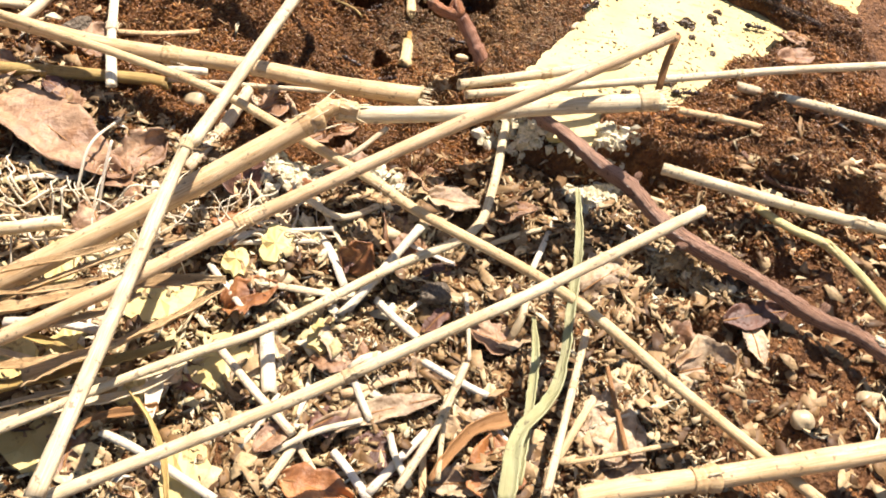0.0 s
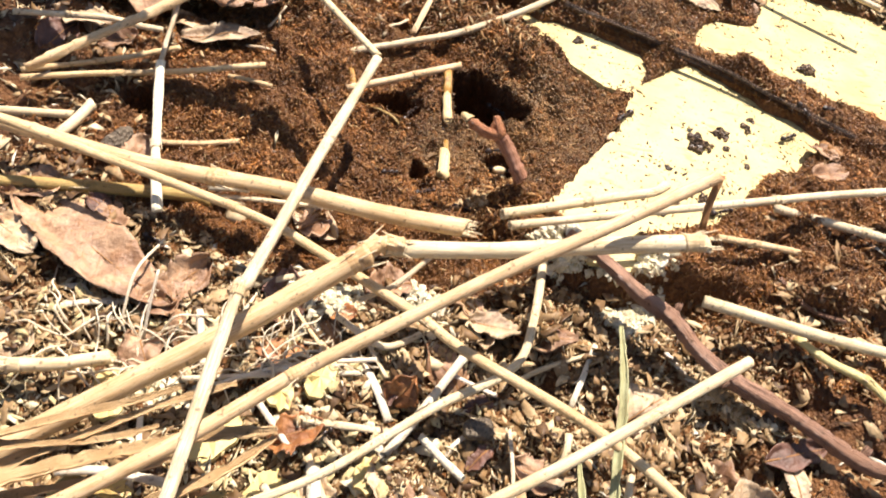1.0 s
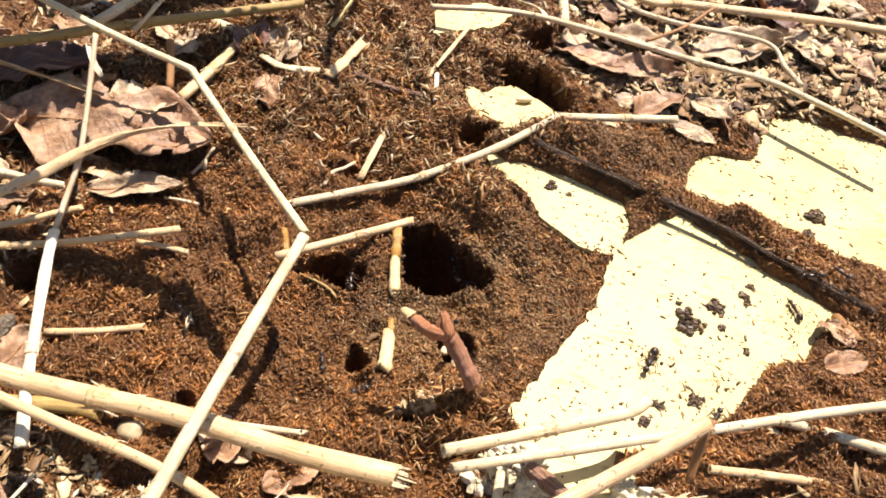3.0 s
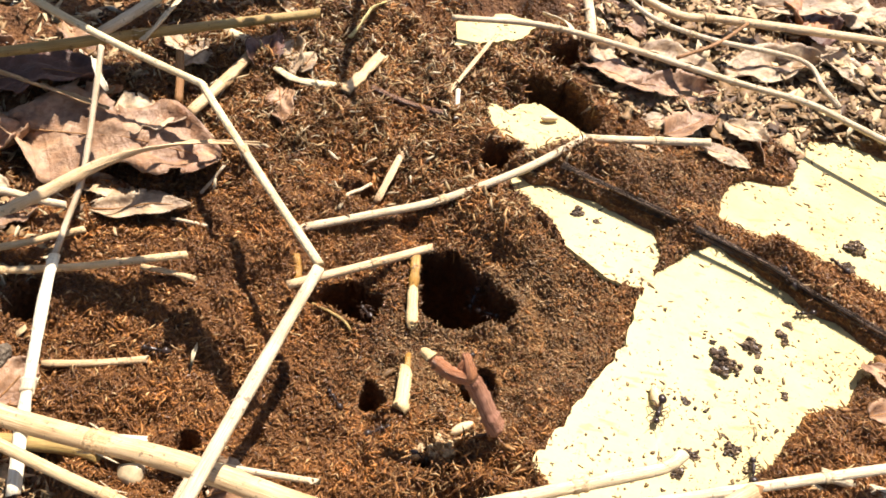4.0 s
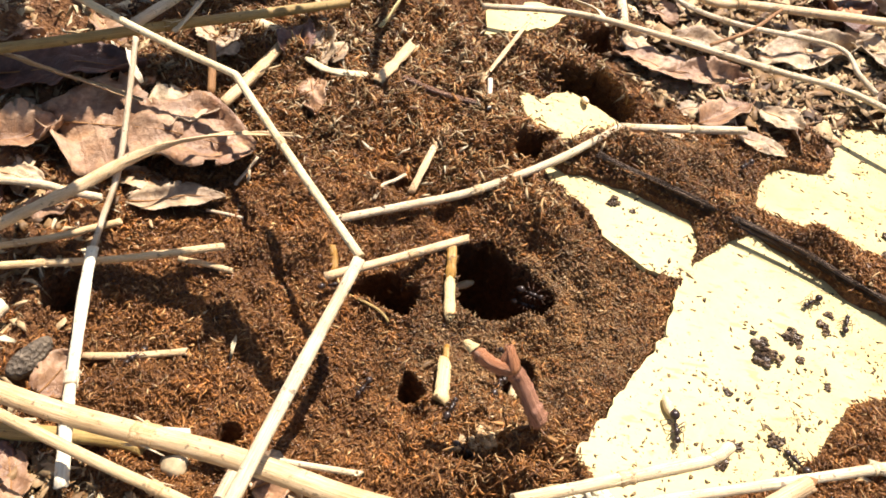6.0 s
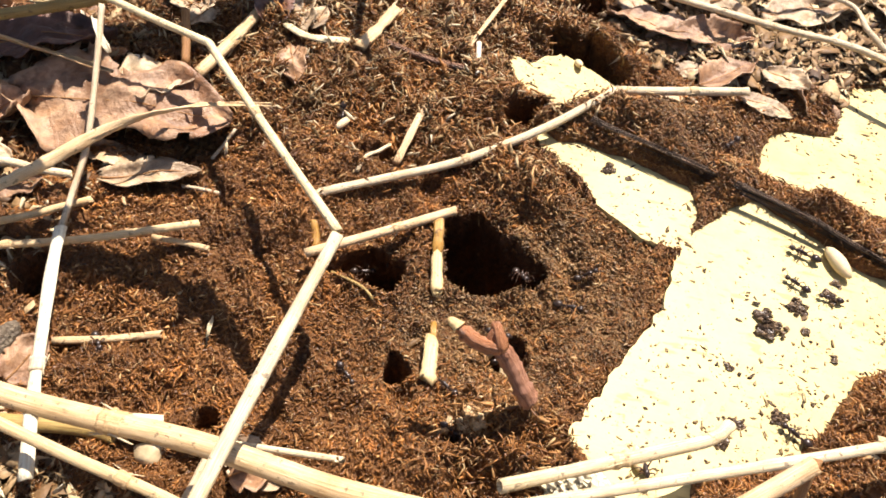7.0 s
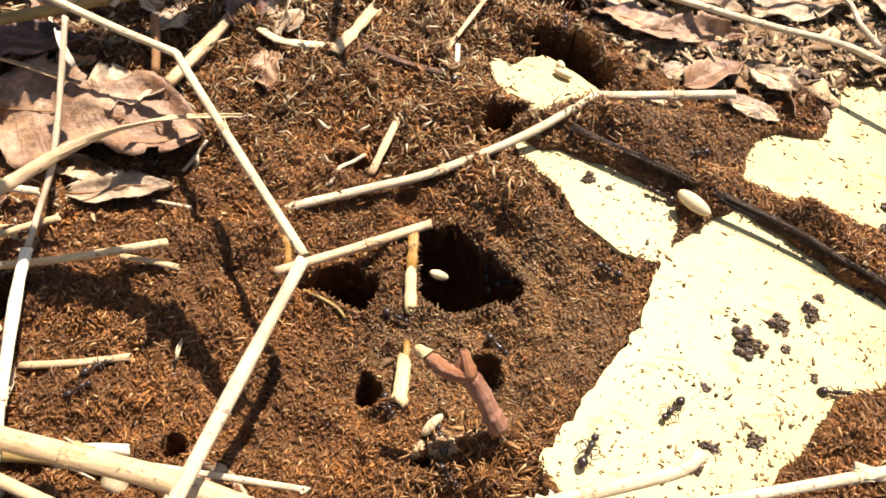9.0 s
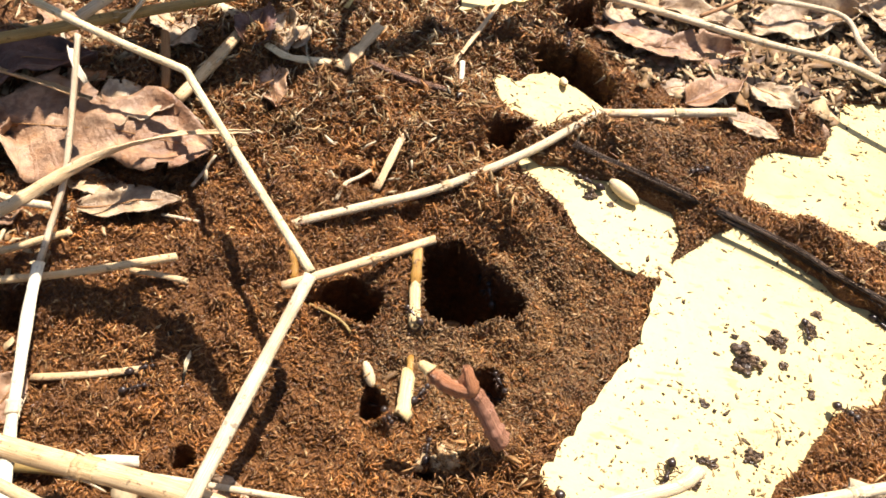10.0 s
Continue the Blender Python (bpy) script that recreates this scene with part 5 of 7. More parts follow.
def roots(cx, cy, count, spread, seed):
    """A tuft of fine white rootlets."""
    rnd = random.Random(seed)
    z0 = lay(cx, cy)
    top = root("root_tuft", (cx, cy, z0))
    tagged(top, "tuft of fine white rootlets on leaf litter", "roots")
    for k in range(count):
        a = rnd.uniform(-0.6, 3.7)
        L = rnd.uniform(0.5, 1.0) * spread
        p, pts = np.array([rnd.uniform(-0.5, 0.5) * spread, rnd.uniform(-0.3, 0.3) * spread, 0.0]), []
        for s in range(6):
            lift = lay(cx + p[0], cy + p[1]) - z0
            pts.append(np.array([p[0], p[1], lift + 0.17 + 0.22 * math.sin(s / 5 * 3.1) * rnd.random()]))
            a += rnd.uniform(-0.5, 0.5)
            p = p + np.array([math.cos(a), math.sin(a), 0]) * L / 5
        v, fc, uv, _ = tube(pts, rnd.uniform(0.014, 0.03), 5, 1, 0.5, 0.1, k, False, 0.4, 0.08)
        part("rootlet", to_mesh("rootlet", v, fc, root_mat, uvs=uv), top, "", Matrix.Translation(Vector(pts[0]) * CM))
    return top


def stem_stub(sheath, core, r0, r1, label):
    """A broken plant stem surfacing from the soil: an amber sheath above, its pale core below."""
    top = root("plant_stem", core[-1])
    tagged(top, label, "stem", "plant stems in the nest")
    sheath, core = ([(x, y, max(z, lay(x, y) + 0.09)) for x, y, z in q] for q in (sheath, core))
    o = np.array(core[-1])
    top.location = o * CM
    for name, pts, r, mat, tp in (("sheath", sheath, r0, yellow_stub, 0.9), ("core", core, r1, stem_core, 1.1)):
        COUNT[0] += 1
        v, fc, uv, _ = tube(pts, r, 12, 0.7, tp, 0.07, COUNT[0], False, 0.7, 0.05, 0.8)
        part(name, to_mesh(name, v, fc, mat, uvs=uv), top, "", Matrix.Translation(Vector(np.array(pts[0]) - o) * CM))
    return top


roots(-5.61, 7.75, 22, 1.5, 1)
roots(-4.20, 7.75, 10, 1.3, 2)
roots(-5.33, 7.35, 8, 1.0, 3)
roots(-1.60, 8.18, 7, 1.2, 4)
roots(-3.10, 7.75, 14, 1.5, 5)
roots(-2.10, 8.10, 10, 1.2, 6)
straw([(-5.49, 8.18, -0.18), (-5.46, 8.96, 0.23), (-5.33, 9.88, 0.00)], 0.028, tone=0.2, label='single upright white rootlet')
straw([(-5.00, 7.91, -0.22), (-4.98, 8.36, 0.21), (-4.96, 8.87, 0.57)], 0.028, tone=0.2, label='single upright white rootlet')
stem_stub([(-0.90, 16.20, -0.28), (-0.84, 15.85, -0.34), (-0.79, 15.45, -0.40)], [(-0.80, 15.52, -0.38), (-0.72, 15.12, -0.36), (-0.64, 14.74, -0.44)], 0.105, 0.095, 'amber and cream plant stem beside the nest opening')
stem_stub([(-0.59, 14.15, -0.49), (-0.56, 13.96, -0.48), (-0.54, 13.74, -0.48)], [(-0.56, 13.85, -0.49), (-0.52, 13.44, -0.42), (-0.49, 13.05, -0.43)], 0.060, 0.123, 'cream plant stem surfacing from dug soil')
straw([(-3.10, 15.63, -0.13), (-2.98, 15.40, -0.24), (-2.93, 15.10, -0.30)], 0.079, mat=yellow_stub, label='yellow plant stem end in soil')
straw([(-2.52, 14.72, -0.36), (-2.15, 14.62, -0.38), (-1.86, 14.52, -0.40), (-1.70, 14.38, -0.42)], 0.026, mat=olive_straw, label='thin brownish rootlet along the rim of an opening')
straw([(-5.35, 16.70, -0.32), (-5.28, 17.10, -0.35), (-5.10, 17.37, -0.14)], 0.034, tone=0.6, label='thin straight rootlet on soil')
straw([(-5.69, 15.99, -0.41), (-5.27, 15.94, -0.34), (-4.95, 15.99, -0.39)], 0.033, tone=0.5, label='thin pale rootlet beside leaf scraps')
straw([(1.89, 23.42, 0.33), (1.82, 24.26, 0.25), (1.70, 25.14, 0.19)], 0.126, tone=0.5, label='pale straw stub in far litter')
straw([(-8.15, 19.00, 1.15), (-7.89, 19.46, 1.20), (-7.62, 19.98, 1.25), (-7.33, 20.67, 1.30)], 0.116, tone=0.5, label='pale stalk crossing under the knee')


def lump(rnd, n=1):
    """A small rough lump, as vertices and faces round the origin."""
    g = (1 + 5 ** 0.5) / 2
    vs = [(-1, g, 0), (1, g, 0), (-1, -g, 0), (1, -g, 0), (0, -1, g), (0, 1, g), (0, -1, -g), (0, 1, -g), (g, 0, -1), (g, 0, 1), (-g, 0, -1), (-g, 0, 1)]
    fs = [(0, 11, 5), (0, 5, 1), (0, 1, 7), (0, 7, 10), (0, 10, 11), (1, 5, 9), (5, 11, 4), (11, 10, 2), (10, 7, 6), (7, 1, 8),
          (3, 9, 4), (3, 4, 2), (3, 2, 6), (3, 6, 8), (3, 8, 9), (4, 9, 5), (2, 4, 11), (6, 2, 10), (8, 6, 7), (9, 8, 1)]
    return [np.array(v) / 1.9 * (1 + 0.25 * rnd.randn()) for v in vs], fs


def heap(cx, cy, a, b, h, n, label, mat=None):
    """A low heap of crumbly grains."""
    COUNT[0] += 1
    rnd = np.random.RandomState(COUNT[0])
    verts, faces = [], []
    z0 = lay(cx, cy)
    hubs = rnd.randn(9, 2) * 0.42
    for _ in range(int(n * 4)):
        x, y = hubs[rnd.randint(9)] + rnd.randn(2) * 0.2
        k = len(verts)
        s = rnd.uniform(0.02, 0.085) * (0.6 if mat is rot_mat else 1.0)
        px, py = cx + a * x, cy + b * y
        z = lay(px, py) + h * math.exp(-2 * (x * x + y * y)) * rnd.uniform(0.3, 1) + s * 0.3
        vs, fs = lump(rnd)
        st = rnd.uniform(0.6, 1.9, 3)
        verts += [(px - cx + s * v[0] * st[0], py - cy + s * v[1] * st[1], z - z0 + s * v[2] * st[2]) for v in vs]
        faces += [tuple(i + k for i in q) for q in fs]
    ob = new("crumbly_lump", to_mesh("crumbly_lump", verts, faces, mat or chalk_mat, False))
    ob.location = (cx * CM, cy * CM, z0 * CM)
    return tagged(ob, label, "lump", "crumbly lumps of rotten board")


def flake(cx, cy, r, label):
    """A thin broken flake of the painted board."""
    COUNT[0] += 1
    rnd = np.random.RandomState(COUNT[0])
    n = 18
    z0 = max(lay(cx + 0.3 * r * k, cy) for k in (-1, 0, 1)) + 0.09
    ring = []
    for i in range(n):
        a = 6.283 * i / n
        q = r * (0.75 + 0.35 * rnd.rand())
        ring.append((q * math.cos(a) * 1.25, q * math.sin(a) * 0.85))
    ta, tb = rnd.uniform(-0.08, 0.08, 2)
    top_v = [(x, y, ta * x + tb * y + 0.06) for x, y in ring]
    low_v = [(x * 1.03, y * 1.03, ta * x + tb * y - 0.04) for x, y in ring]
    mid = [(x * 0.55, y * 0.55, ta * x * 0.55 + tb * y * 0.55 + 0.06 + 0.02 * rnd.randn()) for x, y in ring]
    verts = top_v + low_v + mid + [(0, 0, 0.065)]
    faces = [tuple(range(2 * n - 1, n - 1, -1))]
    for i in range(n):
        k = (i + 1) % n
        faces += [(i, n + i, n + k, k)[::-1], (i, k, 2 * n + k, 2 * n + i), (2 * n + i, 2 * n + k, 3 * n)]
    ob = new("board_flake", to_mesh("board_flake", verts, faces, board_mat, False))
    ob.location = (cx * CM, cy * CM, z0 * CM)
    ob.rotation_euler = (0, 0, rnd.uniform(0, 3))
    return tagged(ob, label, "flake", "flakes broken from the board")


def dirt_clump(cx, cy, r):
    """Sticky dark grains clotted together on the board."""
    COUNT[0] += 1
    rnd = np.random.RandomState(COUNT[0])
    verts, faces = [], []
    z0 = float(board_z(cx, cy))
    hubs = rnd.randn(4, 2) * 0.34
    for _ in range(34 + int(160 * r)):
        x, y = hubs[rnd.randint(4)] + rnd.randn(2) * 0.24
        k = len(verts)
        s = 0.012 + r * rnd.uniform(0.04, 0.16)
        vs, fs = lump(rnd)
        verts += [(r * x + s * v[0] * 1.3, r * 0.9 * y + s * v[1], max(0.002, s * 0.5 + r * 0.25 * rnd.rand() * math.exp(-x * x - y * y) + s * v[2])) for v in vs]
        faces += [tuple(i + k for i in q) for q in fs]
    ob = new("dirt_clump", to_mesh("dirt_clump", verts, faces, clot_mat, False))
    ob.location = (cx * CM, cy * CM, z0 * CM)
    return tagged(ob, "clot of dark damp dirt grains on the yellow board", "dirt", "dirt clots on the board")


def stone(cx, cy, r, mat, label):
    COUNT[0] += 1
    rnd = np.random.RandomState(COUNT[0])
    bm = bmesh.new()
    bmesh.ops.create_icosphere(bm, subdivisions=3, radius=r * CM)
    ph = rnd.uniform(0, 6, 3)
    for v in bm.verts:
        p = v.co / (r * CM)
        k = 1 + 0.14 * math.sin(3 * p.x + ph[0]) + 0.12 * math.sin(4 * p.y + ph[1]) + 0.05 * math.sin(9 * p.z + ph[2])
        v.co = Vector((p.x * 1.15, p.y * 0.85, p.z * 0.75)) * (r * CM * k)
    me = bpy.data.meshes.new("stone")
    bm.to_mesh(me)
    bm.free()
    me.materials.append(mat)
    me.polygons.foreach_set("use_smooth", [True] * len(me.polygons))
    ob = new("seed" if "seed" in label else "pebble", me)
    z0 = lay(cx, cy)
    ob.location = (cx * CM, cy * CM, (z0 + (0.75 if 'dark grey' in label else 0.3) * r) * CM)
    ob.rotation_euler = (0, 0, rnd.uniform(0, 3))
    return tagged(ob, label, "seed" if "seed" in label else "pebble")


def strew(count, area, seed, kind):
    """Short straws or leaf scraps strewn over a stretch of litter, each a thing of its own."""
    rnd = random.Random(seed)
    for _ in range(count):
        x, y, a = rnd.uniform(area[0], area[1]), rnd.uniform(area[2], area[3]), rnd.uniform(0, 6.28)
        L = rnd.uniform(0.5, 1.5) if kind == "straw" else rnd.uniform(0.5, 1.15) * (1.7 if kind == "large leaf" else 1.0)
        dx, dy = math.cos(a) * L / 2, math.sin(a) * L / 2
        z0, z1, z2 = (lay(x + k * dx, y + k * dy) for k in (-1, 0, 1))
        if float(on_board(np.array([x]), np.array([y]))[0]) > -0.4:
            continue
        if kind == "straw":
            lift = rnd.uniform(0.06, 0.14)
            straw([(x - dx, y - dy, z0 + lift), (x + rnd.uniform(-0.05, 0.05), y, max(z1, (z0 + z2) / 2) + lift), (x + dx, y + dy, z2 + lift)],
                  rnd.uniform(0.03, 0.075), tone=rnd.uniform(0.2, 0.9), dry=0.6, flat=rnd.uniform(0.4, 0.9), label="short dry straw bit lying in the debris")
        else:
            leaf((x - dx, y - dy, z0 + 0.07), (x + dx, y + dy, z2 + 0.10), L * rnd.uniform(0.5, 0.9), rnd.uniform(-12, 12), rnd.uniform(0.1, 0.4), rnd.choice((1, 2, 2, 3)),
                 rnd.choice((grey_leaf, grey_leaf, leaf_mat, leaf_mat, rust_leaf, dark_shaded_leaf)), "broad crumpled buff leaf in the far litter" if kind == "large leaf" else "small crumpled leaf scrap in the litter")


strew(46, (-6.5, 4.5, 3.2, 9.6), 11, "straw")
strew(34, (-6.5, 6.0, 3.2, 10.2), 12, "leaf")
strew(34, (2.6, 11.0, 20.9, 26.5), 13, "leaf")
strew(30, (2.2, 10.5, 21.2, 27.0), 16, "large leaf")
strew(9, (-8.5, -4.5, 19.0, 23.0), 17, "leaf")
strew(10, (-11.0, -7.2, 14.5, 20.5), 14, "leaf")
strew(8, (-10.5, -6.5, 9.5, 12.5), 15, "leaf")

# dead leaves
leaf((-9.40, 17.05, 0.0), (-5.20, 17.35, 0.10), 2.1, 6, 0.12, 1.67, leaf_mat, 'large curled brown oak leaf with lobed edge', 0.34, -1.57)
leaf((-7.53, 17.55, 0.05), (-6.17, 18.35, 0.12), 1.21, -8, 0.2, 3, grey_leaf, 'pale pinkish brown dead leaf with holes')
leaf((-8.97, 17.05, -0.07), (-7.81, 17.56, 0.11), 0.80, 10, -0.2, 2, rust_leaf, 'orange brown piece of dead leaf')
leaf((-7.63, 16.32, -0.29), (-6.42, 16.26, -0.41), 0.66, 0, 0.25, 1, grey_leaf, 'small buff leaf fragment under the curled leaf')
leaf((-7.12, 15.71, -0.27), (-5.39, 16.29, -0.26), 0.60, 0, 0.15, 2, grey_leaf, 'flat greyish leaf fragment on soil')
leaf((-9.89, 16.24, 0.04), (-9.01, 17.10, -0.13), 0.99, 0, 0.5, 1, leaf_mat, 'rounded brown leaf curling up')
# the stalk's shade is painted in: darker material than its own brown
leaf((-10.96, 17.78, 0.08), (-7.97, 18.82, 0.29), 1.29, 0, 0.2, 3, dark_shaded_leaf, 'brown leaf with the shade of a stalk in its colour')
leaf((-10.21, 15.75, -0.35), (-8.78, 15.65, -0.27), 0.87, 0, 0.2, 2, grey_leaf, 'pale leaf fragment beside a straw tip')
# this leaf's shade is painted in by the same darker material
leaf((-5.24, 19.98, 0.25), (-5.17, 21.01, 0.40), 0.88, 0, 0.3, 1, dark_shaded_leaf, 'reddish leaf standing in the soil, shade in its dark colour')
leaf((-4.43, 20.26, 0.17), (-4.20, 20.79, 0.28), 0.48, 0, 0.1, 1, grey_leaf, 'small whitish leaf chip')
leaf((1.68, 22.38, 0.21), (3.99, 21.94, 0.30), 1.05, -8, 0.2, 3, leaf_mat, 'tan crumpled leaf at the nest rim')
leaf((2.60, 21.62, 0.17), (5.07, 22.75, -0.02), 0.91, 8, 0.3, 2, leaf_mat, 'brown leaf arching over a dark gap')
leaf((4.57, 20.48, 0.26), (5.70, 20.37, 0.10), 0.51, 0, 0.15, 1, grey_leaf, 'small white grey leaf on the soil ridge')
leaf((2.83, 21.01, -0.08), (4.06, 21.38, 0.12), 0.41, 0, 0.2, 1, grey_leaf, 'narrow grey leaf fragment')
leaf((2.93, 20.38, 0.11), (3.74, 20.19, 0.12), 0.32, 0, 0.2, 1, grey_leaf, 'narrow grey leaf sliver in soil')
leaf((5.20, 23.53, 0.07), (7.65, 24.55, 0.10), 1.04, 0, 0.35, 2, grey_leaf, 'grey leaf with a rolled edge')
leaf((7.56, 25.47, -0.11), (8.65, 23.91, 0.19), 1.07, 0, 0.25, 2, grey_leaf, 'pale brown leaf under grass stems')
leaf((6.03, 26.43, 0.13), (8.91, 27.04, 0.26), 0.90, 0, 0.2, 2, grey_leaf, 'light grey leaf lying on other leaves')
leaf((3.79, 20.79, 0.15), (4.97, 21.65, 0.14), 0.76, -10, 0.3, 2, leaf_mat, 'crumpled brown leaf piece')
leaf((3.04, 23.42, 0.26), (5.04, 23.43, 0.11), 0.74, 0, 0.25, 2, grey_leaf, 'torn buff leaf beneath a straw')
leaf((5.85, 21.17, 0.15), (6.70, 20.69, -0.10), 0.75, 20, 0.6, 2, leaf_mat, 'tightly curled brown leaf on the board')
leaf((5.27, 21.74, 0.06), (6.03, 20.99, 0.29), 0.64, 0, 0.3, 2, grey_leaf, 'grey leaf scrap beside a curled leaf')
leaf((8.19, 27.55, -0.01), (10.28, 26.85, -0.07), 1.37, 0, 0.2, 3, grey_leaf, 'broad pale leaf in the litter')
leaf((2.02, 25.11, 0.12), (3.29, 24.46, -0.12), 0.85, 0, 0.2, 2, leaf_mat, 'brown leaf scrap in far litter')
leaf((8.78, 25.07, -0.01), (9.96, 23.70, 0.02), 0.98, 0, 0.3, 2, leaf_mat, 'brown leaf in the far litter')
leaf((-8.39, 10.31, -0.12), (-4.77, 8.58, -0.15), 1.20, -5, 0.25, 1, leaf_mat, 'smooth oval brown leaf on soil')
leaf((-5.19, 8.35, -0.14), (-4.37, 9.65, -0.08), 0.77, 15, 0.55, 2, leaf_mat, 'cupped brown leaf with raised rim')
leaf((-8.72, 9.69, -0.07), (-7.43, 9.10, 0.08), 0.78, 0, 0.2, 1, grey_leaf, 'buff leaf at the edge of the litter')
leaf((-7.33, 6.89, -0.16), (-6.90, 7.87, -0.12), 0.87, 0, 0.2, 2, grey_leaf, 'grey leaf fragment by the roots')
leaf((-3.19, 11.39, -0.21), (-2.28, 10.94, -0.33), 0.69, 20, 0.2, 1, grey_leaf, 'pale leaf leaning under straw stalks')
leaf((-1.94, 10.49, -0.34), (-1.14, 11.18, -0.44), 0.55, 0, 0.3, 2, leaf_mat, 'tan leaf scrap beneath the knotted stalk')
leaf((0.55, 9.58, -0.26), (1.56, 9.64, -0.28), 0.63, 0, 0.3, 2, grey_leaf, 'grey brown leaf piece among debris')
leaf((1.80, 9.43, -0.29), (2.56, 9.46, 0.15), 0.55, 0, 0.3, 1, leaf_mat, 'brown leaf piece beside a bent stem')
leaf((3.60, 8.21, -0.43), (4.36, 8.90, -0.28), 0.87, 0, 0.2, 2, grey_leaf, 'pale broken leaf on the debris')
leaf((3.97, 4.92, -0.19), (4.36, 6.29, -0.10), 1.06, 0, 0.15, 3, grey_leaf, 'buff dead leaf with a brown stalk')
leaf((4.77, 7.29, -0.23), (5.59, 7.10, 0.03), 0.96, 0, 0.25, 3, leaf_mat, 'tan leaf with lobes on damp soil')
leaf((5.86, 7.75, 0.16), (7.07, 8.30, 0.06), 0.48, 15, 0.3, 2, dark_shaded_leaf, 'dark brown leaf strip beside the twig')
leaf((6.33, 7.89, 0.10), (6.54, 7.05, 0.12), 0.38, 0, 0.3, 1, grey_leaf, 'pale folded leaf corner')
leaf((0.31, 5.78, -0.24), (1.22, 6.19, -0.41), 0.41, 0, 0.2, 1, grey_leaf, 'grey leaf fragment under the straight stalk')
leaf((2.13, 6.87, -0.48), (2.81, 7.09, -0.31), 0.43, 0, 0.2, 2, grey_leaf, 'small grey leaf scrap in debris')
leaf((-2.34, 6.59, -0.41), (-1.55, 6.95, -0.00), 0.67, 10, 0.4, 3, rust_leaf, 'curled rust brown leaf standing in debris')
leaf((-0.48, 7.71, -0.33), (-0.18, 8.09, 0.09), 0.60, 15, 0.4, 2, rust_leaf, 'rust coloured leaf scrap')
leaf((-0.37, 4.79, -0.40), (1.43, 5.65, -0.31), 0.42, 0, 0.2, 1, grey_leaf, 'long pale leaf strip on debris')
leaf((1.64, 4.94, -0.46), (2.35, 5.45, -0.23), 0.84, 0, 0.2, 3, grey_leaf, 'buff leaf in the debris')
leaf((1.48, 4.25, -0.40), (2.53, 4.45, -0.15), 0.51, 0, 0.2, 1, grey_leaf, 'grey leaf under the green blade')
leaf((-2.93, 5.50, -0.51), (-2.34, 5.11, -0.49), 0.54, 0, 0.4, 2, dark_shaded_leaf, 'dark folded leaf under straw sheaths')
leaf((-3.09, 3.28, -0.36), (-2.67, 3.83, -0.47), 0.65, 0, 0.2, 2, leaf_mat, 'brown leaf beneath the white stalk')
leaf((-3.04, 10.89, -0.27), (-2.48, 11.24, -0.11), 0.75, 0, 0.2, 2, leaf_mat, 'tan leaf piece under the thick stalk')
leaf((7.29, 14.44, 0.57), (8.13, 14.83, 0.45), 0.51, 0, 0.2, 1, leaf_mat, 'brown leaf scrap on damp soil')
leaf((7.59, 15.77, 0.18), (7.86, 15.05, 0.57), 0.61, 0, 0.2, 2, leaf_mat, 'brown leaf beside the board')

# dry blades and sheaths
blade([(-9.31, 13.01, 0.50), (-8.31, 14.15, 0.70), (-7.55, 14.90, 0.85), (-6.64, 16.11, 0.85), (-5.65, 17.11, 0.60), (-4.46, 17.73, 0.35)], 0.103, straw_mat, 'twisted dry grass blade arching over a dead leaf', 2.5)
blade([(-12.24, 18.25, 0.60), (-9.89, 17.87, 0.60), (-8.70, 17.78, 0.50), (-7.53, 17.68, 0.44)], 0.169, sheath_mat, 'flat brown grass blade with a broken end', 0.6)
blade([(-6.05, 4.45, 0.90), (-4.51, 5.22, 1.10), (-3.52, 5.65, 1.20), (-2.80, 5.95, 1.20), (-2.05, 6.21, 1.10)], 0.170, sheath_mat, 'loose golden straw sheath', 0.5)
blade([(-4.37, 4.28, 0.70), (-3.52, 4.81, 0.80), (-2.67, 5.46, 0.90), (-2.06, 6.15, 1.00)], 0.180, sheath_mat, 'broad dry straw sheath with a pointed tip', 0.6)
blade([(-5.82, 3.59, 0.35), (-4.13, 4.48, 0.45), (-3.03, 5.08, 0.50), (-2.62, 5.36, 0.50)], 0.149, olive_straw, 'dry straw sheath lying on the pale flakes', 0.4)
blade([(-6.36, 4.70, 0.50), (-4.55, 5.86, 0.80), (-3.68, 6.39, 1.00), (-2.86, 6.83, 1.10)], 0.128, sheath_mat, 'narrow straw sheath along the stalk', 0.4)
blade([(-5.61, 3.32, 0.30), (-3.91, 4.09, 0.30), (-2.89, 4.61, 0.30), (-2.42, 5.17, 0.30)], 0.107, pale_straw, 'pale straw sheath strip', 0.3)
blade([(-5.07, 5.15, 0.30), (-4.42, 5.04, 0.30), (-3.65, 4.82, 0.30)], 0.100, olive_straw, 'short dry sheath fragment', 0.3)
blade([(-3.05, 4.58, 0.30), (-2.59, 4.13, 0.30), (-2.20, 3.62, 0.30), (-1.98, 3.10, 0.30)], 0.070, olive_straw, 'thin dry leaf curling across the stalk', 1)
blade([(-2.85, 4.95, 0.20), (-2.74, 4.60, 0.20), (-2.66, 4.19, 0.15)], 0.124, root_mat, 'white papery sheath scrap', 0.4)
blade([(-2.60, 4.44, 0.20), (-3.32, 4.16, 0.20), (-3.61, 3.89, 0.20)], 0.065, brown_straw, 'brown curled sheath strip', 0.4)
blade([(2.47, 3.73, 0.95), (2.57, 4.73, 0.90), (3.05, 5.58, 0.80), (3.17, 6.83, 0.90), (3.21, 8.08, 1.00), (3.11, 9.30, 1.05)], 0.109, blade_mat, 'grey green grass blade rising from the litter', 0.5)
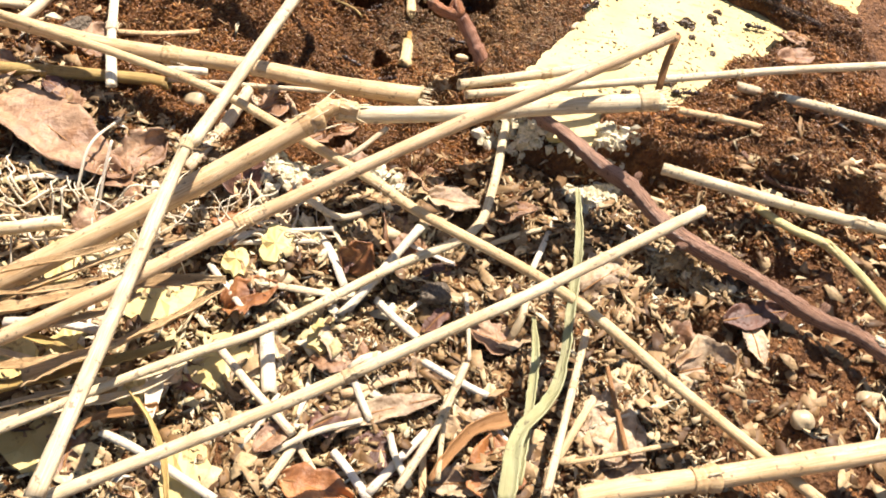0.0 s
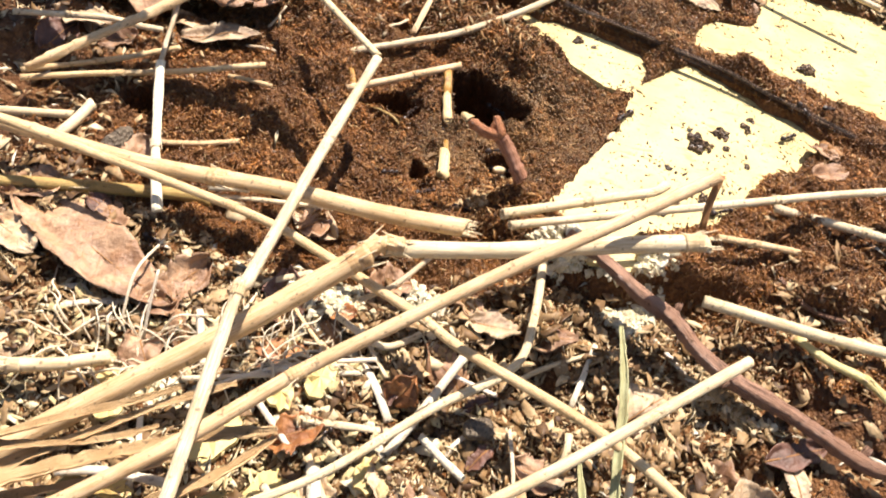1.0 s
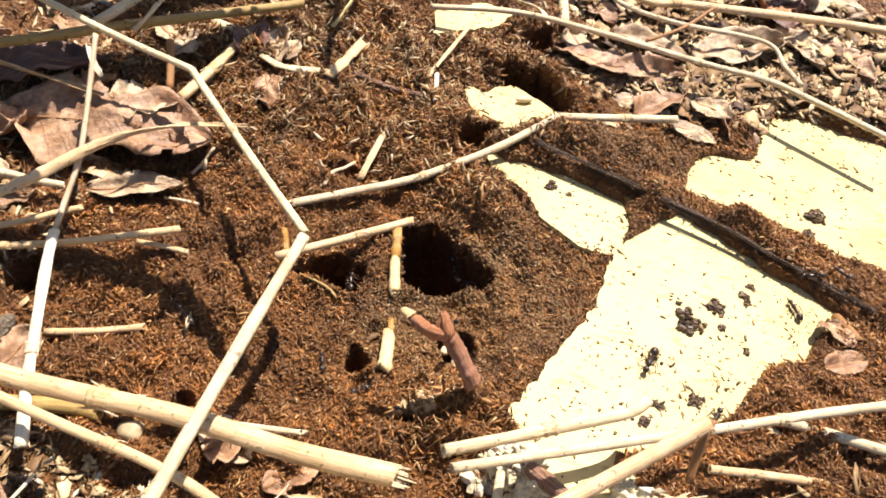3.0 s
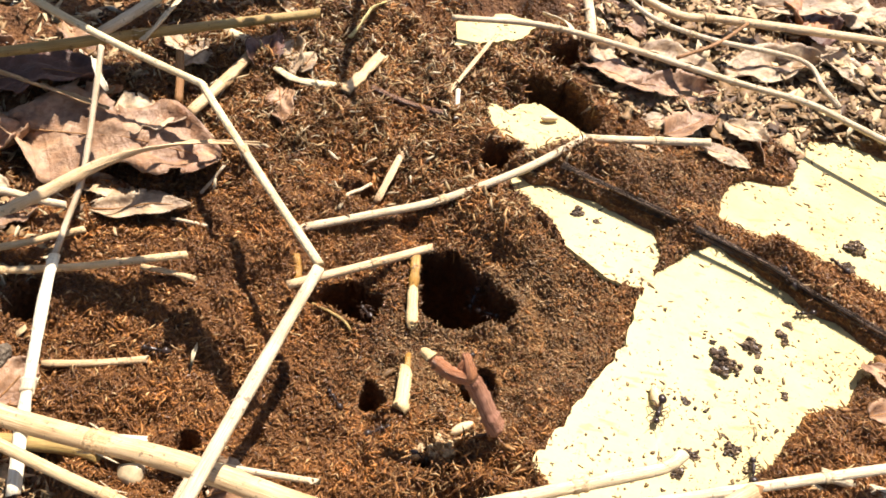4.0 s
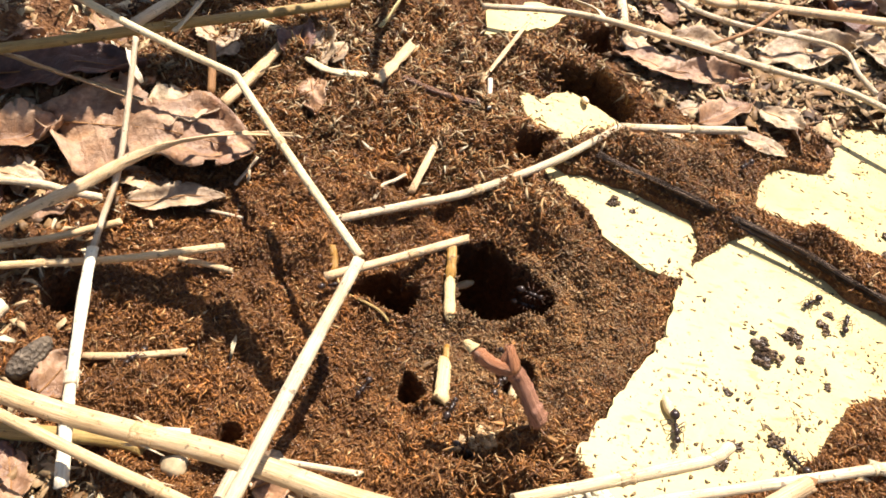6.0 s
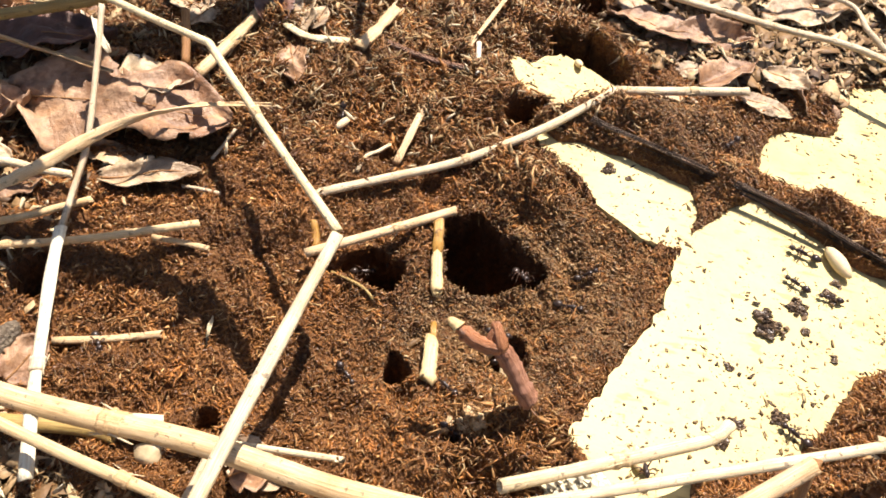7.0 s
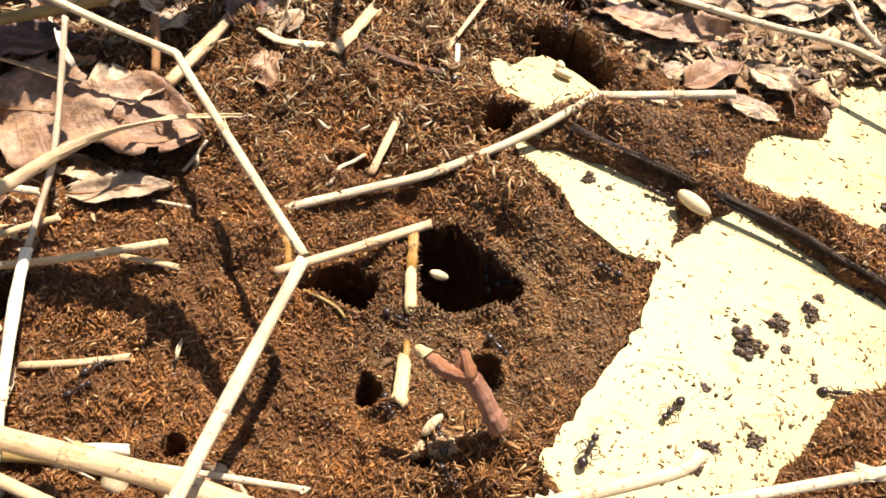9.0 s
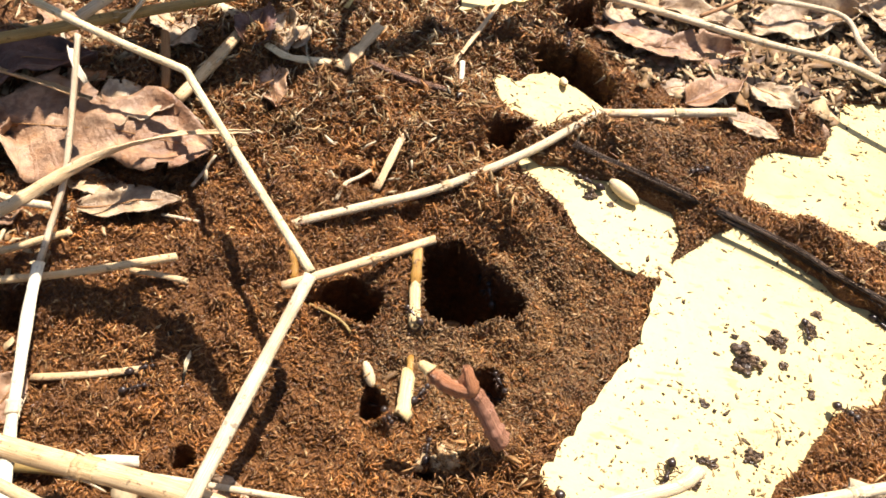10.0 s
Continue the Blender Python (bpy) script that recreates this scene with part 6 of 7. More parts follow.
blade([(2.59, 4.07, 0.70), (2.71, 5.15, 0.60), (2.75, 6.15, 0.50), (2.67, 7.02, 0.40)], 0.087, blade_mat, 'narrow grey grass blade beside the green one', 0.5)
blade([(2.48, 5.33, 0.10), (1.92, 4.99, 0.10), (1.45, 4.15, 0.10)], 0.110, brown_straw, 'dry leaf strip in debris', 0.3)
blade([(-6.10, 4.35, 0.65), (-4.52, 5.00, 0.75), (-3.83, 5.36, 0.80), (-3.25, 5.86, 0.85)], 0.140, sheath_mat, 'golden straw sheath in a loose bundle', 0.5)
blade([(-6.06, 4.10, 0.45), (-4.11, 4.69, 0.55), (-3.46, 5.17, 0.60)], 0.121, sheath_mat, 'golden straw sheath in a loose bundle', 0.5)
blade([(-6.42, 5.19, 0.80), (-4.45, 6.16, 1.00), (-3.65, 6.59, 1.10)], 0.110, sheath_mat, 'golden straw sheath in a loose bundle', 0.5)
blade([(-5.72, 3.38, 0.30), (-4.13, 4.24, 0.35), (-3.38, 4.64, 0.40)], 0.088, pale_straw, 'golden straw sheath in a loose bundle', 0.5)
blade([(-6.51, 5.13, 0.70), (-4.59, 5.61, 0.85), (-3.81, 6.01, 0.90)], 0.108, sheath_mat, 'golden straw sheath in a loose bundle', 0.5)
blade([(-4.29, 4.19, 0.30), (-3.58, 4.47, 0.30), (-2.61, 4.99, 0.30)], 0.081, pale_straw, 'golden straw sheath in a loose bundle', 0.5)
blade([(-6.29, 4.72, 0.50), (-4.46, 4.67, 0.45), (-3.88, 4.45, 0.40)], 0.073, pale_straw, 'golden straw sheath in a loose bundle', 0.5)
blade([(-7.63, 17.80, 1.60), (-7.44, 17.52, 1.50), (-7.19, 17.29, 1.35)], 0.085, root_mat, 'torn papery sheath on a white stalk', 0.8)
blade([(-7.35, 19.21, 1.00), (-7.20, 19.79, 1.10), (-7.06, 20.67, 1.20)], 0.118, pale_straw, 'frayed pale sheath end over a stalk', 0.6)
blade([(-3.58, 21.54, 0.30), (-3.37, 22.16, 0.50), (-3.33, 22.58, 0.45), (-3.11, 23.17, 0.30)], 0.079, green_stem, 'small curled yellow leaf tip', 1.2)
blade([(0.61, 23.84, 0.40), (1.26, 23.69, 0.35), (1.52, 23.28, 0.30)], 0.096, pale_straw, 'pale sheath scrap in far litter', 0.5)

# pale crumbs, flakes, clumps
heap(3.70, 10.42, 0.58, 0.42, 0.16, 170, 'white crumbly board remains under the stalks')
heap(-1.90, 9.50, 0.80, 0.50, 0.14, 140, 'white crumbled board pieces between stalks')
heap(3.30, 11.40, 0.75, 0.45, 0.12, 110, 'white crumbly edge of the board')
heap(5.40, 8.95, 0.62, 0.50, 0.12, 110, 'yellowish crumbly heap beside the twig', moss_mat)
heap(-0.42, 10.06, 0.49, 0.36, 0.10, 70, 'small heap of pale crumbs')
heap(-4.27, 7.04, 0.48, 0.37, 0.10, 60, 'pale crumbs behind straw sheaths')
heap(1.95, 11.50, 0.66, 0.42, 0.12, 140, 'pale crumbs beneath the frayed stalk')
heap(0.28, 12.55, 0.40, 0.26, 0.14, 60, 'cream shreds of rotten wood on the nest mound', rot_mat)
flake(-3.40, 6.48, 0.52, 'pale yellow board flake under straw sheaths')
flake(-4.40, 3.83, 0.50, 'large pale yellow board flake in the litter')
flake(-4.45, 5.45, 0.40, 'pale yellow board flake beside a dry sheath')
flake(-2.07, 5.70, 0.55, 'cracked yellow board flake')
flake(-1.99, 3.64, 0.45, 'yellow board flake near the bottom stalk')
flake(-5.17, 6.76, 0.40, 'pale flake beside the thick stalk')
flake(-0.64, 6.31, 0.28, 'small pale board flake')
flake(-5.06, 4.93, 0.35, 'pale board flake in straw')
flake(-1.79, 7.74, 0.34, 'small yellow board flake')
flake(-2.39, 7.41, 0.29, 'cream board flake scrap')
flake(-3.12, 4.83, 0.31, 'cream board flake beneath a sheath')
dirt_clump(4.98, 15.10, 0.307)
dirt_clump(5.52, 15.65, 0.209)
dirt_clump(6.10, 15.98, 0.169)
dirt_clump(6.23, 16.35, 0.107)
dirt_clump(4.25, 14.14, 0.079)
dirt_clump(4.99, 13.42, 0.172)
dirt_clump(4.31, 13.14, 0.132)
dirt_clump(4.07, 12.78, 0.148)
dirt_clump(6.60, 14.32, 0.118)
dirt_clump(7.94, 18.74, 0.256)
dirt_clump(7.67, 18.20, 0.160)
dirt_clump(6.04, 14.68, 0.090)
dirt_clump(2.10, 18.05, 0.138)
dirt_clump(2.45, 17.89, 0.069)
dirt_clump(5.58, 15.15, 0.102)
dirt_clump(6.32, 14.08, 0.117)
dirt_clump(6.91, 16.95, 0.098)
stone(1.03, 7.46, 0.226, pebble_mat, 'dark grey pebble with a light face')
stone(7.03, 6.13, 0.175, seed_mat, 'smooth buff seed half in soil')
stone(8.34, 6.89, 0.185, seed_mat, 'pale seed on damp soil')
stone(-4.35, 11.02, 0.195, seed_mat, 'pale round seed in leaf litter')
stone(-7.21, 12.17, 0.309, pebble_mat, 'dull grey stone half sunk in soil')


# ---- ants and cocoons ----
def blob(name, segs, mat):
    """One smooth body of stacked rings along x: (x, half width, half height, z)."""
    n = 14
    verts, faces = [], []
    for x, w, h, z in segs:
        for j in range(n):
            a = 6.28319 * j / n
            verts.append((x, w * math.cos(a), z + h * math.sin(a)))
    for i in range(len(segs) - 1):
        for j in range(n):
            k = (j + 1) % n
            faces.append((i * n + j, i * n + k, (i + 1) * n + k, (i + 1) * n + j))
    faces += [tuple(range(n))[::-1], tuple(range((len(segs) - 1) * n, len(segs) * n))]
    return to_mesh(name, [tuple(c / CM for c in v) for v in verts], faces, mat)


def round_segs(x0, x1, w, h, z, sharp=1.0):
    out = []
    for i in range(11):
        u = i / 10
        k = max(0.04, math.sin(math.pi * (0.02 + 0.96 * u ** sharp)) ** 0.65)
        out.append((x0 + (x1 - x0) * u, w * k, h * k, z))
    return out


def limb(name, pts, r):
    v, fc, uv, _ = tube([tuple(q) for q in pts], r, 6, 1, 0.45, 0.03, 2, False, 0.5, 0.05)
    return to_mesh(name, [tuple(np.array(q) / CM) for q in v], fc, limb_mat, uvs=uv)


HIPS = [(0.16, 0.05, 0.15), (0.08, 0.06, 0.14), (0.0, 0.05, 0.14)]
FEET = [(0.26, 0.27), (0.02, 0.34), (-0.28, 0.30)]


def first_ant():
    """An ant one unit long: head with feelers and jaws, thorax, waist, gaster, six legs."""
    top = root("ant")
    head = part("head", blob("head", round_segs(0.27, 0.49, 0.105, 0.085, 0.17, 1.15), ant_mat), top)
    for s in (1, -1):
        q = [(0.44, 0.05 * s, 0.22), (0.52, 0.13 * s, 0.30), (0.60, 0.14 * s, 0.25), (0.72, 0.17 * s, 0.17)]
        part("feeler", limb("feeler", q, 0.011), head, "", Matrix.Translation(q[0]))
        j = [(0.47, 0.035 * s, 0.13), (0.53, 0.045 * s, 0.11), (0.56, 0.01 * s, 0.10)]
        part("jaw", limb("jaw", j, 0.016), head, "", Matrix.Translation(j[0]))
    part("thorax", blob("thorax", [(-0.10, 0.02, 0.03, 0.15), (-0.07, 0.05, 0.055, 0.16), (0.0, 0.06, 0.075, 0.17), (0.06, 0.055, 0.06, 0.18), (0.12, 0.075, 0.085, 0.19),
                                   (0.20, 0.085, 0.09, 0.18), (0.25, 0.06, 0.06, 0.17), (0.29, 0.03, 0.03, 0.165)], ant_mat), top)
    part("waist", blob("waist", [(-0.20, 0.02, 0.02, 0.14), (-0.16, 0.035, 0.06, 0.16), (-0.13, 0.03, 0.05, 0.16), (-0.09, 0.015, 0.02, 0.15)], ant_mat), top)
    part("gaster", blob("gaster", round_segs(-0.52, -0.18, 0.14, 0.125, 0.17, 1.2), ant_mat), top)
    for s in (1, -1):
        for (hx, hy, hz), (fx, fy) in zip(HIPS, FEET):
            a = np.array((hx, hy * s, hz))
            b = np.array((hx + 0.45 * (fx - hx), s * (hy + 0.45 * (fy - hy)), 0.27))
            e = np.array((hx + 0.85 * (fx - hx), s * (hy + 0.85 * (fy - hy)), 0.06))
            f = np.array((fx + 0.03, s * fy, 0.0))
            part("leg", limb("leg", [a - a, b - a, e - a, f - a], 0.020), top, "", Matrix.Translation(a))
    return top


def first_cocoon():
    """A cocoon one unit long, lying along x, with a dark pole."""
    top = root("cocoon")
    part("silk_case", blob("silk_case", [(x, w ** 0.75 * 0.3, h ** 0.75 * 0.285, z) for x, w, h, z in round_segs(-0.5, 0.5, 0.60, 0.60, 0.19, 0.95)], pupa_mat), top)
    part("dark_pole", blob("dark_pole", [(-0.505, 0.02, 0.02, 0.19), (-0.50, 0.05, 0.05, 0.19), (-0.485, 0.068, 0.066, 0.19)], brown_straw), top, "dark spot at one end")
    return top


ANT, COCOON = first_ant(), first_cocoon()
MADE = [0, 0]


def made(kind, size, label):
    """The next ant or cocoon, scaled to its length in centimetres."""
    src, cat, grp, k = (ANT, "ant", "ants on the nest", 0) if kind == "ant" else (COCOON, "cocoon", "ant cocoons", 1)
    ob = src if MADE[k] == 0 else copy_thing(src, Matrix.Identity(4))
    MADE[k] += 1
    ob.scale = (size * CM,) * 3
    return tagged(ob, label, cat, grp)


def ant(size, label):
    return made("ant", size, label)


def cocoon(size, label):
    return made("cocoon", size, label)


def foothold():
    """What an ant walks on: bare board or soil, smoothed a little, on the same grid."""
    g = np.pad(GRID, 1, mode="edge")
    s = (g[1:-1, 1:-1] + g[:-2, 1:-1] + g[2:, 1:-1] + g[1:-1, :-2] + g[1:-1, 2:]) / 5 + 0.03
    bare = bare_of(_gx, _gy)
    return np.where((bare > 0.02) & (on_board(_gx, _gy) > 0), board_z(_gx, _gy), s)


FOOT = foothold()


def surface(x, y):
    return np.atleast_1d(sample(FOOT, x, y))


def march(ob, stops):
    """Key a thing along stops (seconds, x, y, height or None for the surface, heading or None), following the ground."""
    stops = [(0.0, *stops[0][1:])] * (stops[0][0] > 0) + list(stops) + [(10.0, *stops[-1][1:])] * (stops[-1][0] < 10)
    T = np.array([s[0] for s in stops])
    X, Y = np.array([s[1] for s in stops]), np.array([s[2] for s in stops])
    ground = surface(X, Y)
    Z = np.array([g if s[3] is None else s[3] for s, g in zip(stops, ground)])
    free = [s[3] is None for s in stops]
    H, last = [], 0.0
    for i, s in enumerate(stops):
        a, b = max(0, i - 1), min(len(stops) - 1, i + 1)
        dx, dy = X[b] - X[a], Y[b] - Y[a]
        h = s[4] if s[4] is not None else (math.degrees(math.atan2(dy, dx)) if math.hypot(dx, dy) > 0.12 else last)
        h = last + (h - last + 180) % 360 - 180 if i else h
        H.append(h)
        last = h
    ts = sorted(set(round(t, 3) for t in T) | set(round(t, 2) for t in np.arange(T[0], T[-1] + 0.01, 0.25) if np.min(np.abs(T - t)) > 0.08))
    rows, turn = [], None
    for t in ts:
        x, y, h = np.interp(t, T, X), np.interp(t, T, Y), np.interp(t, T, H)
        i = min(len(T) - 2, max(0, int(np.searchsorted(T, t, "right")) - 1))
        z = float(surface(x, y)[0]) if free[i] and free[i + 1] else float(np.interp(t, T, Z))
        turn = h if turn is None else turn + max(-80, min(80, h - turn))
        e = 0.16
        gx = float(surface(x + e, y)[0] - surface(x - e, y)[0]) / (2 * e)
        gy = float(surface(x, y + e)[0] - surface(x, y - e)[0]) / (2 * e)
        k = min(1.0, 0.8 / (math.hypot(gx, gy) + 1e-6))
        up = Vector((-gx * k, -gy * k, 1)).normalized()
        fwd = Vector((math.cos(radians(turn)), math.sin(radians(turn)), 0))
        fwd = (fwd - up * fwd.dot(up)).normalized()
        m = Matrix((fwd, up.cross(fwd), up)).transposed().to_4x4()
        m.translation = Vector((x, y, z + 0.01)) * CM
        rows.append((t, m))
    walk(ob, rows)
    return T, X, Y


def step_legs(ob, T, X, Y):
    """Swing the six legs in two sets of three while the ant moves."""
    legs = [c for c in ob.children if c.name.startswith("leg")]
    ts = [round(t, 2) for t in np.arange(0, 10.01, 0.2)]
    speed = [math.hypot(np.interp(t + 0.1, T, X) - np.interp(t - 0.1, T, X), np.interp(t + 0.1, T, Y) - np.interp(t - 0.1, T, Y)) for t in ts]
    for i, leg in enumerate(legs):
        a = leg.matrix_basis.translation.copy()
        rows = []
        for j, t in enumerate(ts):
            if 0 < j < len(ts) - 1 and speed[j] < 0.02 and speed[j - 1] < 0.02 and speed[j + 1] < 0.02:
                continue
            sw = 16 * (1 if (i + j) % 2 else -1) * min(1, speed[j] / 0.15)
            rows.append((t, Matrix.Translation(a) @ pose(0, 0, 0, 0, 0, sw)))
        walk(leg, rows)


cocoon_0 = cocoon(0.70, 'large cream cocoon dragged over the board')
ant_1 = ant(0.6, 'black ant hauling a large cocoon')
cocoon_2 = cocoon(0.42, 'white cocoon carried along the fibrous strip')
ant_3 = ant(0.55, 'black ant carrying a white cocoon')
cocoon_4 = cocoon(0.4, 'small white cocoon at the upper cavity')
ant_5 = ant(0.5, 'black ant at the upper cavity')
cocoon_6 = cocoon(0.4, 'white cocoon carried down the soil slope')
ant_7 = ant(0.5, 'black ant carrying a cocoon down the slope')
cocoon_8 = cocoon(0.50, 'pale cocoon entering the large nest opening')
ant_9 = ant(0.55, 'black ant at the rim of the large opening')
cocoon_10 = cocoon(0.42, 'cocoon in the shade of the large opening')
cocoon_11 = cocoon(0.42, 'small white cocoon beside the forked twig')
ant_12 = ant(0.5, 'black ant beside the forked twig')
cocoon_13 = cocoon(0.45, 'white cocoon carried around the small opening')
ant_14 = ant(0.5, 'black ant carrying a white cocoon')
ant_15 = ant(0.62, 'black ant with a brown load on the board')
cocoon_16 = cocoon(0.4, 'brownish cocoon held by an ant on the board')
ant_17 = ant(0.55, 'black ant crossing the pale board')
ant_18 = ant(0.5, 'black ant near the leaf shaped bare patch')
ant_19 = ant(0.55, 'black ant on the dirty side of the board')
ant_20 = ant(0.5, 'black ant on the far bare patch')
ant_21 = ant(0.5, 'black ant beside the fibrous strip')
ant_22 = ant(0.45, 'black ant among dirt on the board')
ant_23 = ant(0.5, 'black ant beside a short straw piece')
ant_24 = ant(0.5, 'black ant on a smooth brown leaf')
ant_25 = ant(0.45, 'black ant on reddish soil')
ant_26 = ant(0.5, 'black ant near the smaller opening')
ant_27 = ant(0.55, 'black ant inside the large opening')
ant_28 = ant(0.5, 'black ant beside the yellow stem')
ant_29 = ant(0.45, 'black ant at the small opening')
ant_30 = ant(0.45, 'black ant at the lower gap')
ant_31 = ant(0.5, 'black ant behind the forked twig')
ant_32 = ant(0.5, 'black ant on a rust brown leaf')


def crawl(ob, stops):
    step_legs(ob, *march(ob, stops))


def motions():
    gx, gy, gz = (c * CM for c in GUST_BASE)
    walk(gust_blade, [(t, pose(gx, gy, gz, 0, 0, turn)) for t, turn in ((0, 19), (8.7, 19), (9.2, 7), (9.5, 3), (9.8, 1), (10, 0))])
    march(cocoon_0, [(4.3, 12.80, 17.16, None, -60), (5.5, 10.56, 17.11, None, -60), (6.8, 6.91, 16.70, None, -60), (7, 6.29, 16.74, None, -60), (7.5, 5.91, 16.97, None, -60), (8, 5.42, 17.41, None, -60), (8.5, 4.65, 17.59, 0.24, -75), (9, 3.98, 17.69, None, -35), (9.5, 3.21, 17.93, None, -35), (10, 2.66, 18.16, None, -35)])
    crawl(ant_1, [(4.3, 12.13, 17.18, None, 160), (5.5, 9.97, 17.21, None, 160), (6.8, 6.34, 16.79, None, 160), (7, 5.70, 16.82, None, 160), (7.5, 5.32, 17.06, None, 160), (8, 4.82, 17.50, None, 160), (8.5, 4.04, 17.65, None, 160), (9, 3.42, 17.94, None, 160), (9.5, 2.59, 18.01, None, 160), (10, 2.02, 18.25, None, 160)])
    march(cocoon_2, [(5.5, 11.84, 17.93, None, None), (6.8, 8.85, 17.97, None, None), (7, 7.93, 17.85, None, None), (7.7, 6.10, 18.40, None, None), (8, 5.32, 18.76, None, None), (8.2, 4.25, 19.60, None, None), (8.5, 2.77, 19.12, None, None), (8.8, 2.26, 20.31, None, None), (9, 1.31, 20.63, None, None), (9.5, 1.36, 20.66, None, None), (10, 1.64, 21.19, None, None)])
    crawl(ant_3, [(5.5, 12.08, 17.85, None, None), (6.8, 9.15, 17.94, None, None), (7, 8.22, 17.82, None, None), (7.7, 6.40, 18.36, None, None), (8, 5.62, 18.72, None, None), (8.2, 4.54, 19.52, None, None), (9, 1.70, 22.89, None, None), (9.5, 1.77, 22.96, None, None), (10, 2.01, 22.74, None, None)])
    march(cocoon_4, [(4.3, 1.22, 20.63, None, 20), (4.5, 1.10, 20.78, None, 20), (5, 0.32, 20.65, None, 40), (5.5, 0.76, 21.52, None, 70), (6, 1.22, 20.86, None, 90)])
    crawl(ant_5, [(4.3, 1.45, 21.55, None, None), (5, 0.77, 20.34, None, None), (5.5, 1.03, 22.07, None, None), (6, 1.73, 23.65, None, None), (7, 1.14, 23.62, None, None), (8, 1.18, 22.04, None, None)])
    march(cocoon_6, [(5.7, -4.33, 22.73, -0.90, 60), (6.8, -3.20, 18.27, None, 60), (7, -3.14, 17.96, None, 60), (7.2, -3.02, 16.68, None, 80), (7.4, -2.87, 16.15, -0.20, 80), (7.6, -3.25, 16.67, -1.20, 80)])
    crawl(ant_7, [(5.7, -4.38, 22.94, -0.90, None), (6.8, -3.23, 18.48, None, None), (7, -3.18, 18.24, None, None), (7.2, -3.02, 16.86, None, None), (7.4, -2.86, 16.31, None, None), (7.6, -3.27, 16.74, -1.20, None)])
    march(cocoon_8, [(7.4, 0.84, 14.02, -1.20, 80), (7.6, 0.71, 15.27, None, 80), (7.8, 0.43, 14.77, None, 80), (8, 0.69, 15.47, 0.0, 85), (8.3, 0.46, 16.26, -3.0, 85)])
    crawl(ant_9, [(7.4, 0.90, 13.97, -1.20, None), (7.6, 0.79, 15.06, None, None), (7.8, 0.54, 14.62, None, None), (8, 0.74, 15.09, None, None), (8.3, 0.61, 16.04, -1.00, None)])
    march(cocoon_10, [(3.8, 0.84, 16.90, -2.20, 10), (4.3, 0.49, 16.16, -0.90, 10), (4.5, 0.37, 16.16, -0.80, 10), (5, -0.01, 16.42, -0.80, 70), (5.5, -0.62, 16.61, -0.80, 40), (7, -0.35, 15.76, -2.8, 20), (8, -0.10, 15.51, -2.6, 20), (8.5, -0.12, 15.54, -0.70, 0), (9, -0.35, 15.54, -0.35, 10), (9.3, -0.19, 16.06, -0.80, 10), (9.6, -0.04, 16.42, -3.2, 10)])
    march(cocoon_11, [(2.5, 0.66, 13.38, -0.20, 60), (3, 0.50, 13.60, -0.20, 60), (3.2, 0.43, 13.53, -0.20, 60), (4.3, 0.67, 12.51, None, 20), (4.5, 0.22, 13.35, None, 60), (5, 0.16, 13.47, None, 70), (5.5, 0.00, 13.54, None, 80), (5.7, 0.00, 13.68, None, 80), (6.3, 0.42, 14.27, -1.20, 60)])
    crawl(ant_12, [(3.2, 1.25, 14.29, -1.20, None), (4.3, 0.80, 12.21, None, None), (4.5, 0.12, 13.02, None, None), (5, 0.39, 13.05, None, None), (5.5, 0.31, 13.05, None, None), (5.7, 0.28, 13.27, None, None), (6.3, 0.50, 14.18, -1.00, None), (8, 1.05, 14.08, -1.20, None)])
    march(cocoon_13, [(8.1, 0.51, 12.29, -1.20, 60), (8.3, 0.41, 12.19, None, 60), (8.5, 0.18, 12.74, None, 60), (8.6, 0.18, 13.05, None, 60), (9, 0.15, 12.78, None, 40), (9.2, 0.04, 13.40, None, 80), (9.5, -0.37, 13.70, None, 85), (9.7, -0.92, 13.66, None, 60), (10, -1.22, 13.74, None, 120)])
    crawl(ant_14, [(8.1, 0.52, 12.20, -1.20, None), (8.3, 0.51, 12.11, None, None), (8.5, 0.28, 12.54, None, None), (8.6, 0.30, 12.89, None, None), (9, 0.31, 12.57, None, None), (9.2, 0.18, 13.22, None, None), (9.5, -0.16, 13.51, None, None), (9.7, -0.78, 13.53, None, None), (10, -1.02, 13.52, None, None)])
    crawl(ant_15, [(2, 3.30, 15.45, None, -120), (2.5, 2.80, 14.24, None, -100), (3, 4.17, 14.00, None, -110), (4.3, 3.62, 13.74, None, -100), (5, 3.41, 13.63, None, -100), (5.5, 3.46, 13.62, None, -80), (5.7, 3.47, 13.65, None, -80), (6.8, 2.88, 12.03, None, -100), (8.5, 2.96, 12.39, None, 60), (9, 2.44, 12.65, None, 70), (9.5, 2.25, 12.11, None, -90), (10, 2.07, 11.91, None, -90)])
    march(cocoon_16, [(2.5, 3.03, 14.85, None, 70), (3, 4.28, 14.27, None, 60), (4.3, 3.50, 14.01, None, 110), (5, 3.34, 14.03, None, 110), (5.5, 3.31, 14.05, None, 115), (5.7, 3.34, 14.06, None, 115), (6.8, 2.79, 12.23, None, 100), (8.5, 2.74, 11.88, None, 100)])
    crawl(ant_17, [(6.3, 0.70, 14.23, -1.00, None), (7, 1.65, 15.05, None, None), (7.5, 2.56, 14.21, None, None), (8, 4.42, 14.17, None, None), (8.5, 5.18, 14.56, None, None), (9, 6.34, 14.46, None, None), (9.5, 6.36, 14.48, None, None), (10, 6.46, 14.34, None, None)])
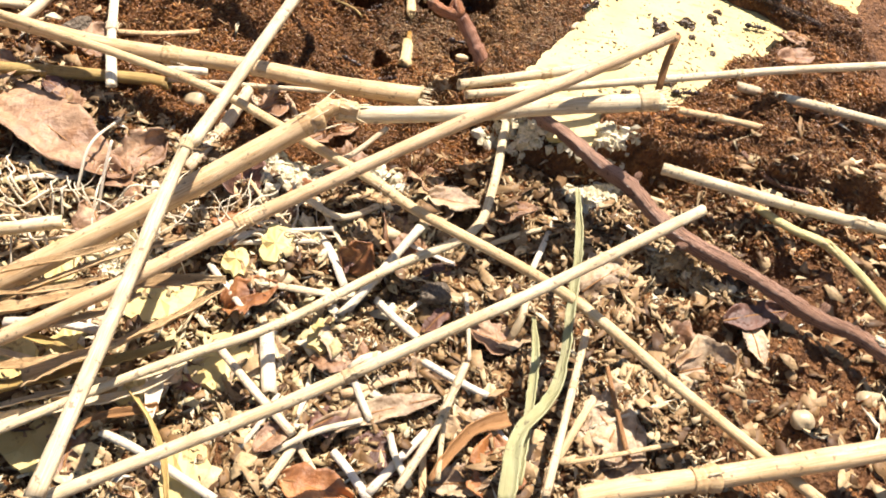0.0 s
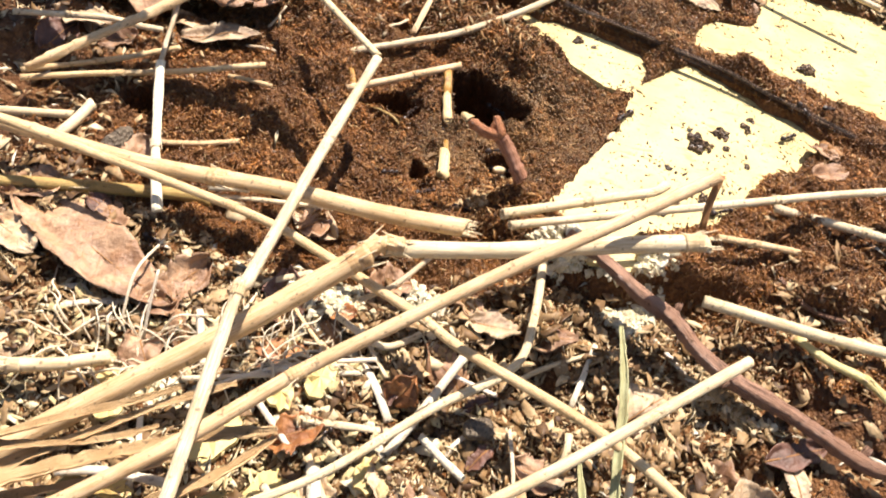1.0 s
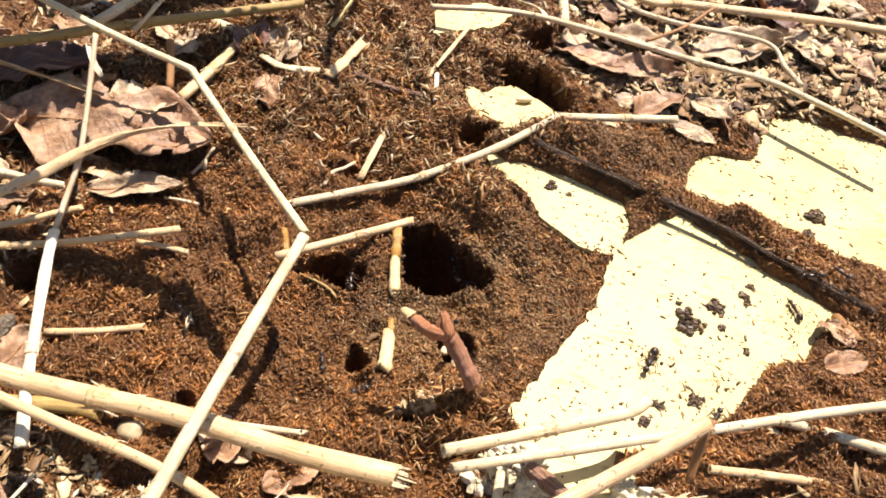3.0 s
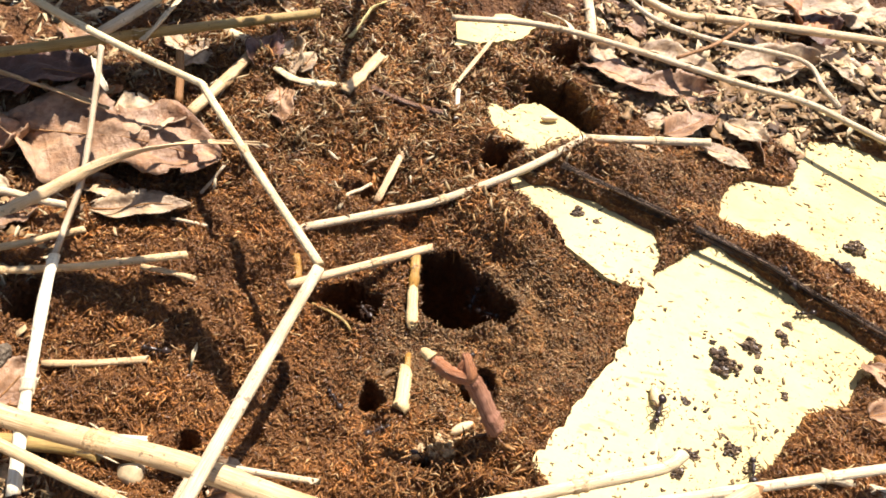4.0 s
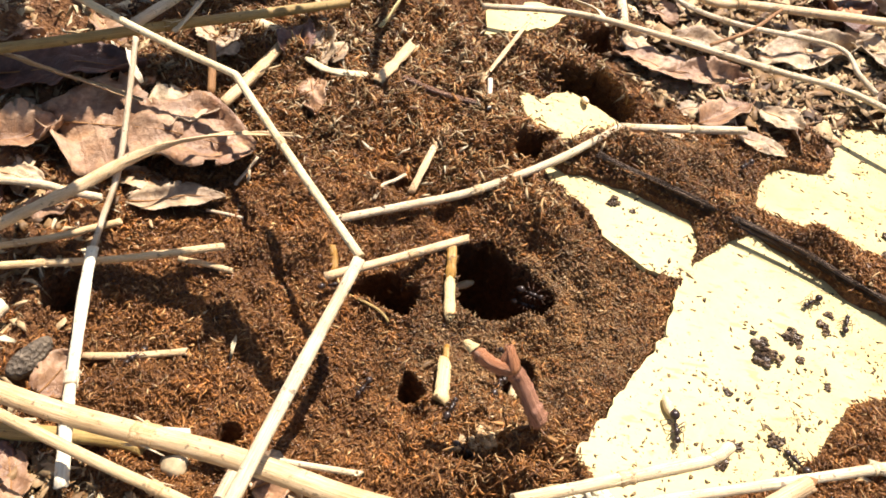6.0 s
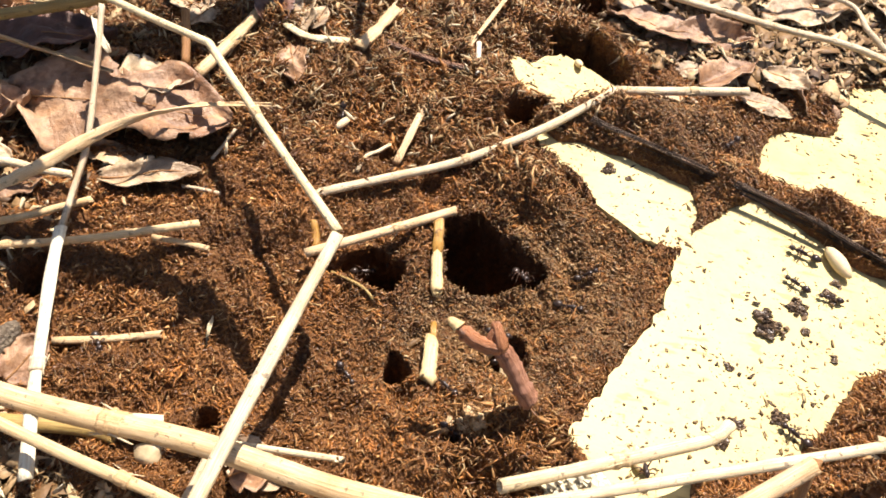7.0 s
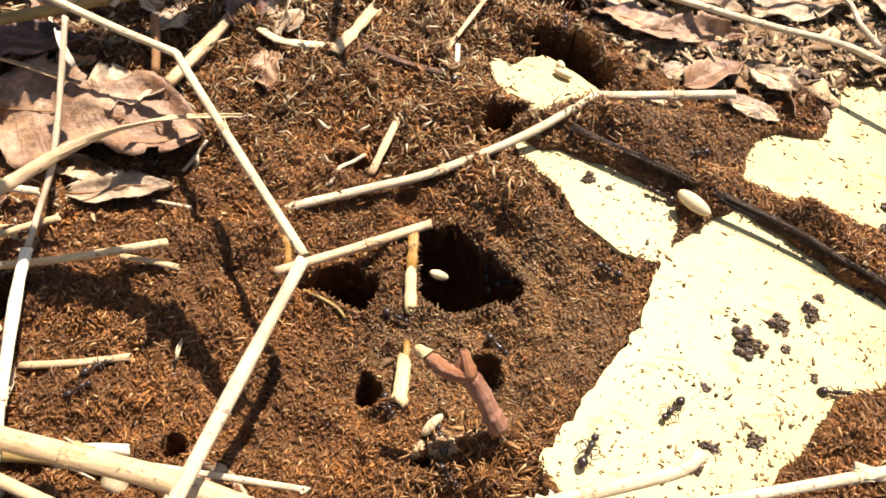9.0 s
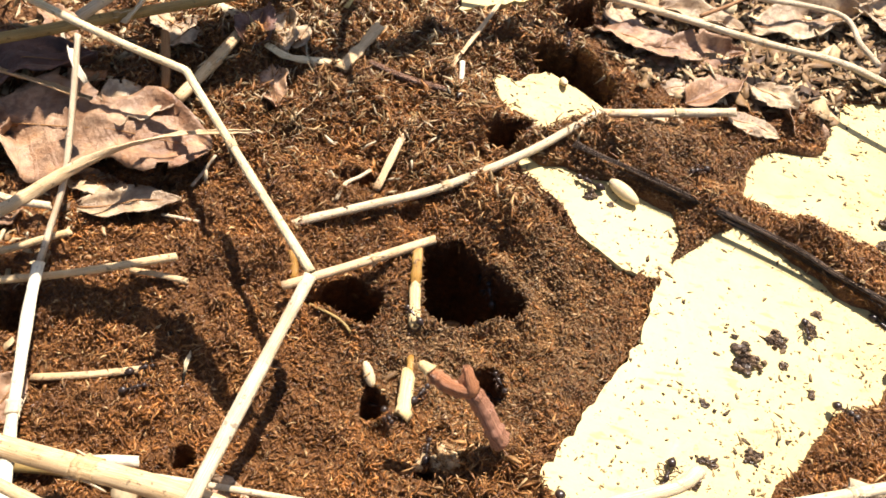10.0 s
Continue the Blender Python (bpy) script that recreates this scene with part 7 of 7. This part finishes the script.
    crawl(ant_18, [(6.3, 0.70, 15.85, -1.00, None), (7, 1.91, 15.71, None, None), (7.5, 3.29, 16.99, None, None), (8, 2.72, 16.56, None, None), (8.5, 3.46, 15.85, None, None), (9, 2.62, 16.11, None, None), (9.5, 2.12, 16.36, None, None), (10, 1.52, 16.18, -0.80, None)])
    crawl(ant_19, [(6.8, 5.33, 13.05, None, None), (7.5, 4.93, 13.30, None, None), (8, 4.47, 13.63, None, None), (8.5, 4.21, 13.70, None, None), (9, 3.70, 13.62, None, None), (9.5, 3.73, 13.06, None, None), (10, 3.65, 12.80, None, None)])
    crawl(ant_20, [(3.2, 7.08, 15.93, None, None), (4.3, 5.95, 17.80, None, None), (4.5, 6.16, 18.53, None, None), (5, 5.80, 19.88, None, None), (5.5, 5.04, 19.96, None, None), (5.7, 4.91, 19.92, None, None), (7, 4.33, 19.04, None, None), (8, 4.01, 18.86, None, None)])
    crawl(ant_21, [(3.2, 8.03, 16.89, None, None), (4.5, 6.85, 18.49, None, None), (5, 6.22, 19.21, None, None), (5.5, 6.15, 16.74, None, None), (7, 5.51, 16.10, None, None), (7.4, 5.28, 17.25, None, None), (8, 4.80, 17.46, None, None), (8.5, 5.88, 17.40, None, None), (9, 7.17, 16.63, None, None), (9.5, 7.44, 16.46, None, None)])
    crawl(ant_22, [(3.2, 7.42, 16.71, None, None), (4.5, 6.10, 16.67, None, None), (5, 5.71, 15.77, None, None), (5.5, 6.75, 16.28, None, None), (7, 6.09, 15.94, None, None), (7.5, 5.94, 16.35, None, None), (8, 5.98, 15.90, None, None), (9, 6.01, 15.93, None, None)])
    crawl(ant_23, [(2.5, -3.76, 11.88, None, -60), (3, -4.23, 13.32, None, None), (4.5, -5.12, 13.14, None, None), (5.5, -5.56, 12.69, None, None), (7, -5.81, 12.57, None, None), (8, -5.32, 12.35, None, None), (9, -5.33, 12.63, None, None), (9.5, -4.89, 13.00, None, None), (10, -4.88, 12.96, None, None)])
    crawl(ant_24, [(2, -5.62, 10.02, None, None), (2.5, -5.03, 9.60, None, -90), (3, -5.34, 9.79, None, None)])
    crawl(ant_25, [(7, -7.29, 13.07, -0.90, None), (7.5, -5.46, 12.06, None, None), (8, -5.16, 12.29, None, None), (9, -5.40, 12.24, None, None), (9.5, -4.91, 12.53, None, None), (10, -4.85, 12.60, None, None)])
    crawl(ant_26, [(5, -1.50, 14.97, -0.60, None), (5.5, -3.06, 15.02, None, None), (5.7, -3.17, 14.84, None, None), (7, -2.11, 15.26, -0.90, None), (8, -1.90, 15.15, -0.50, None), (9, -0.88, 14.63, None, None), (9.5, -0.56, 14.84, None, None), (10, -0.67, 14.93, None, None)])
    crawl(ant_27, [(4.3, 0.41, 16.15, -1.00, None), (5, -0.06, 15.25, -0.50, None), (5.5, 0.75, 15.93, -0.50, None), (7, 0.74, 15.43, -0.40, None), (7.5, 0.95, 15.48, -0.50, None), (8, 0.13, 15.36, -0.60, None), (9, 0.96, 16.04, -0.90, None), (9.5, 0.70, 15.61, -0.50, None), (10, 0.34, 16.52, -1.40, None)])
    crawl(ant_28, [(5, -0.77, 12.61, None, None), (5.5, -0.40, 12.93, None, None), (7, -0.16, 13.07, None, None), (8, -0.79, 13.21, None, None), (9, -0.62, 13.02, None, None), (9.5, -0.65, 13.03, None, None), (10, -0.33, 13.54, None, None)])
    crawl(ant_29, [(5, -1.66, 13.05, None, None), (6.8, -2.00, 13.06, None, None), (7.5, -1.45, 12.68, None, None), (8.5, -1.04, 13.69, None, None), (9, -1.20, 13.49, None, None), (9.5, -1.22, 13.47, None, None), (10, -0.69, 13.04, None, None)])
    crawl(ant_30, [(8, 0.06, 12.37, None, None), (9, 0.51, 12.06, None, None), (9.5, 0.06, 12.26, None, None), (10, 0.05, 12.59, None, None)])
    crawl(ant_31, [(7, 0.51, 14.32, -0.50, None), (8, 0.13, 14.38, None, None), (9, 0.92, 14.59, -0.60, None), (9.5, 1.49, 13.34, None, None), (10, 1.05, 14.18, -0.70, None)])
    crawl(ant_32, [(0, -1.63, 6.80, None, 40), (0.5, -1.58, 6.83, None, 40)])


motions()
